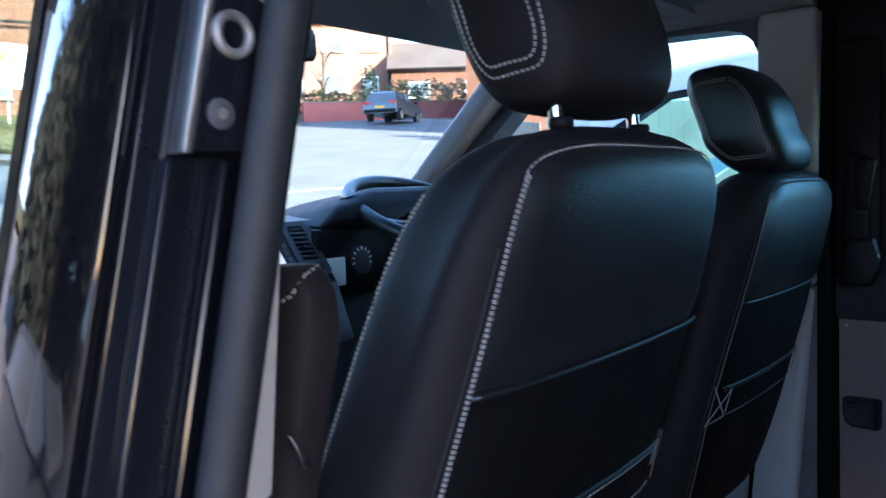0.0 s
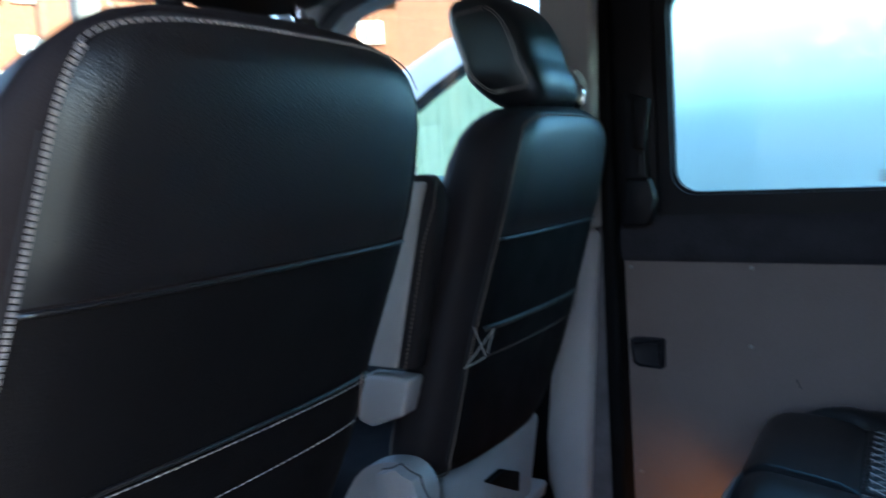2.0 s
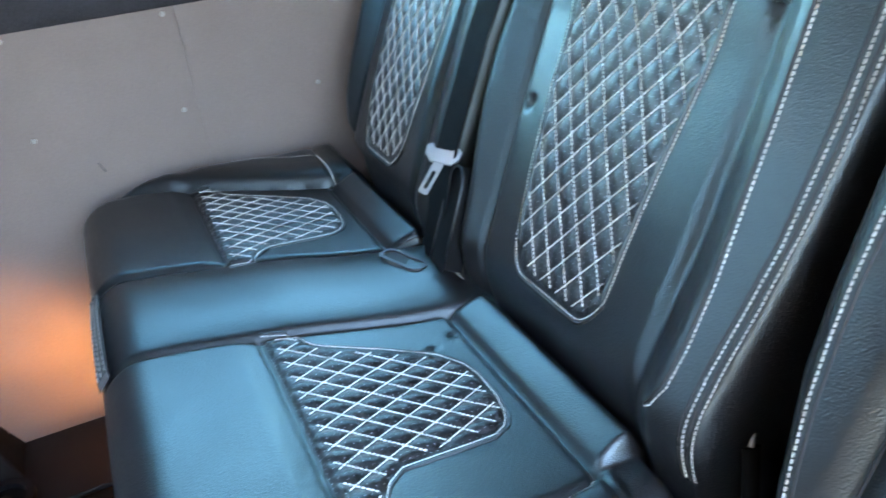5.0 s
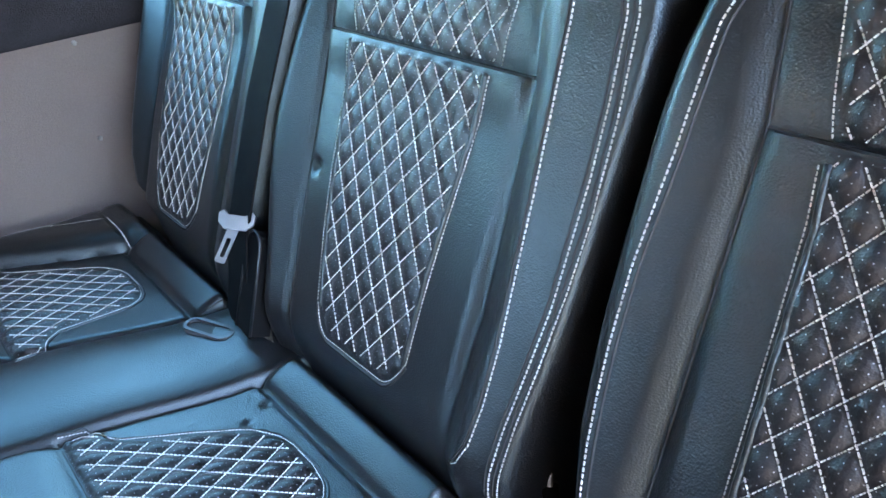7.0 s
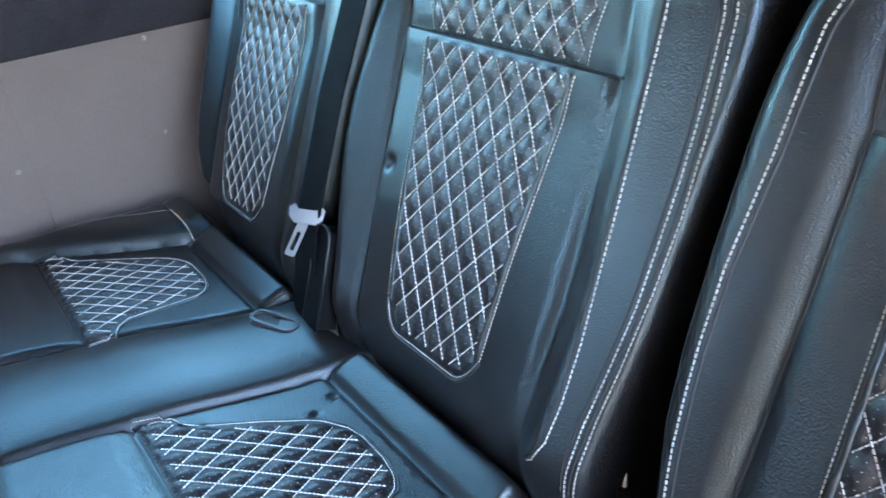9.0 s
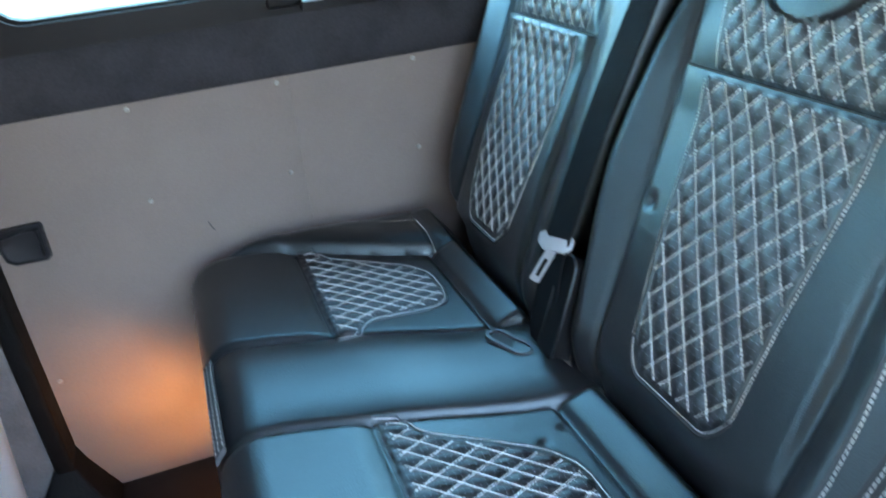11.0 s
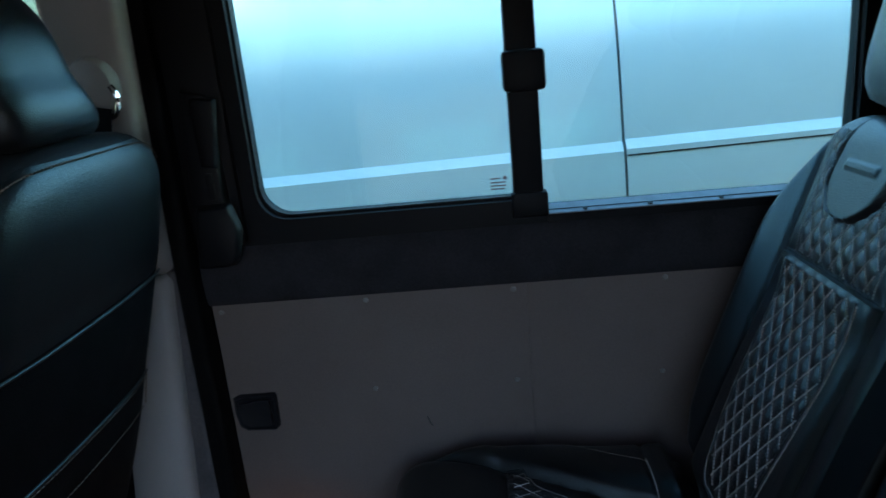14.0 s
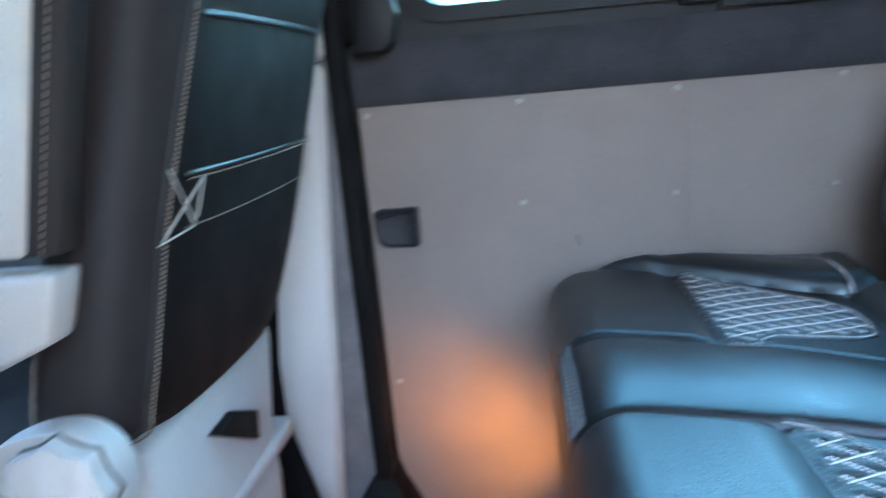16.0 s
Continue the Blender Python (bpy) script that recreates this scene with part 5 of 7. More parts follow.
bm = frame_prism(ring_at(0.0136), ring_at(0.0078), "y", 0.4515, 0.4578)
bmesh.ops.bevel(bm, geom=[e for e in bm.edges if abs(e.verts[0].co.y - e.verts[1].co.y) < 1e-6 and len(e.link_faces) == 2 and abs((e.verts[0].co.xz - Vector(RING)).length - (e.verts[1].co.xz - Vector(RING)).length) < 1e-5], offset=0.0022, segments=2, affect="EDGES", profile=0.5)
part("guide_ring", bm, "worn_steel", plate, "worn steel guide ring", smooth=60)
part("ring_collar", disc((RING[0] + 0.0025, 0.4578, RING[1] - 0.0015), (0, 1, 0), 0.0165, 0.002, 32, 0.0006), "black_plastic", plate)
part("ring_bore", disc((RING[0], 0.4566, RING[1]), (0, 1, 0), 0.0078, 0.0008, 20), "seam", plate)
part("plate_bolt", disc((-0.6963, 0.4565, 1.5877), (0, 1, 0.05), 0.0088, 0.004, 24, 0.0018), "dash", plate)
part("bolt_socket", disc((-0.6963, 0.4542, 1.5877), (0, 1, 0.05), 0.0034, 0.001, 6), "worn_steel", plate)
part("guide_cap", hull([(lx(x, z), y, z) for x, y, z in ((-0.69, 0.448, 1.652), (-0.672, 0.448, 1.652), (-0.69, 0.466, 1.69), (-0.668, 0.466, 1.69), (-0.69, 0.47, 1.652), (-0.668, 0.470, 1.652))], 0.003), "grey_plastic", plate)
part("rubber_seal", tube([(lx(-0.677, z), 0.448 - 0.03 * (z - 1.55), z) for z in (0.5, 0.8, 1.1, 1.3, 1.45, 1.6, 1.75, ROOF)], 0.0122, 14, flat=1.1), "rubber", pil, "worn grey rubber door seal", smooth=180)
part("seal_base", pillar_solid(-0.664, -0.650, 0.455, 0.50, 0.5, ROOF, 0.004), "black_plastic", pil)
part("inner_trim", hull([(x, y, z) for x, y, z in ((-0.640, 0.502, 1.342), (-0.640, 0.60, 1.342), (-0.71, 0.60, 1.342), (-0.580, 0.502, ROOF), (-0.58, 0.60, ROOF), (-0.65, 0.60, ROOF), (-0.71, 0.502, 1.342), (-0.65, 0.502, ROOF))], 0.004), "cream", pil, "pale plastic inner trim")
part("inner_trim_lower", hull([(x, y, z) for x, y, z in ((-0.641, 0.502, 1.338), (-0.641, 0.60, 1.338), (-0.71, 0.60, 1.338), (-0.72, 0.502, 0.60), (-0.72, 0.60, 0.60), (-0.79, 0.60, 0.60), (-0.71, 0.502, 1.338), (-0.79, 0.502, 0.60))], 0.004), "cream", pil)
part("belt_guide_cover", disc((-0.612, 0.535, 1.60), (1, -0.5, 0), 0.035, 0.03, 24, 0.012), "cream", pil)

ld = thing("cab_door", "closed passenger door with clear side window", "door", at=(-0.8, 1.1, 0.5))
part("door_body", hull([(x, y, z) for x, y, z in ((-0.70, 0.61, 0.45), (-0.86, 0.61, 0.45), (-0.70, 1.75, 0.45), (-0.86, 1.75, 0.45), (-0.68, 0.61, 1.375), (-0.80, 0.61, 1.375), (-0.70, 1.75, 1.375), (-0.80, 1.75, 1.375))], 0.02), "black_paint", ld)
inner = [(0.612, 1.402), (0.612, 1.79), (0.624, 1.82), (0.65, 1.835), (0.85, 1.838), (1.0, 1.835), (1.10, 1.815), (1.18, 1.76), (1.60, 1.402)]
oo = [(0.597, 1.385), (0.597, 1.80), (0.60, 1.86), (0.62, 1.89), (0.85, 1.89), (1.0, 1.89), (1.12, 1.885), (1.22, 1.80), (1.72, 1.385)]
bm = frame_prism(oo, inner, "x", -0.72, -0.75)
for v in bm.verts:
    v.co.x = lx(v.co.x, v.co.z)
part("window_frame", bm, "black_paint", ld)
bm = prism([(0.603, 1.38), (0.603, 1.86), (1.10, 1.86), (1.19, 1.79), (1.66, 1.38)], "x", -0.735, -0.739)
for v in bm.verts:
    v.co.x = lx(v.co.x, v.co.z)
part("pane", bm, "glass", ld).visible_shadow = False

# ---- windscreen, header, dashboard ----
for s in (-1, 1):
    structure("screen_pillar_" + ("left" if s < 0 else "right"), hull([(s * x, y, z) for x, y, z in ((0.70, 1.70, 1.38), (0.80, 1.70, 1.38), (0.70, 1.80, 1.38), (0.80, 1.80, 1.38), (0.60, 1.10, ROOF - 0.02), (0.70, 1.10, ROOF - 0.02), (0.60, 1.18, ROOF - 0.02), (0.70, 1.18, ROOF - 0.02))], 0.015, seg=3), "cream", "grey trimmed windscreen pillar")
structure("header_rail", hull([(x, y, z) for x in (-0.70, 0.70) for y, z in ((1.02, 1.885), (1.02, 1.92), (1.15, 1.845), (1.20, 1.86), (1.20, 1.90))], 0.008), "headliner", "grey header rail above the windscreen")
ws = part("windscreen", hull([(x, y + d, z) for d in (0, 0.006) for x, y, z in ((-0.78, 1.80, 1.38), (0.78, 1.80, 1.38), (0.66, 1.17, 1.87), (-0.66, 1.17, 1.87))]), "glass", None, "clear laminated windscreen", smooth=0)
ws.visible_shadow = False
tagged(ws, kind="structure")

dash = thing("dashboard", "dark grey van dashboard with touch screen and red trim strip", "dashboard", at=(0, 1.4, 0.9))
prof = [(1.22, 0.62), (1.30, 1.00), (1.27, 1.20), (1.245, 1.32), (1.262, 1.475), (1.285, 1.492), (1.45, 1.50), (1.70, 1.44), (1.85, 1.38), (1.85, 0.62)]
part("body", prism(prof, "x", -0.76, 0.76, 0.01), "dash", dash, smooth=30)
part("cluster_hood", hull([(x, y, z) for x, y, z in ((0.02, 1.20, 1.475), (0.70, 1.20, 1.475), (0.10, 1.22, 1.530), (0.64, 1.22, 1.530), (0.14, 1.62, 1.47), (0.66, 1.62, 1.47), (0.22, 1.25, 1.555), (0.58, 1.25, 1.555), (0.25, 1.55, 1.52), (0.58, 1.55, 1.52))], 0.02, seg=3), "black_plastic", dash, "hood over the dials")
part("cluster_face", box(0.022, 0.66, 1.215, 1.235, 1.34, 1.475, 0.006), "black_plastic", dash)
for x in (0.131, 0.29):
    part("dial", disc((x, 1.212, 1.408), (0, 1, -0.2), 0.030, 0.008, 32, 0.002), "seam", dash, "round dial with pale marks")
    for k in range(11):
        a = radians(220 - 26 * k)
        part("dial_mark", box(-0.0010, 0.0010, -0.001, 0.001, 0.021, 0.027, m=Matrix.Translation((x, 1.2065, 1.408)) @ Matrix.Rotation(a - math.pi / 2, 4, "Y").inverted()), "paper", dash)
part("dial_display", box(0.038, 0.088, 1.208, 1.216, 1.362, 1.418, 0.003), "paper", dash, "small pale display beside the dial")
# centre stack
def sloped(bm):
    """The upper stack lies back steeply, the heater panel below it less."""
    for v in bm.verts:
        z = v.co.z
        v.co.y += -0.017 + 0.8 * (z - 1.42) if z > 1.38 else -0.049 + 0.4 * (z - 1.38)
    return bm


stack = part("stack_frame", sloped(box(-0.235, -0.034, 1.2245, 1.325, 1.392, 1.487, 0.006)), "dash", dash, "grey plastic screen surround", smooth=30)
part("screen_bezel", sloped(box(-0.226, -0.042, 1.2205, 1.226, 1.399, 1.470, 0.002)), "black_plastic", stack)
part("red_strip", sloped(box(-0.215, -0.086, 1.219, 1.2235, 1.473, 1.4795, 0.0015)), "red", stack, "glossy red trim strip")
part("touch_screen", sloped(box(-0.200, -0.064, 1.2175, 1.222, 1.407, 1.466, 0.002)), "emissive_screen", stack, "bright touch screen")
for k in range(5):
    part("screen_key", sloped(box(-0.0585, -0.045, 1.2165, 1.2225, 1.405 + 0.0125 * k, 1.4165 + 0.0125 * k, 0.001)), "dash", stack)
    part("screen_key", sloped(box(-0.222, -0.206, 1.2165, 1.2225, 1.405 + 0.0125 * k, 1.4165 + 0.0125 * k, 0.001)), "dash", stack)
part("key_light", sloped(box(-0.221, -0.207, 1.2150, 1.2168, 1.420, 1.4225)), "red", stack)
part("key_light", sloped(box(-0.221, -0.207, 1.2150, 1.2168, 1.448, 1.4505)), "red", stack)
for x0, x1 in ((-0.020, 0.020), (-0.33, -0.25)):
    vent = part("vent_frame", sloped(frame_prism(round_rect(x0 - 0.013, x1 + 0.013, 1.395, 1.492, 0.008, 3), round_rect(x0, x1, 1.420, 1.483, 0.004, 3), "y", 1.2215, 1.325)), "dash", dash, "grey plastic air vent surround", smooth=30)
    part("vent_well", sloped(box(x0, x1, 1.252, 1.262, 1.420, 1.483)), "seam", vent)
    for k in range(7):
        part("vent_slat", sloped(box(x0 + 0.0005, x1 - 0.0005, 1.2225, 1.242, 1.4255 + 0.0085 * k, 1.4280 + 0.0085 * k, 0.0008)), "dash", vent)
    part("vent_lever", sloped(box(x0 + 0.014, x0 + 0.026, 1.2165, 1.224, 1.441, 1.447, 0.0015)), "black_plastic", vent)
    part("vent_switch", sloped(box(x0 + 0.004, x1 - 0.004, 1.2190, 1.223, 1.4015, 1.413, 0.0015)), "black_plastic", vent)
heater = part("heater_panel", sloped(box(-0.235, 0.035, 1.2245, 1.325, 1.27, 1.379, 0.006)), "dash", dash, "grey heater control panel", smooth=30)
part("panel_joint", sloped(box(-0.233, 0.033, 1.2265, 1.32, 1.3765, 1.3935)), "black_plastic", dash)
for x in (-0.185, -0.125, -0.063):
    base = part("heater_knob", disc((x, 1.1705, 1.3535), (0, 1, -0.4), 0.0225, 0.020, 32, 0.004), "black_plastic", heater, "black heater knob with a bright ring")
    part("knob_ring", disc((x, 1.1605, 1.3575), (0, 1, -0.4), 0.0150, 0.003, 32, 0.001), "chrome", base, "bright metal ring")
    part("knob_face", disc((x, 1.1595, 1.3579), (0, 1, -0.4), 0.0125, 0.004, 32, 0.001), "dash", base)
for k in range(4):
    part("switch", sloped(box(-0.21 + 0.055 * k, -0.165 + 0.055 * k, 1.219, 1.228, 1.29, 1.302, 0.002)), "dash", heater)

wheel = thing("steering_wheel", "black leather steering wheel with bright spokes", "steering wheel", at=(0.335, 1.19, 1.47))
WT = Matrix.Translation((0.335, 1.19, 1.490)) @ Matrix.Rotation(radians(24), 4, "X")
part("rim", tube([WT @ Vector((0.188 * math.cos(2 * math.pi * k / 48), 0.188 * math.sin(2 * math.pi * k / 48), 0)) for k in range(49)], 0.0155, 12), "leather", wheel, smooth=180)
part("hub", disc(WT @ Vector((0, 0, -0.02)), WT.to_3x3() @ Vector((0, 0, 1)), 0.065, 0.05, 28, 0.012), "black_plastic", wheel)
for a in (180, 0, 270):
    c, s = math.cos(radians(a)), math.sin(radians(a))
    part("spoke", tube([WT @ Vector((0.05 * c, 0.05 * s, -0.02)), WT @ Vector((0.12 * c, 0.12 * s, -0.012)), WT @ Vector((0.182 * c, 0.182 * s, 0))], 0.014, 8, flat=0.45), "steel", wheel)
part("column", tube([WT @ Vector((0, 0, -0.02)), WT @ Vector((0, 0, -0.2))], 0.035, 14), "black_plastic", wheel)

mir = thing("rear_view_mirror", "black framed rear view mirror hanging from the header", "mirror", at=(0.0, 1.23, 1.75))
MT = Matrix.Translation((-0.055, 1.215, 1.820)) @ Matrix.Scale(0.93, 4) @ Euler((radians(1), radians(-4), radians(13))).to_matrix().to_4x4()
part("shell", prism(round_rect(-0.118, 0.118, -0.034, 0.034, 0.014), "y", -0.012, 0.016, 0.006), "black_plastic", mir).data.transform(Matrix.Translation(-mir.location) @ MT @ Matrix.Translation(mir.location))
part("glass", prism(round_rect(-0.111, 0.111, -0.028, 0.028, 0.010), "y", -0.0145, -0.0125), material("mirror_glass", (0.75, 0.78, 0.78), 0.02, metal=1.0), mir, "silvered mirror glass").data.transform(Matrix.Translation(-mir.location) @ MT @ Matrix.Translation(mir.location))
part("stem", tube([(-0.055, 1.235, 1.81), (-0.05, 1.22, 1.87)], 0.012, 10), "black_plastic", mir)
part("button", disc((-0.06, 1.205, 1.762), (0, 0, 1), 0.008, 0.01, 14, 0.002), "black_plastic", mir)

roof_lamp = thing("roof_lamp", "pale roof lamp unit above the windscreen", "lamp", at=(-0.05, 1.0, ROOF))
part("lens", box(-0.12, 0.06, 0.98, 1.10, ROOF - 0.022, ROOF - 0.001, 0.008), "paper", roof_lamp)
for x in (0.30, -0.42):
    v = thing("sun_visor", "grey padded sun visor folded against the roof", "sun visor", "sun visors", at=(x, 0.95, ROOF))
    part("pad", prism([(x + 0.20 * u, 0.90 + 0.15 * w) for u, w in ((-0.95, 0), (-1, 0.3), (-0.85, 0.75), (-0.45, 1), (0.45, 1), (0.85, 0.75), (1, 0.3), (0.95, 0))], "z", ROOF - 0.028, ROOF - 0.002, 0.008), "headliner", v)
    part("hinge_rod", tube([(x - 0.18, 1.055, ROOF - 0.012), (x + 0.18, 1.055, ROOF - 0.012)], 0.005, 8), "black_plastic", v)
shelf = thing("grab_recess", "grey moulded roof recess above the driver's door", "roof trim", at=(0.52, 0.80, ROOF))
part("rim", frame_prism([(0.52 + 0.13 * math.cos(a), 0.74 + 0.10 * max(-0.25, math.sin(a))) for a in (2 * math.pi * k / 32 for k in range(32))], [(0.52 + 0.115 * math.cos(a), 0.74 + 0.085 * max(-0.25, math.sin(a))) for a in (2 * math.pi * k / 32 for k in range(32))], "z", ROOF - 0.014, ROOF - 0.001), "headliner", shelf)
structure("cant_rail_right", hull([(x, y, z) for y in (0.50, 1.15) for x, z in ((0.60, ROOF), (0.72, 1.862), (0.78, 1.862), (0.78, ROOF))], 0.01), "headliner", "grey cloth cant rail over the driver's door")
structure("cant_rail_left", hull([(x, y, z) for y in (-0.72, 1.15) for x, z in ((-0.58, ROOF), (-0.63, 1.845), (-0.72, 1.845), (-0.72, ROOF))], 0.01), "headliner", "grey cloth cant rail over the passenger side")
structure("bonnet", hull([(x, y, z) for x, y, z in ((-0.82, 1.86, 1.32), (0.82, 1.86, 1.32), (-0.80, 2.45, 1.05), (0.80, 2.45, 1.05), (-0.82, 1.86, 0.4), (0.82, 1.86, 0.4), (-0.8, 2.5, 0.4), (0.8, 2.5, 0.4))], 0.05, seg=3), "black_paint", "black painted van bonnet")

# ---- seat belts ----
def ribbon(pts, width, side, thick=0.0013):
    """A strap through points, lying along the side vector."""
    V, F = [], []
    n = len(pts)
    for i, p in enumerate(pts):
        p = Vector(p)
        d = (Vector(pts[min(i + 1, n - 1)]) - Vector(pts[max(i - 1, 0)])).normalized()
        s = Vector(side[i] if isinstance(side, list) else side)
        s = (s - d * s.dot(d)).normalized()
        w = d.cross(s)
        for a, b in ((-1, -1), (1, -1), (1, 1), (-1, 1)):
            V.append(p + s * width / 2 * a + w * thick * b)
    for i in range(n - 1):
        for k in range(4):
            F.append((i * 4 + k, i * 4 + (k + 1) % 4, (i + 1) * 4 + (k + 1) % 4, (i + 1) * 4 + k))
    F += [(3, 2, 1, 0), tuple((n - 1) * 4 + k for k in range(4))]
    return V, F


belt = thing("seat_belt", "black bench seat belt with a pale metal tongue", "seat belt", "bench seat belts", at=(0.28, -0.2, 1.0))
V, F = ribbon([(0.225, -0.475, 1.55), (0.243, -0.416, 1.475), (0.262, -0.368, 1.39), (0.262, -0.334, 1.32), (0.255, -0.292, 1.243), (0.243, -0.226, 1.099), (0.233, -0.211, 1.05), (0.226, -0.196, 1.012), (0.224, -0.196, 0.985), (0.224, -0.20, 0.96)], 0.058, (1, -0.1, 0))
raw("webbing", V, F, "belt", belt, "black webbing")
up = Vector((0.40, -0.58, 0.71)).normalized()
across = Vector((-0.61, -0.79, 0.0))
across = (across - up * across.dot(up)).normalized()
TT = Matrix.Translation((0.2290, -0.2240, 1.1235)) @ Matrix((across, up.cross(across), up)).transposed().to_4x4() @ Matrix.Scale(0.60, 4)
tb = prism([(-0.034, -0.004), (-0.036, 0.014), (-0.026, 0.022), (-0.018, 0.010), (0.018, 0.010), (0.026, 0.022), (0.036, 0.014), (0.034, -0.004), (0.022, -0.016), (-0.022, -0.016)], "y", -0.004, 0.006, 0.0015)
bmesh.ops.transform(tb, matrix=TT, verts=tb.verts)
tong = part("tongue", tb, "tongue_metal", belt, "pale metal belt tongue")
for k in range(3):
    gr = box(-0.012, 0.012, 0.006, 0.0075, -0.009 + 0.005 * k, -0.007 + 0.005 * k)
    bmesh.ops.transform(gr, matrix=TT, verts=gr.verts)
    part("tongue_rib", gr, "seam", tong)
bl = frame_prism(round_rect(-0.0105, 0.0105, -0.084, -0.010, 0.004, 3), round_rect(-0.0045, 0.0045, -0.073, -0.034, 0.003, 3), "y", 0.000, 0.0024)
bmesh.ops.transform(bl, matrix=TT @ Euler((0, radians(12), 0)).to_matrix().to_4x4(), verts=bl.verts)
part("blade", bl, "tongue_metal", tong, "slotted steel blade")
SLOT = Matrix.Translation((0.249, -0.166, 0.9925)) @ Euler((radians(4), radians(-3), radians(24))).to_matrix().to_4x4()
bz = frame_prism(round_rect(-0.035, 0.035, -0.014, 0.014, 0.0135, 6), round_rect(-0.0305, 0.0305, -0.0095, 0.0095, 0.009, 6), "z", -0.003, 0.003)
bmesh.ops.transform(bz, matrix=SLOT, verts=bz.verts)
slot = part("anchor_bezel", bz, "slot_rim", belt, "dark rimmed belt slot", smooth=60)
bz = prism(round_rect(-0.0305, 0.0305, -0.0095, 0.0095, 0.009, 6), "z", -0.003, -0.0005)
bmesh.ops.transform(bz, matrix=SLOT, verts=bz.verts)
part("slot_mouth", bz, "seam", slot, "dark mouth of the slot")
stalk = thing("belt_stalk", "short dull metal buckle link beside a belt slot", "seat belt", "bench seat belts", at=(0.2, -0.19, 0.98))
V, F = ribbon([(0.236, -0.214, 1.000), (0.226, -0.213, 1.0035), (0.205, -0.215, 0.997), (0.174, -0.2185, 0.985), (0.165, -0.22, 0.975)], 0.020, (0.15, 0.85, 0.5), 0.0022)
raw("link", V, F, "worn_steel", stalk, "dull metal link")
V, F = ribbon([(0.230, -0.2105, 1.0068), (0.224, -0.2105, 1.0075)], 0.012, (0.15, 0.85, 0.5), 0.001)
raw("link_slot", V, F, "seam", stalk)
pouch = thing("buckle_pouch", "black leather buckle pouch with a rounded piped edge between the backrests", "seat belt", at=(0.2, -0.22, 0.98))
rim = [(-0.0215, 0.0), (-0.0205, 0.085)] + [(0.0195 * math.cos(math.pi * (1 - k / 10)), 0.103 + 0.017 * math.sin(math.pi * k / 10)) for k in range(11)] + [(0.0205, 0.085), (0.0215, 0.0)]
rim = [Vector((0.193 + 0.13 * v + u * 0.8, -0.190 - 0.40 * v, 1.006 + 0.89 * v)) for u, v in rim]
thick = Vector((0, -0.02, -0.01))
bm = bmesh.new()
for off in (Vector((0, 0.003, 0.0015)), thick):
    bm.faces.new([bm.verts.new(p + off) for p in rim])
bm.verts.ensure_lookup_table()
n = len(rim)
for k in range(n):
    bm.faces.new((bm.verts[k], bm.verts[(k + 1) % n], bm.verts[n + (k + 1) % n], bm.verts[n + k]))
part("flap", bm, "pocket", pouch, smooth=50)
part("piping", tube([p + Vector((0, 0.003, 0.0015)) for p in rim], 0.0016, 6), "leather", pouch, "rolled piping", smooth=180)
clip = thing("belt_stalk", "thin bright belt clip beside the single seat", "seat belt", "bench seat belts", at=(-0.211, -0.283, 0.98))
part("link", tube([(-0.211, -0.283, 1.069), (-0.214, -0.272, 1.045), (-0.222, -0.262, 1.02)], 0.0025, 6), "steel", clip)
part("strap", tube([(-0.222, -0.262, 1.02), (-0.23, -0.26, 0.97)], 0.008, 8, flat=0.4), "belt", clip)

fb = thing("front_seat_belt", "driver's seat belt hanging from a round pillar guide", "seat belt", at=(0.66, 0.56, 1.58))
part("guide_cover", disc((0.672, 0.549, 1.606), (1, -0.25, 0.1), 0.041, 0.030, 28, 0.012), "cream", fb, "round pale guide cover")
part("guide_loop", tube([(0.650, 0.533 + 0.024 * math.cos(a), 1.587 + 0.027 * math.sin(a)) for a in (math.pi * k / 14 + math.pi * 0.75 for k in range(17))], 0.004, 8), "chrome", fb, "chrome belt loop")
V, F = ribbon([(0.648, 0.540, 1.580), (0.648, 0.566, 1.45), (0.645, 0.60, 1.2), (0.64, 0.63, 0.9), (0.64, 0.63, 0.62)], 0.046, (0.1, 1, 0))
raw("webbing", V, F, "belt", fb)
part("lower_webbing", hull([(x, y, z) for y, z in ((0.628, 0.878), (0.645, 0.84), (0.612, 0.60), (0.565, 0.60)) for x in (0.640 + 0.06 * (0.88 - z), 0.644 + 0.06 * (0.88 - z))]), "belt", fb)
part("floor_anchor", box(0.62, 0.69, 0.55, 0.60, FLOOR + 0.001, FLOOR + 0.045, 0.008), "black_plastic", fb)

# stitched tab on the front corner of the cushion
tab = thing("fabric_tab", "grey stitched fabric loop at the cushion front", "tab", at=(0.3, 0.207, 0.95))
def tab_rise(x):
    return 0.008 * max(0.0, 1 - abs((x - 0.196) / 0.0995 - 1) ** 2.6)


part("loop", loft([[(x, y, z + tab_rise(x)) for y, z in ((0.188, 0.974), (0.189, 0.9825), (0.2015, 0.9675), (0.203, 0.956))] for x in (0.222 + 0.198 * k / 16 for k in range(17))]), "tab", tab, smooth=40)
for y, z in ((0.1905, 0.9818), (0.196, 0.9752), (0.2005, 0.9698)):
    stitching([[((x, y, z + tab_rise(x)), (0, 0.77, 0.64)) for x in (0.223 + 0.196 * i / 20 for i in range(21))]], tab, name="tab_stitching", length=0.008, gap=0.002, wide=0.0013, high=0.0008)
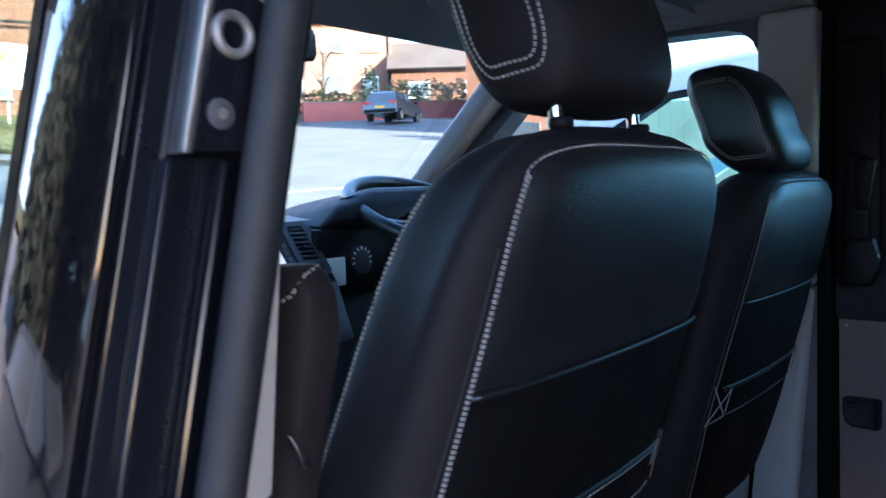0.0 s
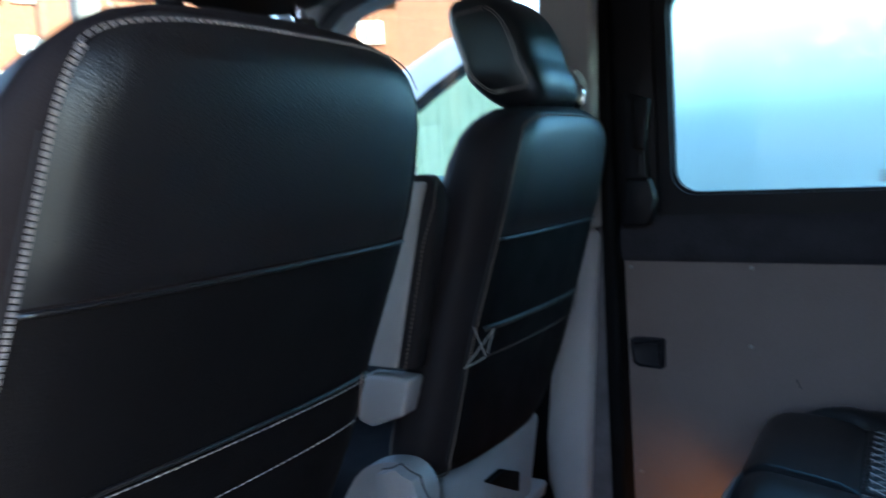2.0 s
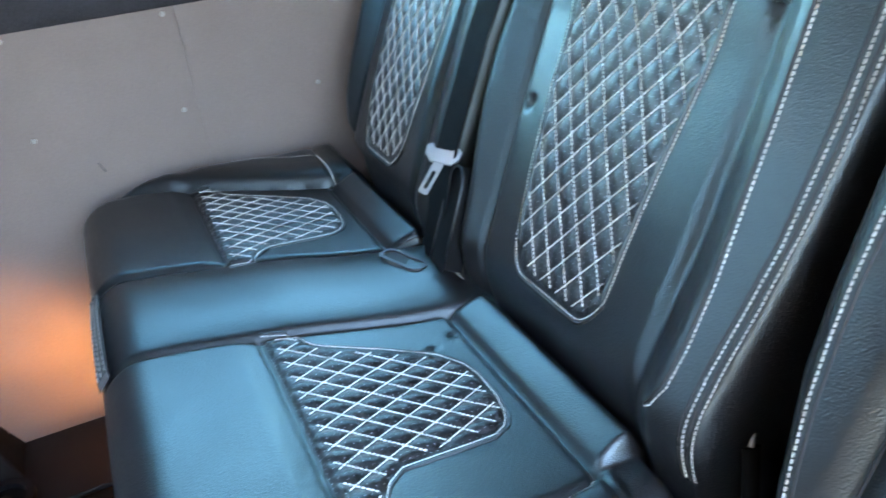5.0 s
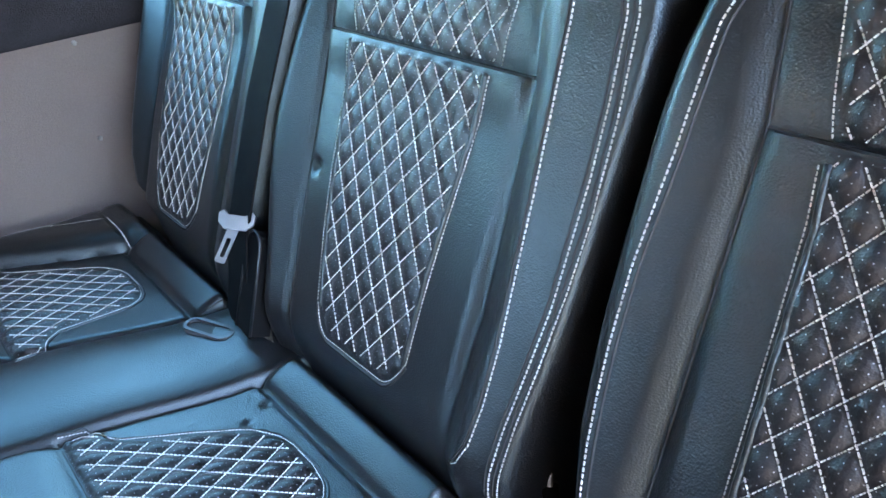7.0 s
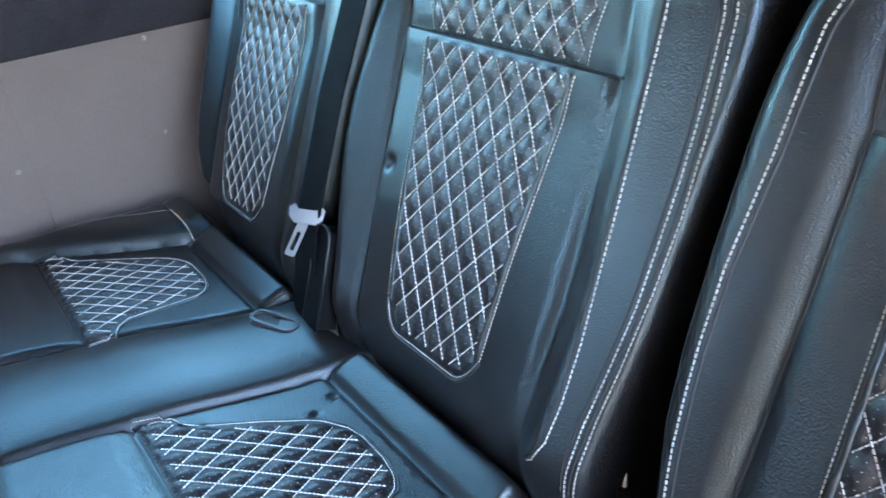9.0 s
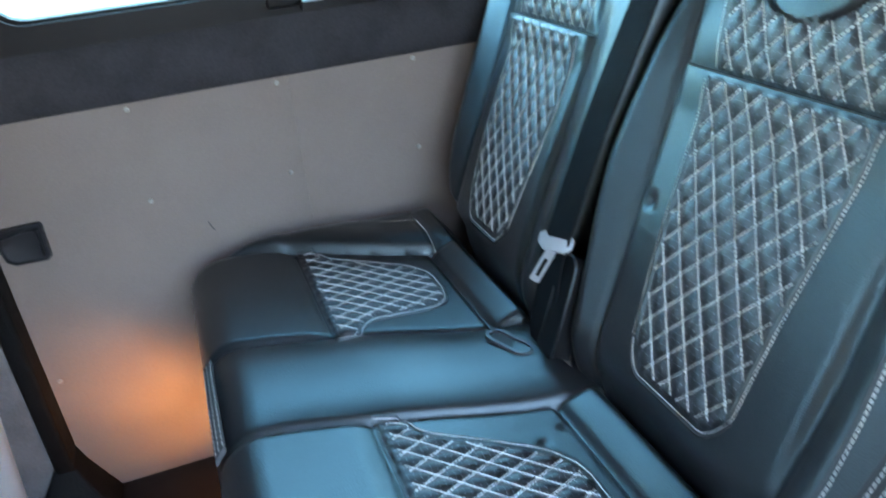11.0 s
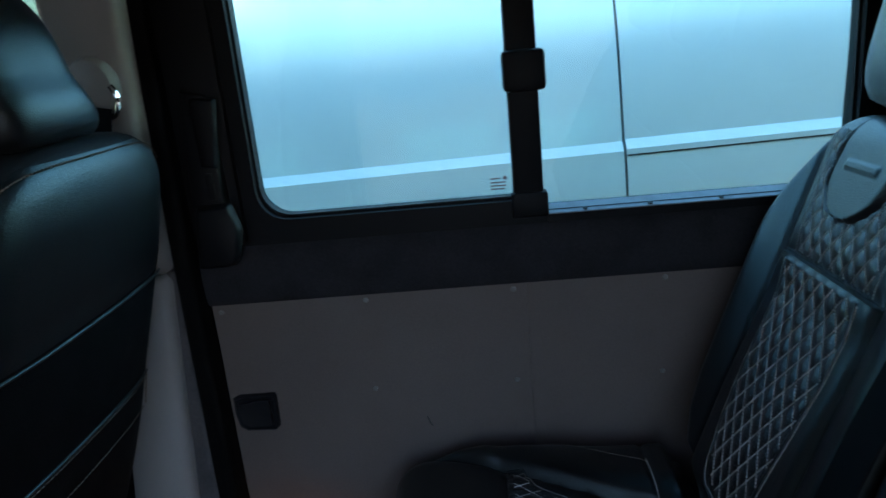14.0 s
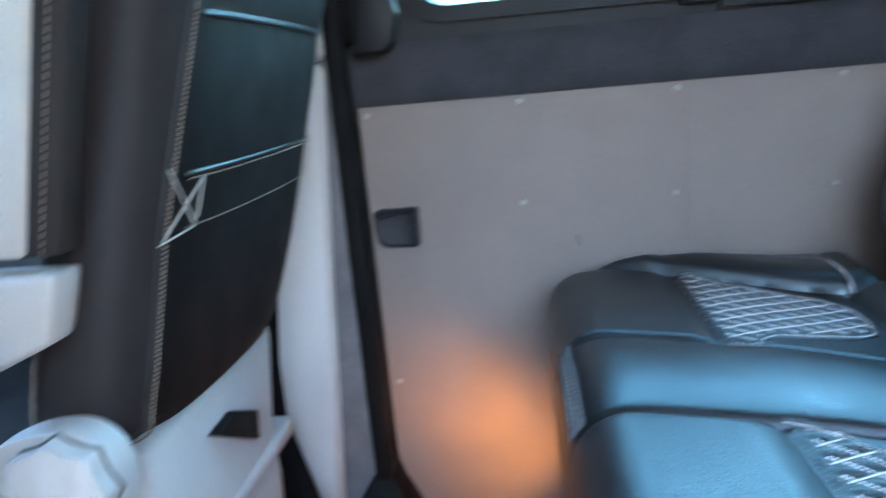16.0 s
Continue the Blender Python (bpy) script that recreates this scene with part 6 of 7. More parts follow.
# added low warm fill on the bench base, lighting the lining board's foot
cl = thing("amber_fill_source", "small added amber fill source low on the bench base", "lamp", at=(0.56, 0.15, 0.60))
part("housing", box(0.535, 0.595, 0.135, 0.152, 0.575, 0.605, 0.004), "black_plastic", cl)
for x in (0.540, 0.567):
    part("lens", box(x, x + 0.023, 0.152, 0.156, 0.579, 0.601, 0.003), "lamp", cl, "added glowing amber face")
# two added spots imitate reflected sunlight as an amber glow on the board
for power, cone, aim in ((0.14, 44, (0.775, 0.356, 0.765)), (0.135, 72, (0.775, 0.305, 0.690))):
    amber = new("amber_fill_light", bpy.data.lights.new("amber_fill_light", "SPOT"))
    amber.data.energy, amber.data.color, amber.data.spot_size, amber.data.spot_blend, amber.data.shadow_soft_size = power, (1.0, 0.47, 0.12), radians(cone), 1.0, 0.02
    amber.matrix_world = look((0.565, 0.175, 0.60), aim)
cupw = thing("floor_ring", "black plastic ring fitting on the floor by the side door", "fitting", at=(0.66, 0.47, FLOOR))
rim_of = lambda r: [(0.64 + r * math.cos(2 * math.pi * k / 32), 0.45 + r * math.sin(2 * math.pi * k / 32)) for k in range(32)]
part("ring", frame_prism(rim_of(0.050), rim_of(0.036), "z", FLOOR + 0.012, FLOOR + 0.022), "black_plastic", cupw)
part("hub", disc((0.642, 0.452, FLOOR + 0.0155), (0, 0, 1), 0.014, 0.005, 20, 0.002), "black_plastic", cupw)
part("well", disc((0.64, 0.45, FLOOR + 0.0130), (0, 0, 1), 0.0355, 0.001, 24), "floor", cupw)

# ---- neighbouring van ----
NX = 1.42
nv = thing("parked_van", "silver panel van parked close alongside", "van", at=(2.3, 0.0, 0.0))


def van_side(y0, y1, name, lab="", lift=0.0):
    """A stretch of body side: sill, lower panel, raised crease, upper panel leaning in to the roof."""
    prof = [(NX - 0.02, 0.30), (NX - 0.075, 0.45), (NX - 0.070, 0.90), (NX - 0.030, 1.30), (NX - 0.024, 1.3400), (NX - 0.024, 1.3425), (NX - 0.006, 1.3635), (NX + 0.002, 1.42), (NX + 0.012, 1.50), (NX + 0.033, 1.60), (NX + 0.066, 1.70), (NX + 0.115, 1.80), (NX + 0.18, 1.89), (NX + 0.30, 1.96), (NX + 0.45, 1.99), (NX + 1.75, 1.99), (NX + 1.75, 0.30)]
    bm = loft([[(x, y, z + lift - 0.018 * y) for x, z in prof] for y in (y0, y1)])
    return part(name, bm, "silver", nv, lab, smooth=25)


van_side(-0.297, 0.62, "side_door", "silver sliding door panel")
van_side(-3.2, -0.303, "rear_body", "silver rear body side", 0.004)
part("lower_gap", hull([(x, y, 1.3325 + dz - 0.018 * y) for x in (NX - 0.0275, NX - 0.020) for y in (-3.2, -0.304) for dz in (-0.0018, 0.0018)]), "seam", nv, "dark rail gap under the crease")
# small white disc painted on the door side as a glint
part("glint_rivet", disc((NX + 0.012, 0.478, 1.466), (1, 0, 0), 0.004, 0.004, 10), "white_paint", nv)
fr = [(NX + 0.02, 0.30), (NX - 0.01, 0.45), (NX, 0.90), (NX + 0.0, 1.32), (NX + 0.02, 1.38), (NX + 1.7, 1.38), (NX + 1.75, 0.30)]
part("cab_body", loft([[(x, y, z) for x, z in fr] for y in (0.63, 2.0)]), "white_paint", nv, smooth=25)
part("bonnet", hull([(x, y, z) for x, y, z in ((NX + 0.02, 2.0, 1.38), (NX + 1.7, 2.0, 1.38), (NX + 0.08, 2.7, 1.05), (NX + 1.64, 2.7, 1.05), (NX + 0.02, 2.0, 0.35), (NX + 1.7, 2.0, 0.35), (NX + 0.1, 2.8, 0.35), (NX + 1.6, 2.8, 0.35))], 0.06, seg=3), "white_paint", nv)
part("roof_front", hull([(x, y, z) for x, y, z in ((NX + 0.12, 0.63, 1.92), (NX + 1.6, 0.63, 1.92), (NX + 0.16, 0.63, 1.99), (NX + 1.55, 0.63, 1.99), (NX + 0.13, 1.25, 1.86), (NX + 1.6, 1.25, 1.86), (NX + 0.2, 1.20, 1.92), (NX + 1.5, 1.20, 1.92))], 0.02), "white_paint", nv)
oo = [(0.64, 1.36), (0.64, 1.93), (1.20, 1.90), (1.42, 1.78), (2.02, 1.38)]
ii = [(0.72, 1.40), (0.72, 1.86), (1.16, 1.83), (1.36, 1.72), (1.84, 1.40)]
bm = frame_prism(oo, ii, "x", NX + 0.02, NX + 0.07)
for v in bm.verts:
    v.co.x += 0.14 * (v.co.z - 1.38)
part("window_frame", bm, "white_paint", nv)
part("roof_arch", tube([(NX + 0.06 + 0.14 * (z - 1.38), y, z) for y, z in ((2.02, 1.40), (1.85, 1.53), (1.66, 1.66), (1.46, 1.775), (1.30, 1.85), (1.12, 1.895), (0.90, 1.92), (0.64, 1.935))], 0.042, 12), "white_paint", nv, smooth=180)
o2 = [(0.712, 1.39), (0.712, 1.868), (1.165, 1.838), (1.368, 1.728), (1.86, 1.39)]
i2 = [(0.735, 1.41), (0.735, 1.845), (1.155, 1.815), (1.35, 1.70), (1.80, 1.41)]
bm = frame_prism(o2, i2, "x", NX + 0.015, NX + 0.05)
for v in bm.verts:
    v.co.x += 0.14 * (v.co.z - 1.38)
part("window_seal", bm, "black_plastic", nv)
bm = prism(i2, "x", NX + 0.035, NX + 0.039)
for v in bm.verts:
    v.co.x += 0.14 * (v.co.z - 1.38)
part("pane", bm, "privacy", nv).visible_shadow = False
part("far_cab_frame", frame_prism(oo, ii, "x", NX + 1.65, NX + 1.7), "white_paint", nv)
part("bulkhead", box(NX + 0.12, NX + 1.6, 0.60, 0.63, 0.5, 1.95), "black_plastic", nv)
part("cab_dash", box(NX + 0.1, NX + 1.6, 1.5, 1.95, 1.0, 1.42, 0.04), "dash", nv)
for y in (1.55, -2.4):
    w = part("wheel", disc((NX + 0.12, y, 0.33), (1, 0, 0), 0.33, 0.2, 32, 0.03), "tyre", nv)
    part("rim", disc((NX + 0.015, y, 0.33), (1, 0, 0), 0.21, 0.02, 24, 0.005), "steel", w)
post = thing("display_card", "teal and white printed card standing in the driver's window", "card", at=(0.69, 0.93, 1.40))
part("card", box(0.7, 0.703, 0.93, 0.985, 1.402, 1.56, 0.0005), "paper", post)
part("teal_head", box(0.6985, 0.6998, 0.93, 0.985, 1.53, 1.56), "teal", post)
part("printed_block", box(0.6985, 0.6998, 0.94, 0.97, 1.50, 1.52), "ink", post)
part("printed_bar", box(0.6985, 0.6998, 0.935, 0.98, 1.42, 1.424), "ink", post)

hook = thing("metal_clip", "small bright metal clip on the passenger armrest", "clip", at=(-0.626, 0.49, 1.37))
part("blade", hull([(x, y, z) for x, y, z in ((-0.637, 0.484, 1.386), (-0.632, 0.484, 1.378), (-0.615, 0.490, 1.360), (-0.622, 0.490, 1.358), (-0.637, 0.490, 1.386), (-0.615, 0.496, 1.360), (-0.622, 0.496, 1.358))], 0.0008), "chrome", hook)


# ---- the street up the hill ----
KERB = [(-30, 40), (10, 28), (21, 21), (26, 16.8), (29.6, 15.4), (33, 16.2), (36, 18.5), (38.5, 24), (39.5, 34), (40, 60)]


def kerb_at(h):
    for (a, da), (b, db) in zip(KERB, KERB[1:]):
        if h <= b:
            return da + (db - da) * (h - a) / (b - a)
    return KERB[-1][1]


def bank_lift(d):
    return 0.10 + 0.55 * sm(20, 30, d)


def fan(name, mat, label, h0, h1, near, far, lift, nh=60, nd=8, skirt=0.0):
    """A sheet laid on the hill between two distances from the van, over a span of headings."""
    V, F = [], []
    for i in range(nh + 1):
        h = h0 + (h1 - h0) * i / nh
        for j in range(nd + 1):
            d = near(h) + (far(h) - near(h)) * j / nd
            p = along(h, d)
            V.append((p.x, p.y, p.z + lift(d)))
    for i in range(nh):
        for j in range(nd):
            k = i * (nd + 1) + j
            F.append((k, k + 1, k + nd + 2, k + nd + 1))
    if skirt:
        k = len(V)
        V += [(V[i * (nd + 1)][0], V[i * (nd + 1)][1], V[i * (nd + 1)][2] - skirt) for i in range(nh + 1)]
        F += [(i * (nd + 1), (i + 1) * (nd + 1), k + i + 1, k + i) for i in range(nh)]
    return tagged(raw(name, V, F, mat, None, label), kind="structure")


fan("kerb", "kerb", "pale stone kerb along the grass bank", -30, 40, kerb_at, lambda h: kerb_at(h) + 0.16, lambda d: 0.13, 90, 1, 0.16)
fan("pavement", "pavement", "grey asphalt pavement along the bank", -30, 40, lambda h: kerb_at(h) + 0.16, lambda h: kerb_at(h) + 2.0, lambda d: 0.12, 90, 2)
fan("grass_bank", "grass", "short green and brown grass bank", -30, 40, lambda h: kerb_at(h) + 2.0, lambda h: kerb_at(h) + 75, lambda d: bank_lift(d) + 0.02, 90, 40, 0.1)


def grass_blades():
    V, F = [], []
    rnd = random.Random(3)
    for _ in range(9000):
        h, d = rnd.uniform(20, 38), 0
        d = kerb_at(h) + 2.0 + 13 * rnd.random() ** 1.3
        p = along(h, d)
        z, a, l = p.z + bank_lift(d), rnd.uniform(0, 6.28), rnd.uniform(0.04, 0.11)
        k = len(V)
        V += [(p.x - 0.02 * math.cos(a), p.y - 0.02 * math.sin(a), z), (p.x + 0.02 * math.cos(a), p.y + 0.02 * math.sin(a), z), (p.x + rnd.uniform(-0.05, 0.05), p.y + rnd.uniform(-0.05, 0.05), z + l)]
        F.append((k, k + 1, k + 2))
    return tagged(raw("grass_tufts", V, F, "grass", None, "tufts of green and brown grass on the bank", smooth=0), category="grass", kind="stuff")


grass_blades()
# road marks
def dash_mark(h, d, length, head, wide=0.12):
    p = along(h, d)
    c, s = math.sin(radians(head)), math.cos(radians(head))
    V = []
    for a, b in ((-0.5, -0.5), (0.5, -0.5), (0.5, 0.5), (-0.5, 0.5)):
        x, y = p.x + c * length * a + s * wide * b, p.y + s * length * a - c * wide * b
        V.append((x, y, ground_z(x, y) + 0.006))
    return tagged(raw("road_mark", V, [(0, 1, 2, 3)], "white_paint", None, "worn white line painted on the road", smooth=0), kind="structure")


for h, d, l, hd in ((40.3, 14.5, 0.9, 100), (43.2, 14.8, 0.9, 100), (46, 15.2, 0.9, 100), (37, 14.0, 1.2, 95), (34, 14.2, 2.0, 90)):
    dash_mark(h, d, l, hd)


def place(ob_parts_fn, h, d, turn, lift=0.0):
    p = along(h, d)
    return Matrix.Translation((p.x, p.y, p.z + lift)) @ Matrix.Rotation(radians(-turn), 4, "Z")


def moved(bm, m):
    bmesh.ops.transform(bm, matrix=m, verts=bm.verts)
    return bm


def house(name, label, m, w, dep, h, ridge, brick, windows, doors=(), gable=True, drop=3.0):
    """A brick house: front in the plane y=0 facing -y, x from 0 to w; windows and doors as (x, z, width, height)."""
    o = m.translation
    hs = thing(name, label, "house", "houses on the hill", at=o)
    part("wall", moved(box(0, w, 0, dep, -drop, h), m), brick, hs, smooth=0)
    e = 0.35
    if gable:       # ridge runs along x
        part("roof", moved(hull([(x, y, z) for x in (-e, w + e) for y, z in ((-e, h - 0.1), (dep + e, h - 0.1), (dep / 2, h + ridge), (-e, h + 0.06), (dep + e, h + 0.06))]), m), "roof", hs, smooth=0)
    else:           # ridge runs along y, verge faces the front
        part("gable_wall", moved(prism([(0, h), (w, h), (w / 2, h + ridge)], "y", 0.0, dep), m), brick, hs, smooth=0)
        for s in (0, 1):
            xs = (-e, w / 2) if s == 0 else (w + e, w / 2)
            part("roof_slope", moved(hull([(x, y, z) for y in (-e, dep + e) for x, z in ((xs[0], h - 0.15), (xs[0], h + 0.02), (xs[1], h + ridge), (xs[1], h + ridge + 0.18))]), m), "roof", hs, smooth=0)
            part("barge_board", moved(hull([(x, y, z) for y in (-e - 0.04, -e) for x, z in ((xs[0], h - 0.32), (xs[0], h + 0.03), (xs[1], h + ridge - 0.16), (xs[1], h + ridge + 0.19))]), m), "roof", hs, smooth=0)
    for x, z, ww, hh in windows:
        win = part("window", moved(frame_prism([(x - ww / 2, z - hh / 2), (x + ww / 2, z - hh / 2), (x + ww / 2, z + hh / 2), (x - ww / 2, z + hh / 2)], [(x - ww / 2 + 0.09, z - hh / 2 + 0.09), (x + ww / 2 - 0.09, z - hh / 2 + 0.09), (x + ww / 2 - 0.09, z + hh / 2 - 0.09), (x - ww / 2 + 0.09, z + hh / 2 - 0.09)], "y", -0.05, 0.01), m), "white_paint", hs, "white framed window", smooth=0)
        part("pane", moved(box(x - ww / 2 + 0.08, x + ww / 2 - 0.08, -0.02, 0.0, z - hh / 2 + 0.08, z + hh / 2 - 0.08), m), "light_window", win, smooth=0)
        part("sill", moved(box(x - ww / 2 - 0.1, x + ww / 2 + 0.1, -0.14, 0.0, z - hh / 2 - 0.08, z - hh / 2), m), "kerb", win, smooth=0)
        part("mullion", moved(box(x - 0.03, x + 0.03, -0.055, 0.0, z - hh / 2 + 0.09, z + hh / 2 - 0.09), m), "white_paint", win, smooth=0)
    for x, z, ww, hh in doors:
        part("door", moved(box(x - ww / 2, x + ww / 2, -0.05, 0.0, z, z + hh, 0.01), m), "white_paint", hs, "white door", smooth=0)
    part("gutter", moved(box(-0.3, w + 0.3, -0.46, -0.36, h - 0.14, h - 0.04), m), "black_plastic", hs, smooth=0)
    part("downpipe", moved(tube([(w - 0.3, -0.08, -drop), (w - 0.3, -0.08, h - 0.1)], 0.05, 8), m), "black_plastic", hs, smooth=60)
    return hs


# the bank-top house: a low wing with a sloping verge and a tall main block
house("house", "orange brick house wing with a brown sloping roof and white door", place(None, 17.0, 37.5, 25, 0.5), 8.2, 8, 4.1, 2.6, "brick", [(2.2, 1.5, 1.2, 1.2)], [(6.2, 0.0, 0.95, 2.1)], gable=False)
house("house", "tall orange brick house with a narrow window", place(None, 27.2, 42.0, 30, 0.5), 7.6, 9, 9.5, 2.5, "brick", [(3.6, 1.9, 0.9, 1.7), (6.2, 1.9, 1.0, 1.4), (3.6, 5.0, 0.9, 1.4), (6.2, 5.0, 1.0, 1.4)], [])
house("house", "red brick house with white framed windows and tiled roof", place(None, 37.6, 60.0, 42, 0.4), 9.5, 8, 6.2, 3.0, "brick_dark", [(1.8, 1.6, 1.7, 1.3), (4.9, 1.6, 1.7, 1.3), (7.8, 1.5, 1.2, 1.3), (1.8, 4.6, 1.6, 1.2), (4.9, 4.6, 1.6, 1.2), (7.8, 4.6, 1.2, 1.2)], [])
house("house", "low brick house with a brown hipped roof and white gutter", place(None, 46.6, 58.0, 49, 0.2), 9.0, 8, 3.0, 2.6, "brick", [(2.0, 1.4, 1.6, 1.2), (6.2, 1.4, 1.6, 1.2)], [])
house("house", "orange brick end house with a downpipe", place(None, 56.6, 30.0, 62, 0.0), 4.4, 9, 9.5, 2.5, "brick", [], [])
house("house", "brick house seen past the end wall", place(None, 52.0, 44.0, 56, 0.0), 6.0, 8, 5.2, 2.4, "brick", [(2.0, 3.6, 1.3, 1.2), (4.4, 3.6, 1.3, 1.2)], [])


def garden_wall(name, label, h0, d0, h1, d1, high, mat, thick=0.22):
    a, b = along(h0, d0), along(h1, d1)
    t = Vector((b.x - a.x, b.y - a.y, 0)).normalized()
    nrm = Vector((-t.y, t.x, 0)) * thick / 2
    w = thing(name, label, "wall", at=a)
    part("wall", hull([(p.x + s * nrm.x, p.y + s * nrm.y, p.z + z) for p in (a, b) for s in (-1, 1) for z in (-0.6, high)]), mat, w, smooth=0)
    part("coping", hull([(p.x + s * nrm.x * 1.4, p.y + s * nrm.y * 1.4, p.z + z) for p in (a, b) for s in (-1, 1) for z in (high + 0.002, high + 0.07)]), "kerb", w, smooth=0)
    return w


garden_wall("garden_wall", "low red painted garden wall beside the road", 40.0, 42.5, 46.5, 46.0, 1.0, "red_wall")
garden_wall("garden_wall", "low red garden wall up the hill", 46.8, 46.5, 52.5, 50.0, 1.0, "red_wall")
garden_wall("garden_wall", "low red painted wall with planting", 52.6, 27.0, 55.6, 28.0, 1.1, "red_wall")


def fence_run(h0, d0, h1, d1, high, n, label):
    a, b = along(h0, d0), along(h1, d1)
    f = thing("timber_fence", label, "fence", at=a)
    t = Vector((b.x - a.x, b.y - a.y, 0)).normalized()
    nrm = Vector((-t.y, t.x, 0))
    for i in range(n):
        p = a.lerp(b, (i + 0.5) / n)
        p.z = ground_z(p.x, p.y)
        w = (b - a).length / n * 0.48
        part("board", hull([(p.x + s * t.x * w + q * nrm.x * 0.012, p.y + s * t.y * w + q * nrm.y * 0.012, p.z + z) for s in (-1, 1) for q in (-1, 1) for z in (-0.1, high)]), "wood", f, smooth=0)
    return f


fence_run(57, 9.0, 75, 8.6, 1.75, 22, "weathered grey timber fence beyond the parked van")
fence_run(54.2, 17.0, 57.0, 16.5, 1.15, 8, "pale timber fence by the road")

# railing, posts and bins on the bank
rl = thing("bank_railing", "low white timber railing on the bank top", "railing", at=along(24, 29))
for k in range(12):
    h = 21 + 1.45 * k + 0.35 * math.sin(2.3 * k)
    p = along(h, 29.5)
    p.z += bank_lift(29.5)
    part("post", box(p.x - 0.035, p.x + 0.035, p.y - 0.035, p.y + 0.035, p.z - 0.2, p.z + 0.72, 0.008), "white_paint", rl)
for z in (0.38, 0.66):
    for h0, h1 in ((21, 29.7), (29.8, 37)):
        a, b = along(h0, 29.5), along(h1, 29.5)
        part("rail", tube([(p.x, p.y, p.z + bank_lift(29.5) + z) for p in (a, b)], 0.014, 6), "wood", rl)


def bank(h, d):
    p = along(h, d)
    p.z += bank_lift(d)
    return p


p = bank(28.9, 18.6)
sp = thing("sign_post", "white post with a small shaded box near its top", "post", at=p)
part("pole", tube([p, p + Vector((0, 0, 1.1))], 0.075, 12), "white_paint", sp)
part("upper_pole", tube([p + Vector((0, 0, 1.05)), p + Vector((0, 0, 2.72))], 0.05, 12), "white_paint", sp)
part("cap_arm", hull([tuple(p + Vector((x, y, z))) for x in (-0.42, 0.10) for y in (-0.09, 0.09) for z in (2.70, 2.77)], 0.02), "galvanised", sp)
part("meter_box", box(p.x - 0.09, p.x + 0.09, p.y - 0.16, p.y - 0.04, p.z + 1.9, p.z + 2.45, 0.02), "galvanised", sp)
p = bank(33.0, 19.2)
tp = thing("telegraph_pole", "brown stained timber telegraph pole", "pole", at=p)
part("pole", tube([p + Vector((0, 0, -0.3)), p + Vector((0.02, 0, 7.5))], 0.105, 14), "pole_brown", tp)
part("pole_band", tube([p + Vector((0, 0, 2.2)), p + Vector((0, 0, 2.27))], 0.109, 14), "galvanised", tp)
p = along(35.9, 9.4)
lp = thing("lamp_column", "thick galvanised grey street lamp column", "street lamp", at=p)
part("column", tube([p + Vector((0, 0, -0.2)), p + Vector((0, 0, 8.0))], 0.145, 20), "galvanised", lp, smooth=180)
part("base_sleeve", tube([p + Vector((0, 0, -0.2)), p + Vector((0, 0, 0.5))], 0.165, 20), "galvanised", lp, smooth=180)
p = bank(37.2, 22.5)
s2 = thing("sign_post", "thin pole carrying small white and yellow signs", "post", at=p)
part("pole", tube([p, p + Vector((0, 0, 3.3))], 0.04, 10), "wood", s2)
part("sign", box(p.x - 0.2, p.x + 0.2, p.y - 0.05, p.y - 0.03, p.z + 2.3, p.z + 2.8, 0.005), "white_paint", s2)
part("sign", box(p.x - 0.16, p.x + 0.16, p.y - 0.05, p.y - 0.03, p.z + 1.85, p.z + 2.2, 0.005), "yellow", s2)
p = along(23.0, 14.0)
bo = thing("bollard", "yellow and black road bollard", "bollard", at=p)
part("body", tube([p, p + Vector((0, 0, 0.95))], 0.09, 16), "yellow", bo)
part("band", tube([p + Vector((0, 0, 0.5)), p + Vector((0, 0, 0.62))], 0.093, 16), "black_plastic", bo)
p = bank(21.2, 28.0)
nb = thing("notice_board", "white notice board with a yellow panel on leaning posts", "sign", at=p)
part("board", box(p.x - 1.3, p.x + 0.6, p.y - 0.04, p.y, p.z + 1.2, p.z + 2.6, 0.02), "paper", nb)
part("yellow_panel", box(p.x - 0.4, p.x + 0.25, p.y - 0.05, p.y - 0.041, p.z + 2.0, p.z + 2.25), "yellow", nb)
for x in (-0.9, 0.5, 0.62):
    part("leg", tube([p + Vector((x, 0.03, -0.1)), p + Vector((x - 0.1, 0.03, 1.9))], 0.04, 8), "wood", nb)


def wheelie_bin(h, d, mat, label):
    p = bank(h, d)
    b = thing("wheelie_bin", label, "bin", "bins by the house", at=p)
    part("body", hull([tuple(p + Vector((x * k, y * k, z))) for x in (-0.29, 0.29) for y in (-0.33, 0.33) for z, k in ((0.05, 0.82), (0.95, 1.0))], 0.03), mat, b)
    part("lid", hull([tuple(p + Vector((x, y, z))) for x in (-0.31, 0.31) for y, z in ((-0.36, 0.96), (0.36, 0.96), (-0.30, 1.03), (0.36, 1.06))], 0.02), mat, b)
    for x in (-0.26, 0.26):
        part("wheel", disc(p + Vector((x, 0.3, 0.1)), (1, 0, 0), 0.1, 0.05, 14), "tyre", b)


wheelie_bin(24.7, 35.5, "bin_green", "green plastic wheelie bin by a house wall")
wheelie_bin(26.3, 35.5, "bin_blue", "blue plastic wheelie bin by a house wall")
wheelie_bin(34.9, 33.0, "bin_blue", "dark blue plastic bin on the bank")


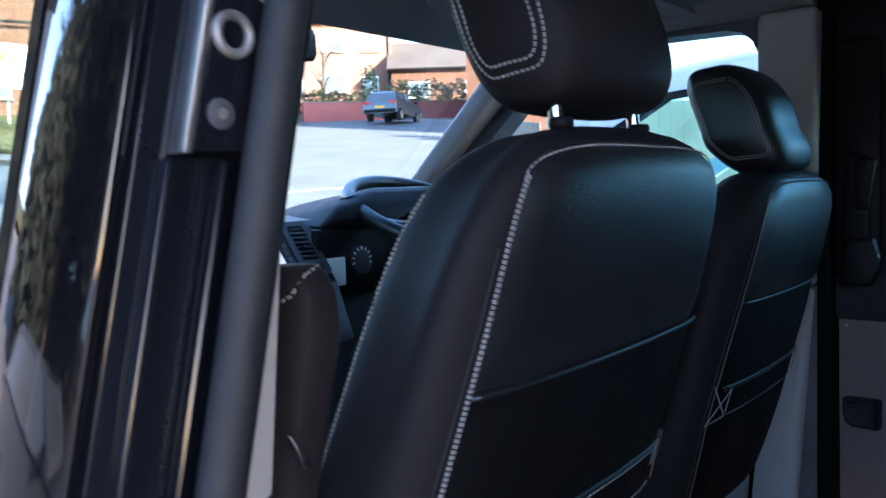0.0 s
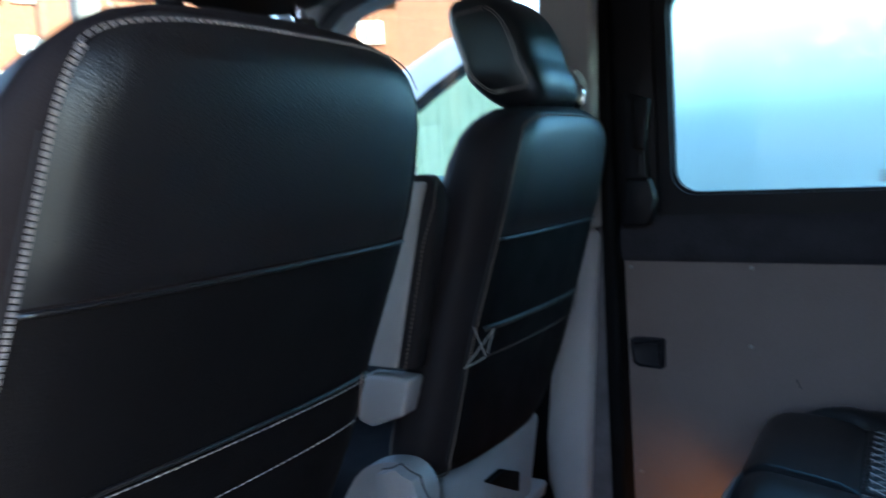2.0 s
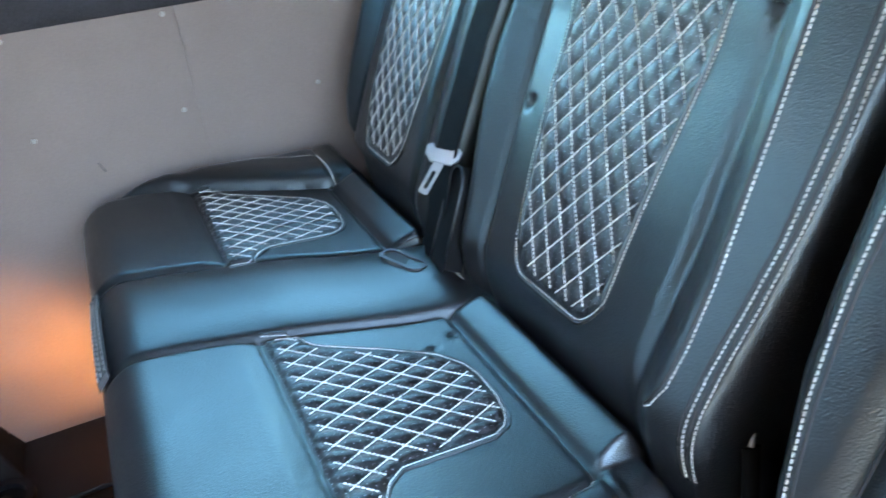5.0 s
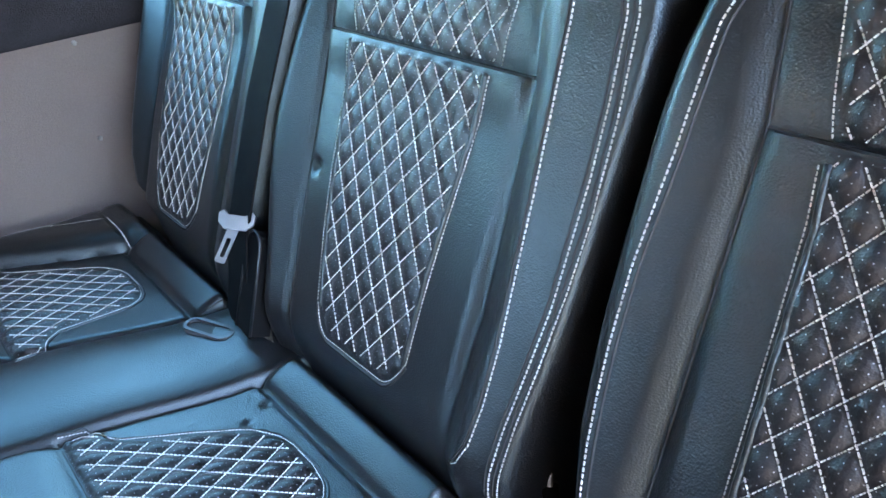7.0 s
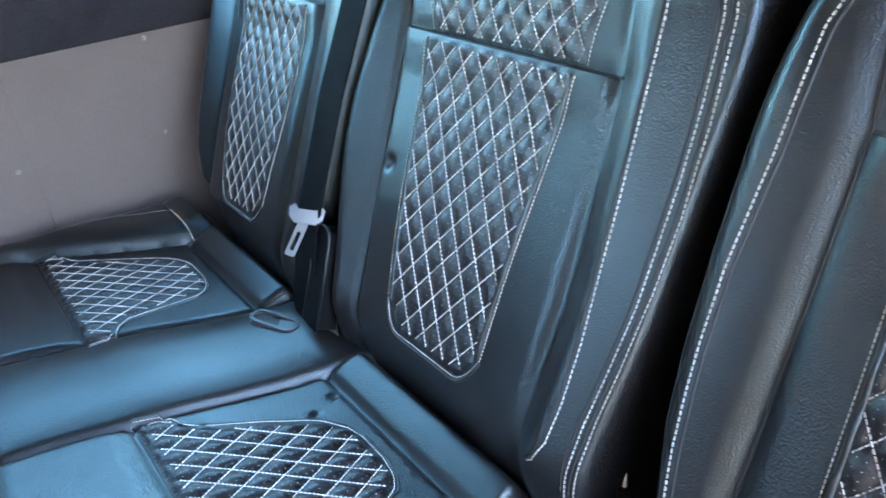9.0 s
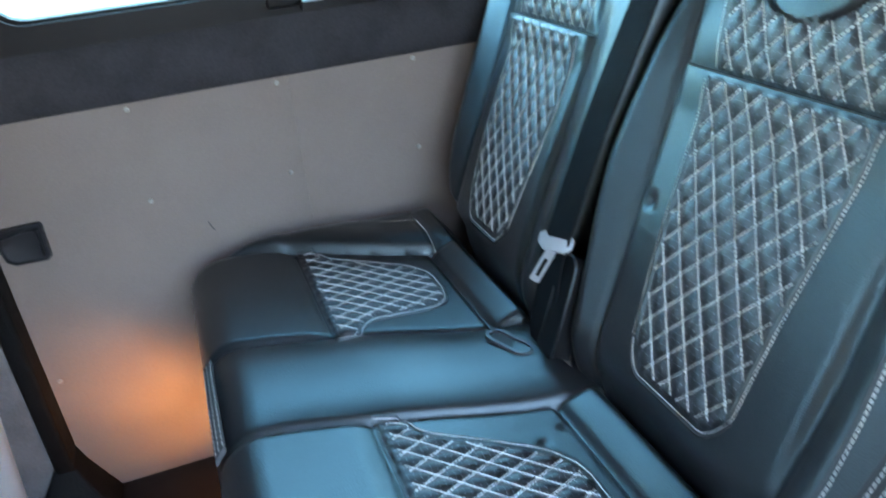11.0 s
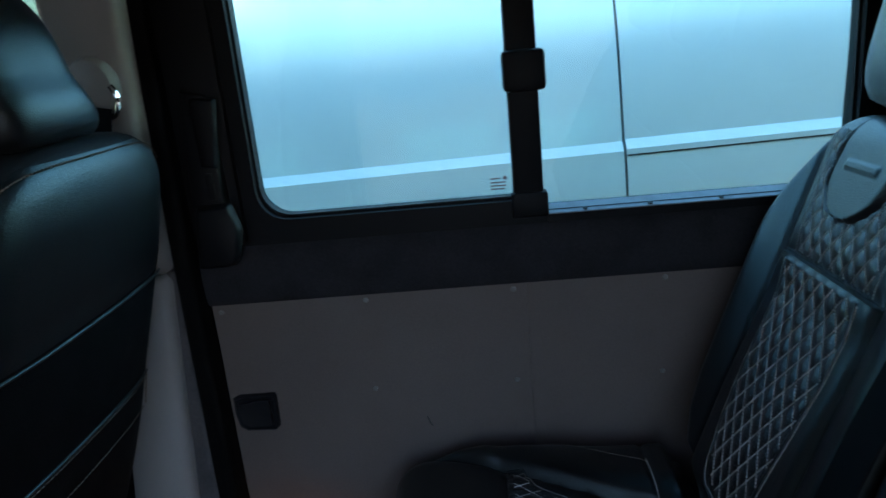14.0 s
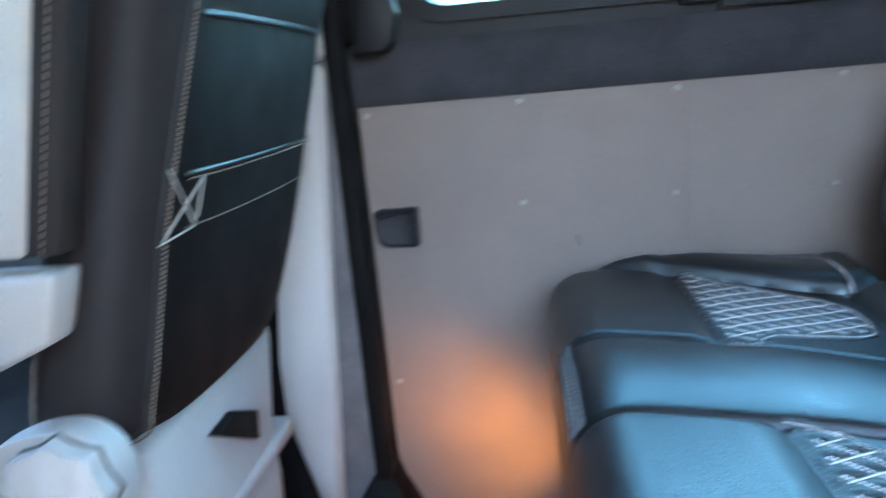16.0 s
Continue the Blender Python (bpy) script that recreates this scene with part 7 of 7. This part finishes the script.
def car(m, mat, label, length=4.3, width=1.78, high=1.47):
    """A hatchback along local y, nose to +y, wheels on z=0."""
    c = thing("parked_car", label, "car", "parked cars", at=m.translation)
    L, W = length / 2, width / 2
    prof = [(-L, 0.35), (-L, 0.80), (-L + 0.06, 0.98), (-L + 0.5, 1.02), (L - 1.25, 0.98), (L - 0.35, 0.82), (L, 0.62), (L, 0.35)]
    part("body", moved(loft([[(s * W * k, y * (1 - 0.03 * (1 - k)), z) for y, z in prof] for s, k in ((-1, 0.92), (-1, 1.0), (1, 1.0), (1, 0.92))]), m), mat, c, smooth=35)
    part("roof", moved(loft([[(s * W * k, y, z) for y, z in ((-L + 0.50, high - 0.08), (-L + 0.62, high - 0.01), (-L + 1.2, high), (L - 2.05, high - 0.02), (L - 1.9, high - 0.07))] for s, k in ((-1, 0.74), (1, 0.74))]), m), mat, c, smooth=35)
    part("glasshouse", moved(hull([(s * W * k, y, z) for s in (-1, 1) for y, z, k in ((-L + 0.14, 0.99, 0.88), (-L + 0.52, high - 0.06, 0.73), (L - 1.95, high - 0.06, 0.73), (L - 1.15, 0.97, 0.88))]), m), "light_window", c, "dark car glazing", smooth=20)
    for s in (-1, 1):
        for y0, z0, y1, z1 in ((-L + 0.16, 1.0, -L + 0.54, high - 0.05), (-0.15, 1.0, -0.25, high - 0.03), (L - 1.2, 0.98, L - 1.95, high - 0.05)):
            part("pillar", moved(tube([(s * W * 0.885, y0, z0), (s * W * 0.74, y1, z1)], 0.035, 6), m), mat, c)
        part("mirror", moved(hull([(s * (W + x), y, z) for x in (0.0, 0.17) for y, z in ((L - 1.42, 0.98), (L - 1.30, 0.99), (L - 1.42, 1.12), (L - 1.32, 1.10))], 0.025, seg=3), m), "black_plastic", c)
        for y in (-L + 0.78, L - 0.85):
            w = part("wheel", moved(disc((s * (W - 0.09), y, 0.31), (1, 0, 0), 0.31, 0.2, 28, 0.02), m), "tyre", c)
            part("rim", moved(disc((s * (W + 0.008), y, 0.31), (1, 0, 0), 0.2, 0.02, 20, 0.004), m), "steel", w)
        part("tail_lamp", moved(box(s * W * 0.62, s * W * 0.93, -L - 0.01, -L + 0.03, 0.78, 0.95, 0.01), m), "red", c)
        part("headlamp", moved(box(s * W * 0.6, s * W * 0.93, L - 0.12, L - 0.02, 0.66, 0.78, 0.02), m), "paper", c)
    part("number_plate", moved(box(-0.26, 0.26, -L - 0.014, -L - 0.004, 0.60, 0.71), m), "yellow", c)
    part("bumper", moved(box(-W * 0.95, W * 0.95, -L - 0.02, -L + 0.1, 0.36, 0.55, 0.03), m), "black_plastic", c)
    return c


car(place(None, 32.6, 34.5, -58, bank_lift(34)), "white_paint", "white hatchback parked on the bank top")
car(place(None, 46.6, 41.0, 66), "grey_car", "grey hatchback parked by the red wall")
car(place(None, -30.0, 4.8, 205), "grey_car", "dark grey hatchback parked beside the van")


# ---- planting ----
def bush(name, label, spots, mat, seed, n, size):
    rnd = random.Random(seed)
    V, F = [], []
    for (c, r, hh) in spots:
        for _ in range(n):
            u = Vector((rnd.gauss(0, 1), rnd.gauss(0, 1), rnd.gauss(0, 1))).normalized()
            k = rnd.uniform(0.55, 1.0) * (0.85 + 0.25 * noise.noise(u * 2.2 + c * 0.3))
            p = c + Vector((u.x * r * k, u.y * r * k, hh * 0.5 + u.z * hh * 0.5 * k))
            a = Vector((rnd.gauss(0, 1), rnd.gauss(0, 1), rnd.gauss(0, 1))).normalized()
            b = a.orthogonal().normalized()
            s, k0 = size * rnd.uniform(0.6, 1.3), len(V)
            V += [p - a * s, p + b * s * 0.55, p + a * s, p - b * s * 0.55]
            F.append((k0, k0 + 1, k0 + 2, k0 + 3))
    b = thing(name, label, "bush" if name != "tree" else "tree", "garden bushes", at=spots[0][0])
    raw("leaves", V, F, mat, b, smooth=0)
    part("stem", tube([spots[0][0] + Vector((0, 0, -0.2)), spots[0][0] + Vector((0, 0, spots[0][2] * 0.5))], 0.06, 8), "bark", b)
    return b


bush("hedge", "clipped dark green garden hedge behind the red wall", [(along(h, 46.5), 1.1, 2.0) for h in (38.6, 39.8)], "dark_leaf", 1, 700, 0.12)
bush("hedge", "yellow green garden bush behind the red wall", [(along(h, 46.5), 1.0, 1.9) for h in (41.2, 42.6, 44.0)], "leaf", 2, 700, 0.12)
bush("hedge", "bright golden conifer by the house", [(along(44.9, 52), 0.8, 3.6)], "leaf", 4, 700, 0.12)
bush("hedge", "green bush by the low house", [(along(h, 52.5), 1.6, 2.6) for h in (47.2, 49.5, 51.6)], "leaf", 5, 700, 0.16)
bush("hedge", "small green plants on a garden wall", [(along(h, 28.0) + Vector((0, 0, 1.1)), 0.5, 0.7) for h in (53.2, 54.4)], "leaf", 6, 300, 0.08)


def tree(p, high, r, mat, seed, leaves, size, label):
    rnd = random.Random(seed)
    t = thing("tree", label, "tree", "trees beside the street", at=p)
    part("trunk", loft([[p + Vector((0.05 * z + q * math.cos(a), q * math.sin(a), z)) for a in (2 * math.pi * k / 10 for k in range(10))] for z, q in ((-0.2, 0.24), (0.4, 0.17), (high * 0.45, 0.12), (high * 0.85, 0.04))]), "bark", t)
    V, F = [], []
    for i in range(16):
        a, z0 = rnd.uniform(0, 6.28), rnd.uniform(0.25, 0.8) * high
        q = p + Vector((0.05 * z0, 0, z0))
        e = q + Vector((math.cos(a) * r * rnd.uniform(0.5, 0.95), math.sin(a) * r * rnd.uniform(0.5, 0.95), rnd.uniform(0.1, 0.3) * high))
        part("limb", tube([q, q.lerp(e, 0.5) + Vector((0, 0, 0.15)), e], 0.035, 6), "bark", t)
        for _ in range(leaves):
            c = q.lerp(e, rnd.uniform(0.25, 1.1)) + Vector((rnd.gauss(0, 0.45), rnd.gauss(0, 0.45), rnd.gauss(0, 0.4)))
            u = Vector((rnd.gauss(0, 1), rnd.gauss(0, 1), rnd.gauss(0, 1))).normalized()
            b = u.orthogonal().normalized()
            s, k0 = size * rnd.uniform(0.6, 1.3), len(V)
            V += [c - u * s, c + b * s * 0.5, c + u * s, c - b * s * 0.5]
            F.append((k0, k0 + 1, k0 + 2, k0 + 3))
    raw("crown", V, F, mat, t, smooth=0)
    return t


for i, (x, y) in enumerate(((-9.5, 9), (-7.5, 13), (-6, 18), (-11.5, 5), (-9, 22))):
    tree(Vector((x, y, ground_z(x, y))), 7.5 + 0.6 * i, 2.6, "dark_leaf", 10 + i, 260, 0.11, "dark leafy street tree")
for i, (x, y) in enumerate(((-9.5, -7.6), (-5.2, 8.6), (-6.6, 10.0), (-4.9, 11.6), (-7.6, 6.6), (-5.8, 4.6), (-6.0, 13.5))):
    tree(Vector((x, y, 0)), 8.0 + 0.5 * (i % 2), 2.6, "dark_leaf", 70 + i, 200, 0.22, "dark leafy street tree")
for i in range(5):
    x, y = -8.2 + 1.3 * i, 6.5 + 2.4 * i
    bush("hedge", "tall dark hedge along the pavement", [(Vector((x, y, ground_z(x, y))), 1.5, 2.4)], "dark_leaf", 30 + i, 900, 0.11)
tree(along(41.5, 49), 4.8, 1.4, "bark", 50, 12, 0.04, "bare winter garden tree")

# tall dark belt of trees on the nearside, mirrored in the gloss of the door pillar
for i, (x, y, hh) in enumerate(((-4.2, 9.8, 6.5), (-5.6, 11.6, 7.5), (-7.2, 12.5, 7.0), (-8.4, 10.6, 7.5), (-9.2, 8.2, 6.8), (-3.6, 12.6, 7.0), (-2.6, 10.8, 5.0), (-3.2, 8.6, 4.6))):
    bush("hedge", "tall dark evergreen screen beside the street", [(Vector((x, y, ground_z(x, y))), 1.7, hh)], "dark_leaf", 90 + i, 1500, 0.24)


def far_woods():
    """Low wooded skyline across the street, which the neighbouring van's paint mirrors."""
    rnd, V, F = random.Random(8), [], []
    for k in range(2600):
        y = rnd.uniform(-55, 55)
        top = 8.2 + 1.3 * noise.noise(Vector((y * 0.09, 3.1, 0))) + 0.6 * noise.noise(Vector((y * 0.4, 7.7, 0)))
        c = Vector((-52 + rnd.uniform(-2, 2), y, top * rnd.random() ** 0.55))
        a = Vector((rnd.gauss(0, 0.4), rnd.gauss(0, 1), rnd.gauss(0, 1))).normalized()
        b = a.orthogonal().normalized()
        r, k0 = rnd.uniform(0.5, 1.1), len(V)
        V += [c - a * r, c + b * r, c + a * r, c - b * r]
        F.append((k0, k0 + 1, k0 + 2, k0 + 3))
    return tagged(raw("woodland", V, F, "dark_leaf", None, "dark low belt of trees across the street", smooth=0), category="trees", kind="stuff")


far_woods()
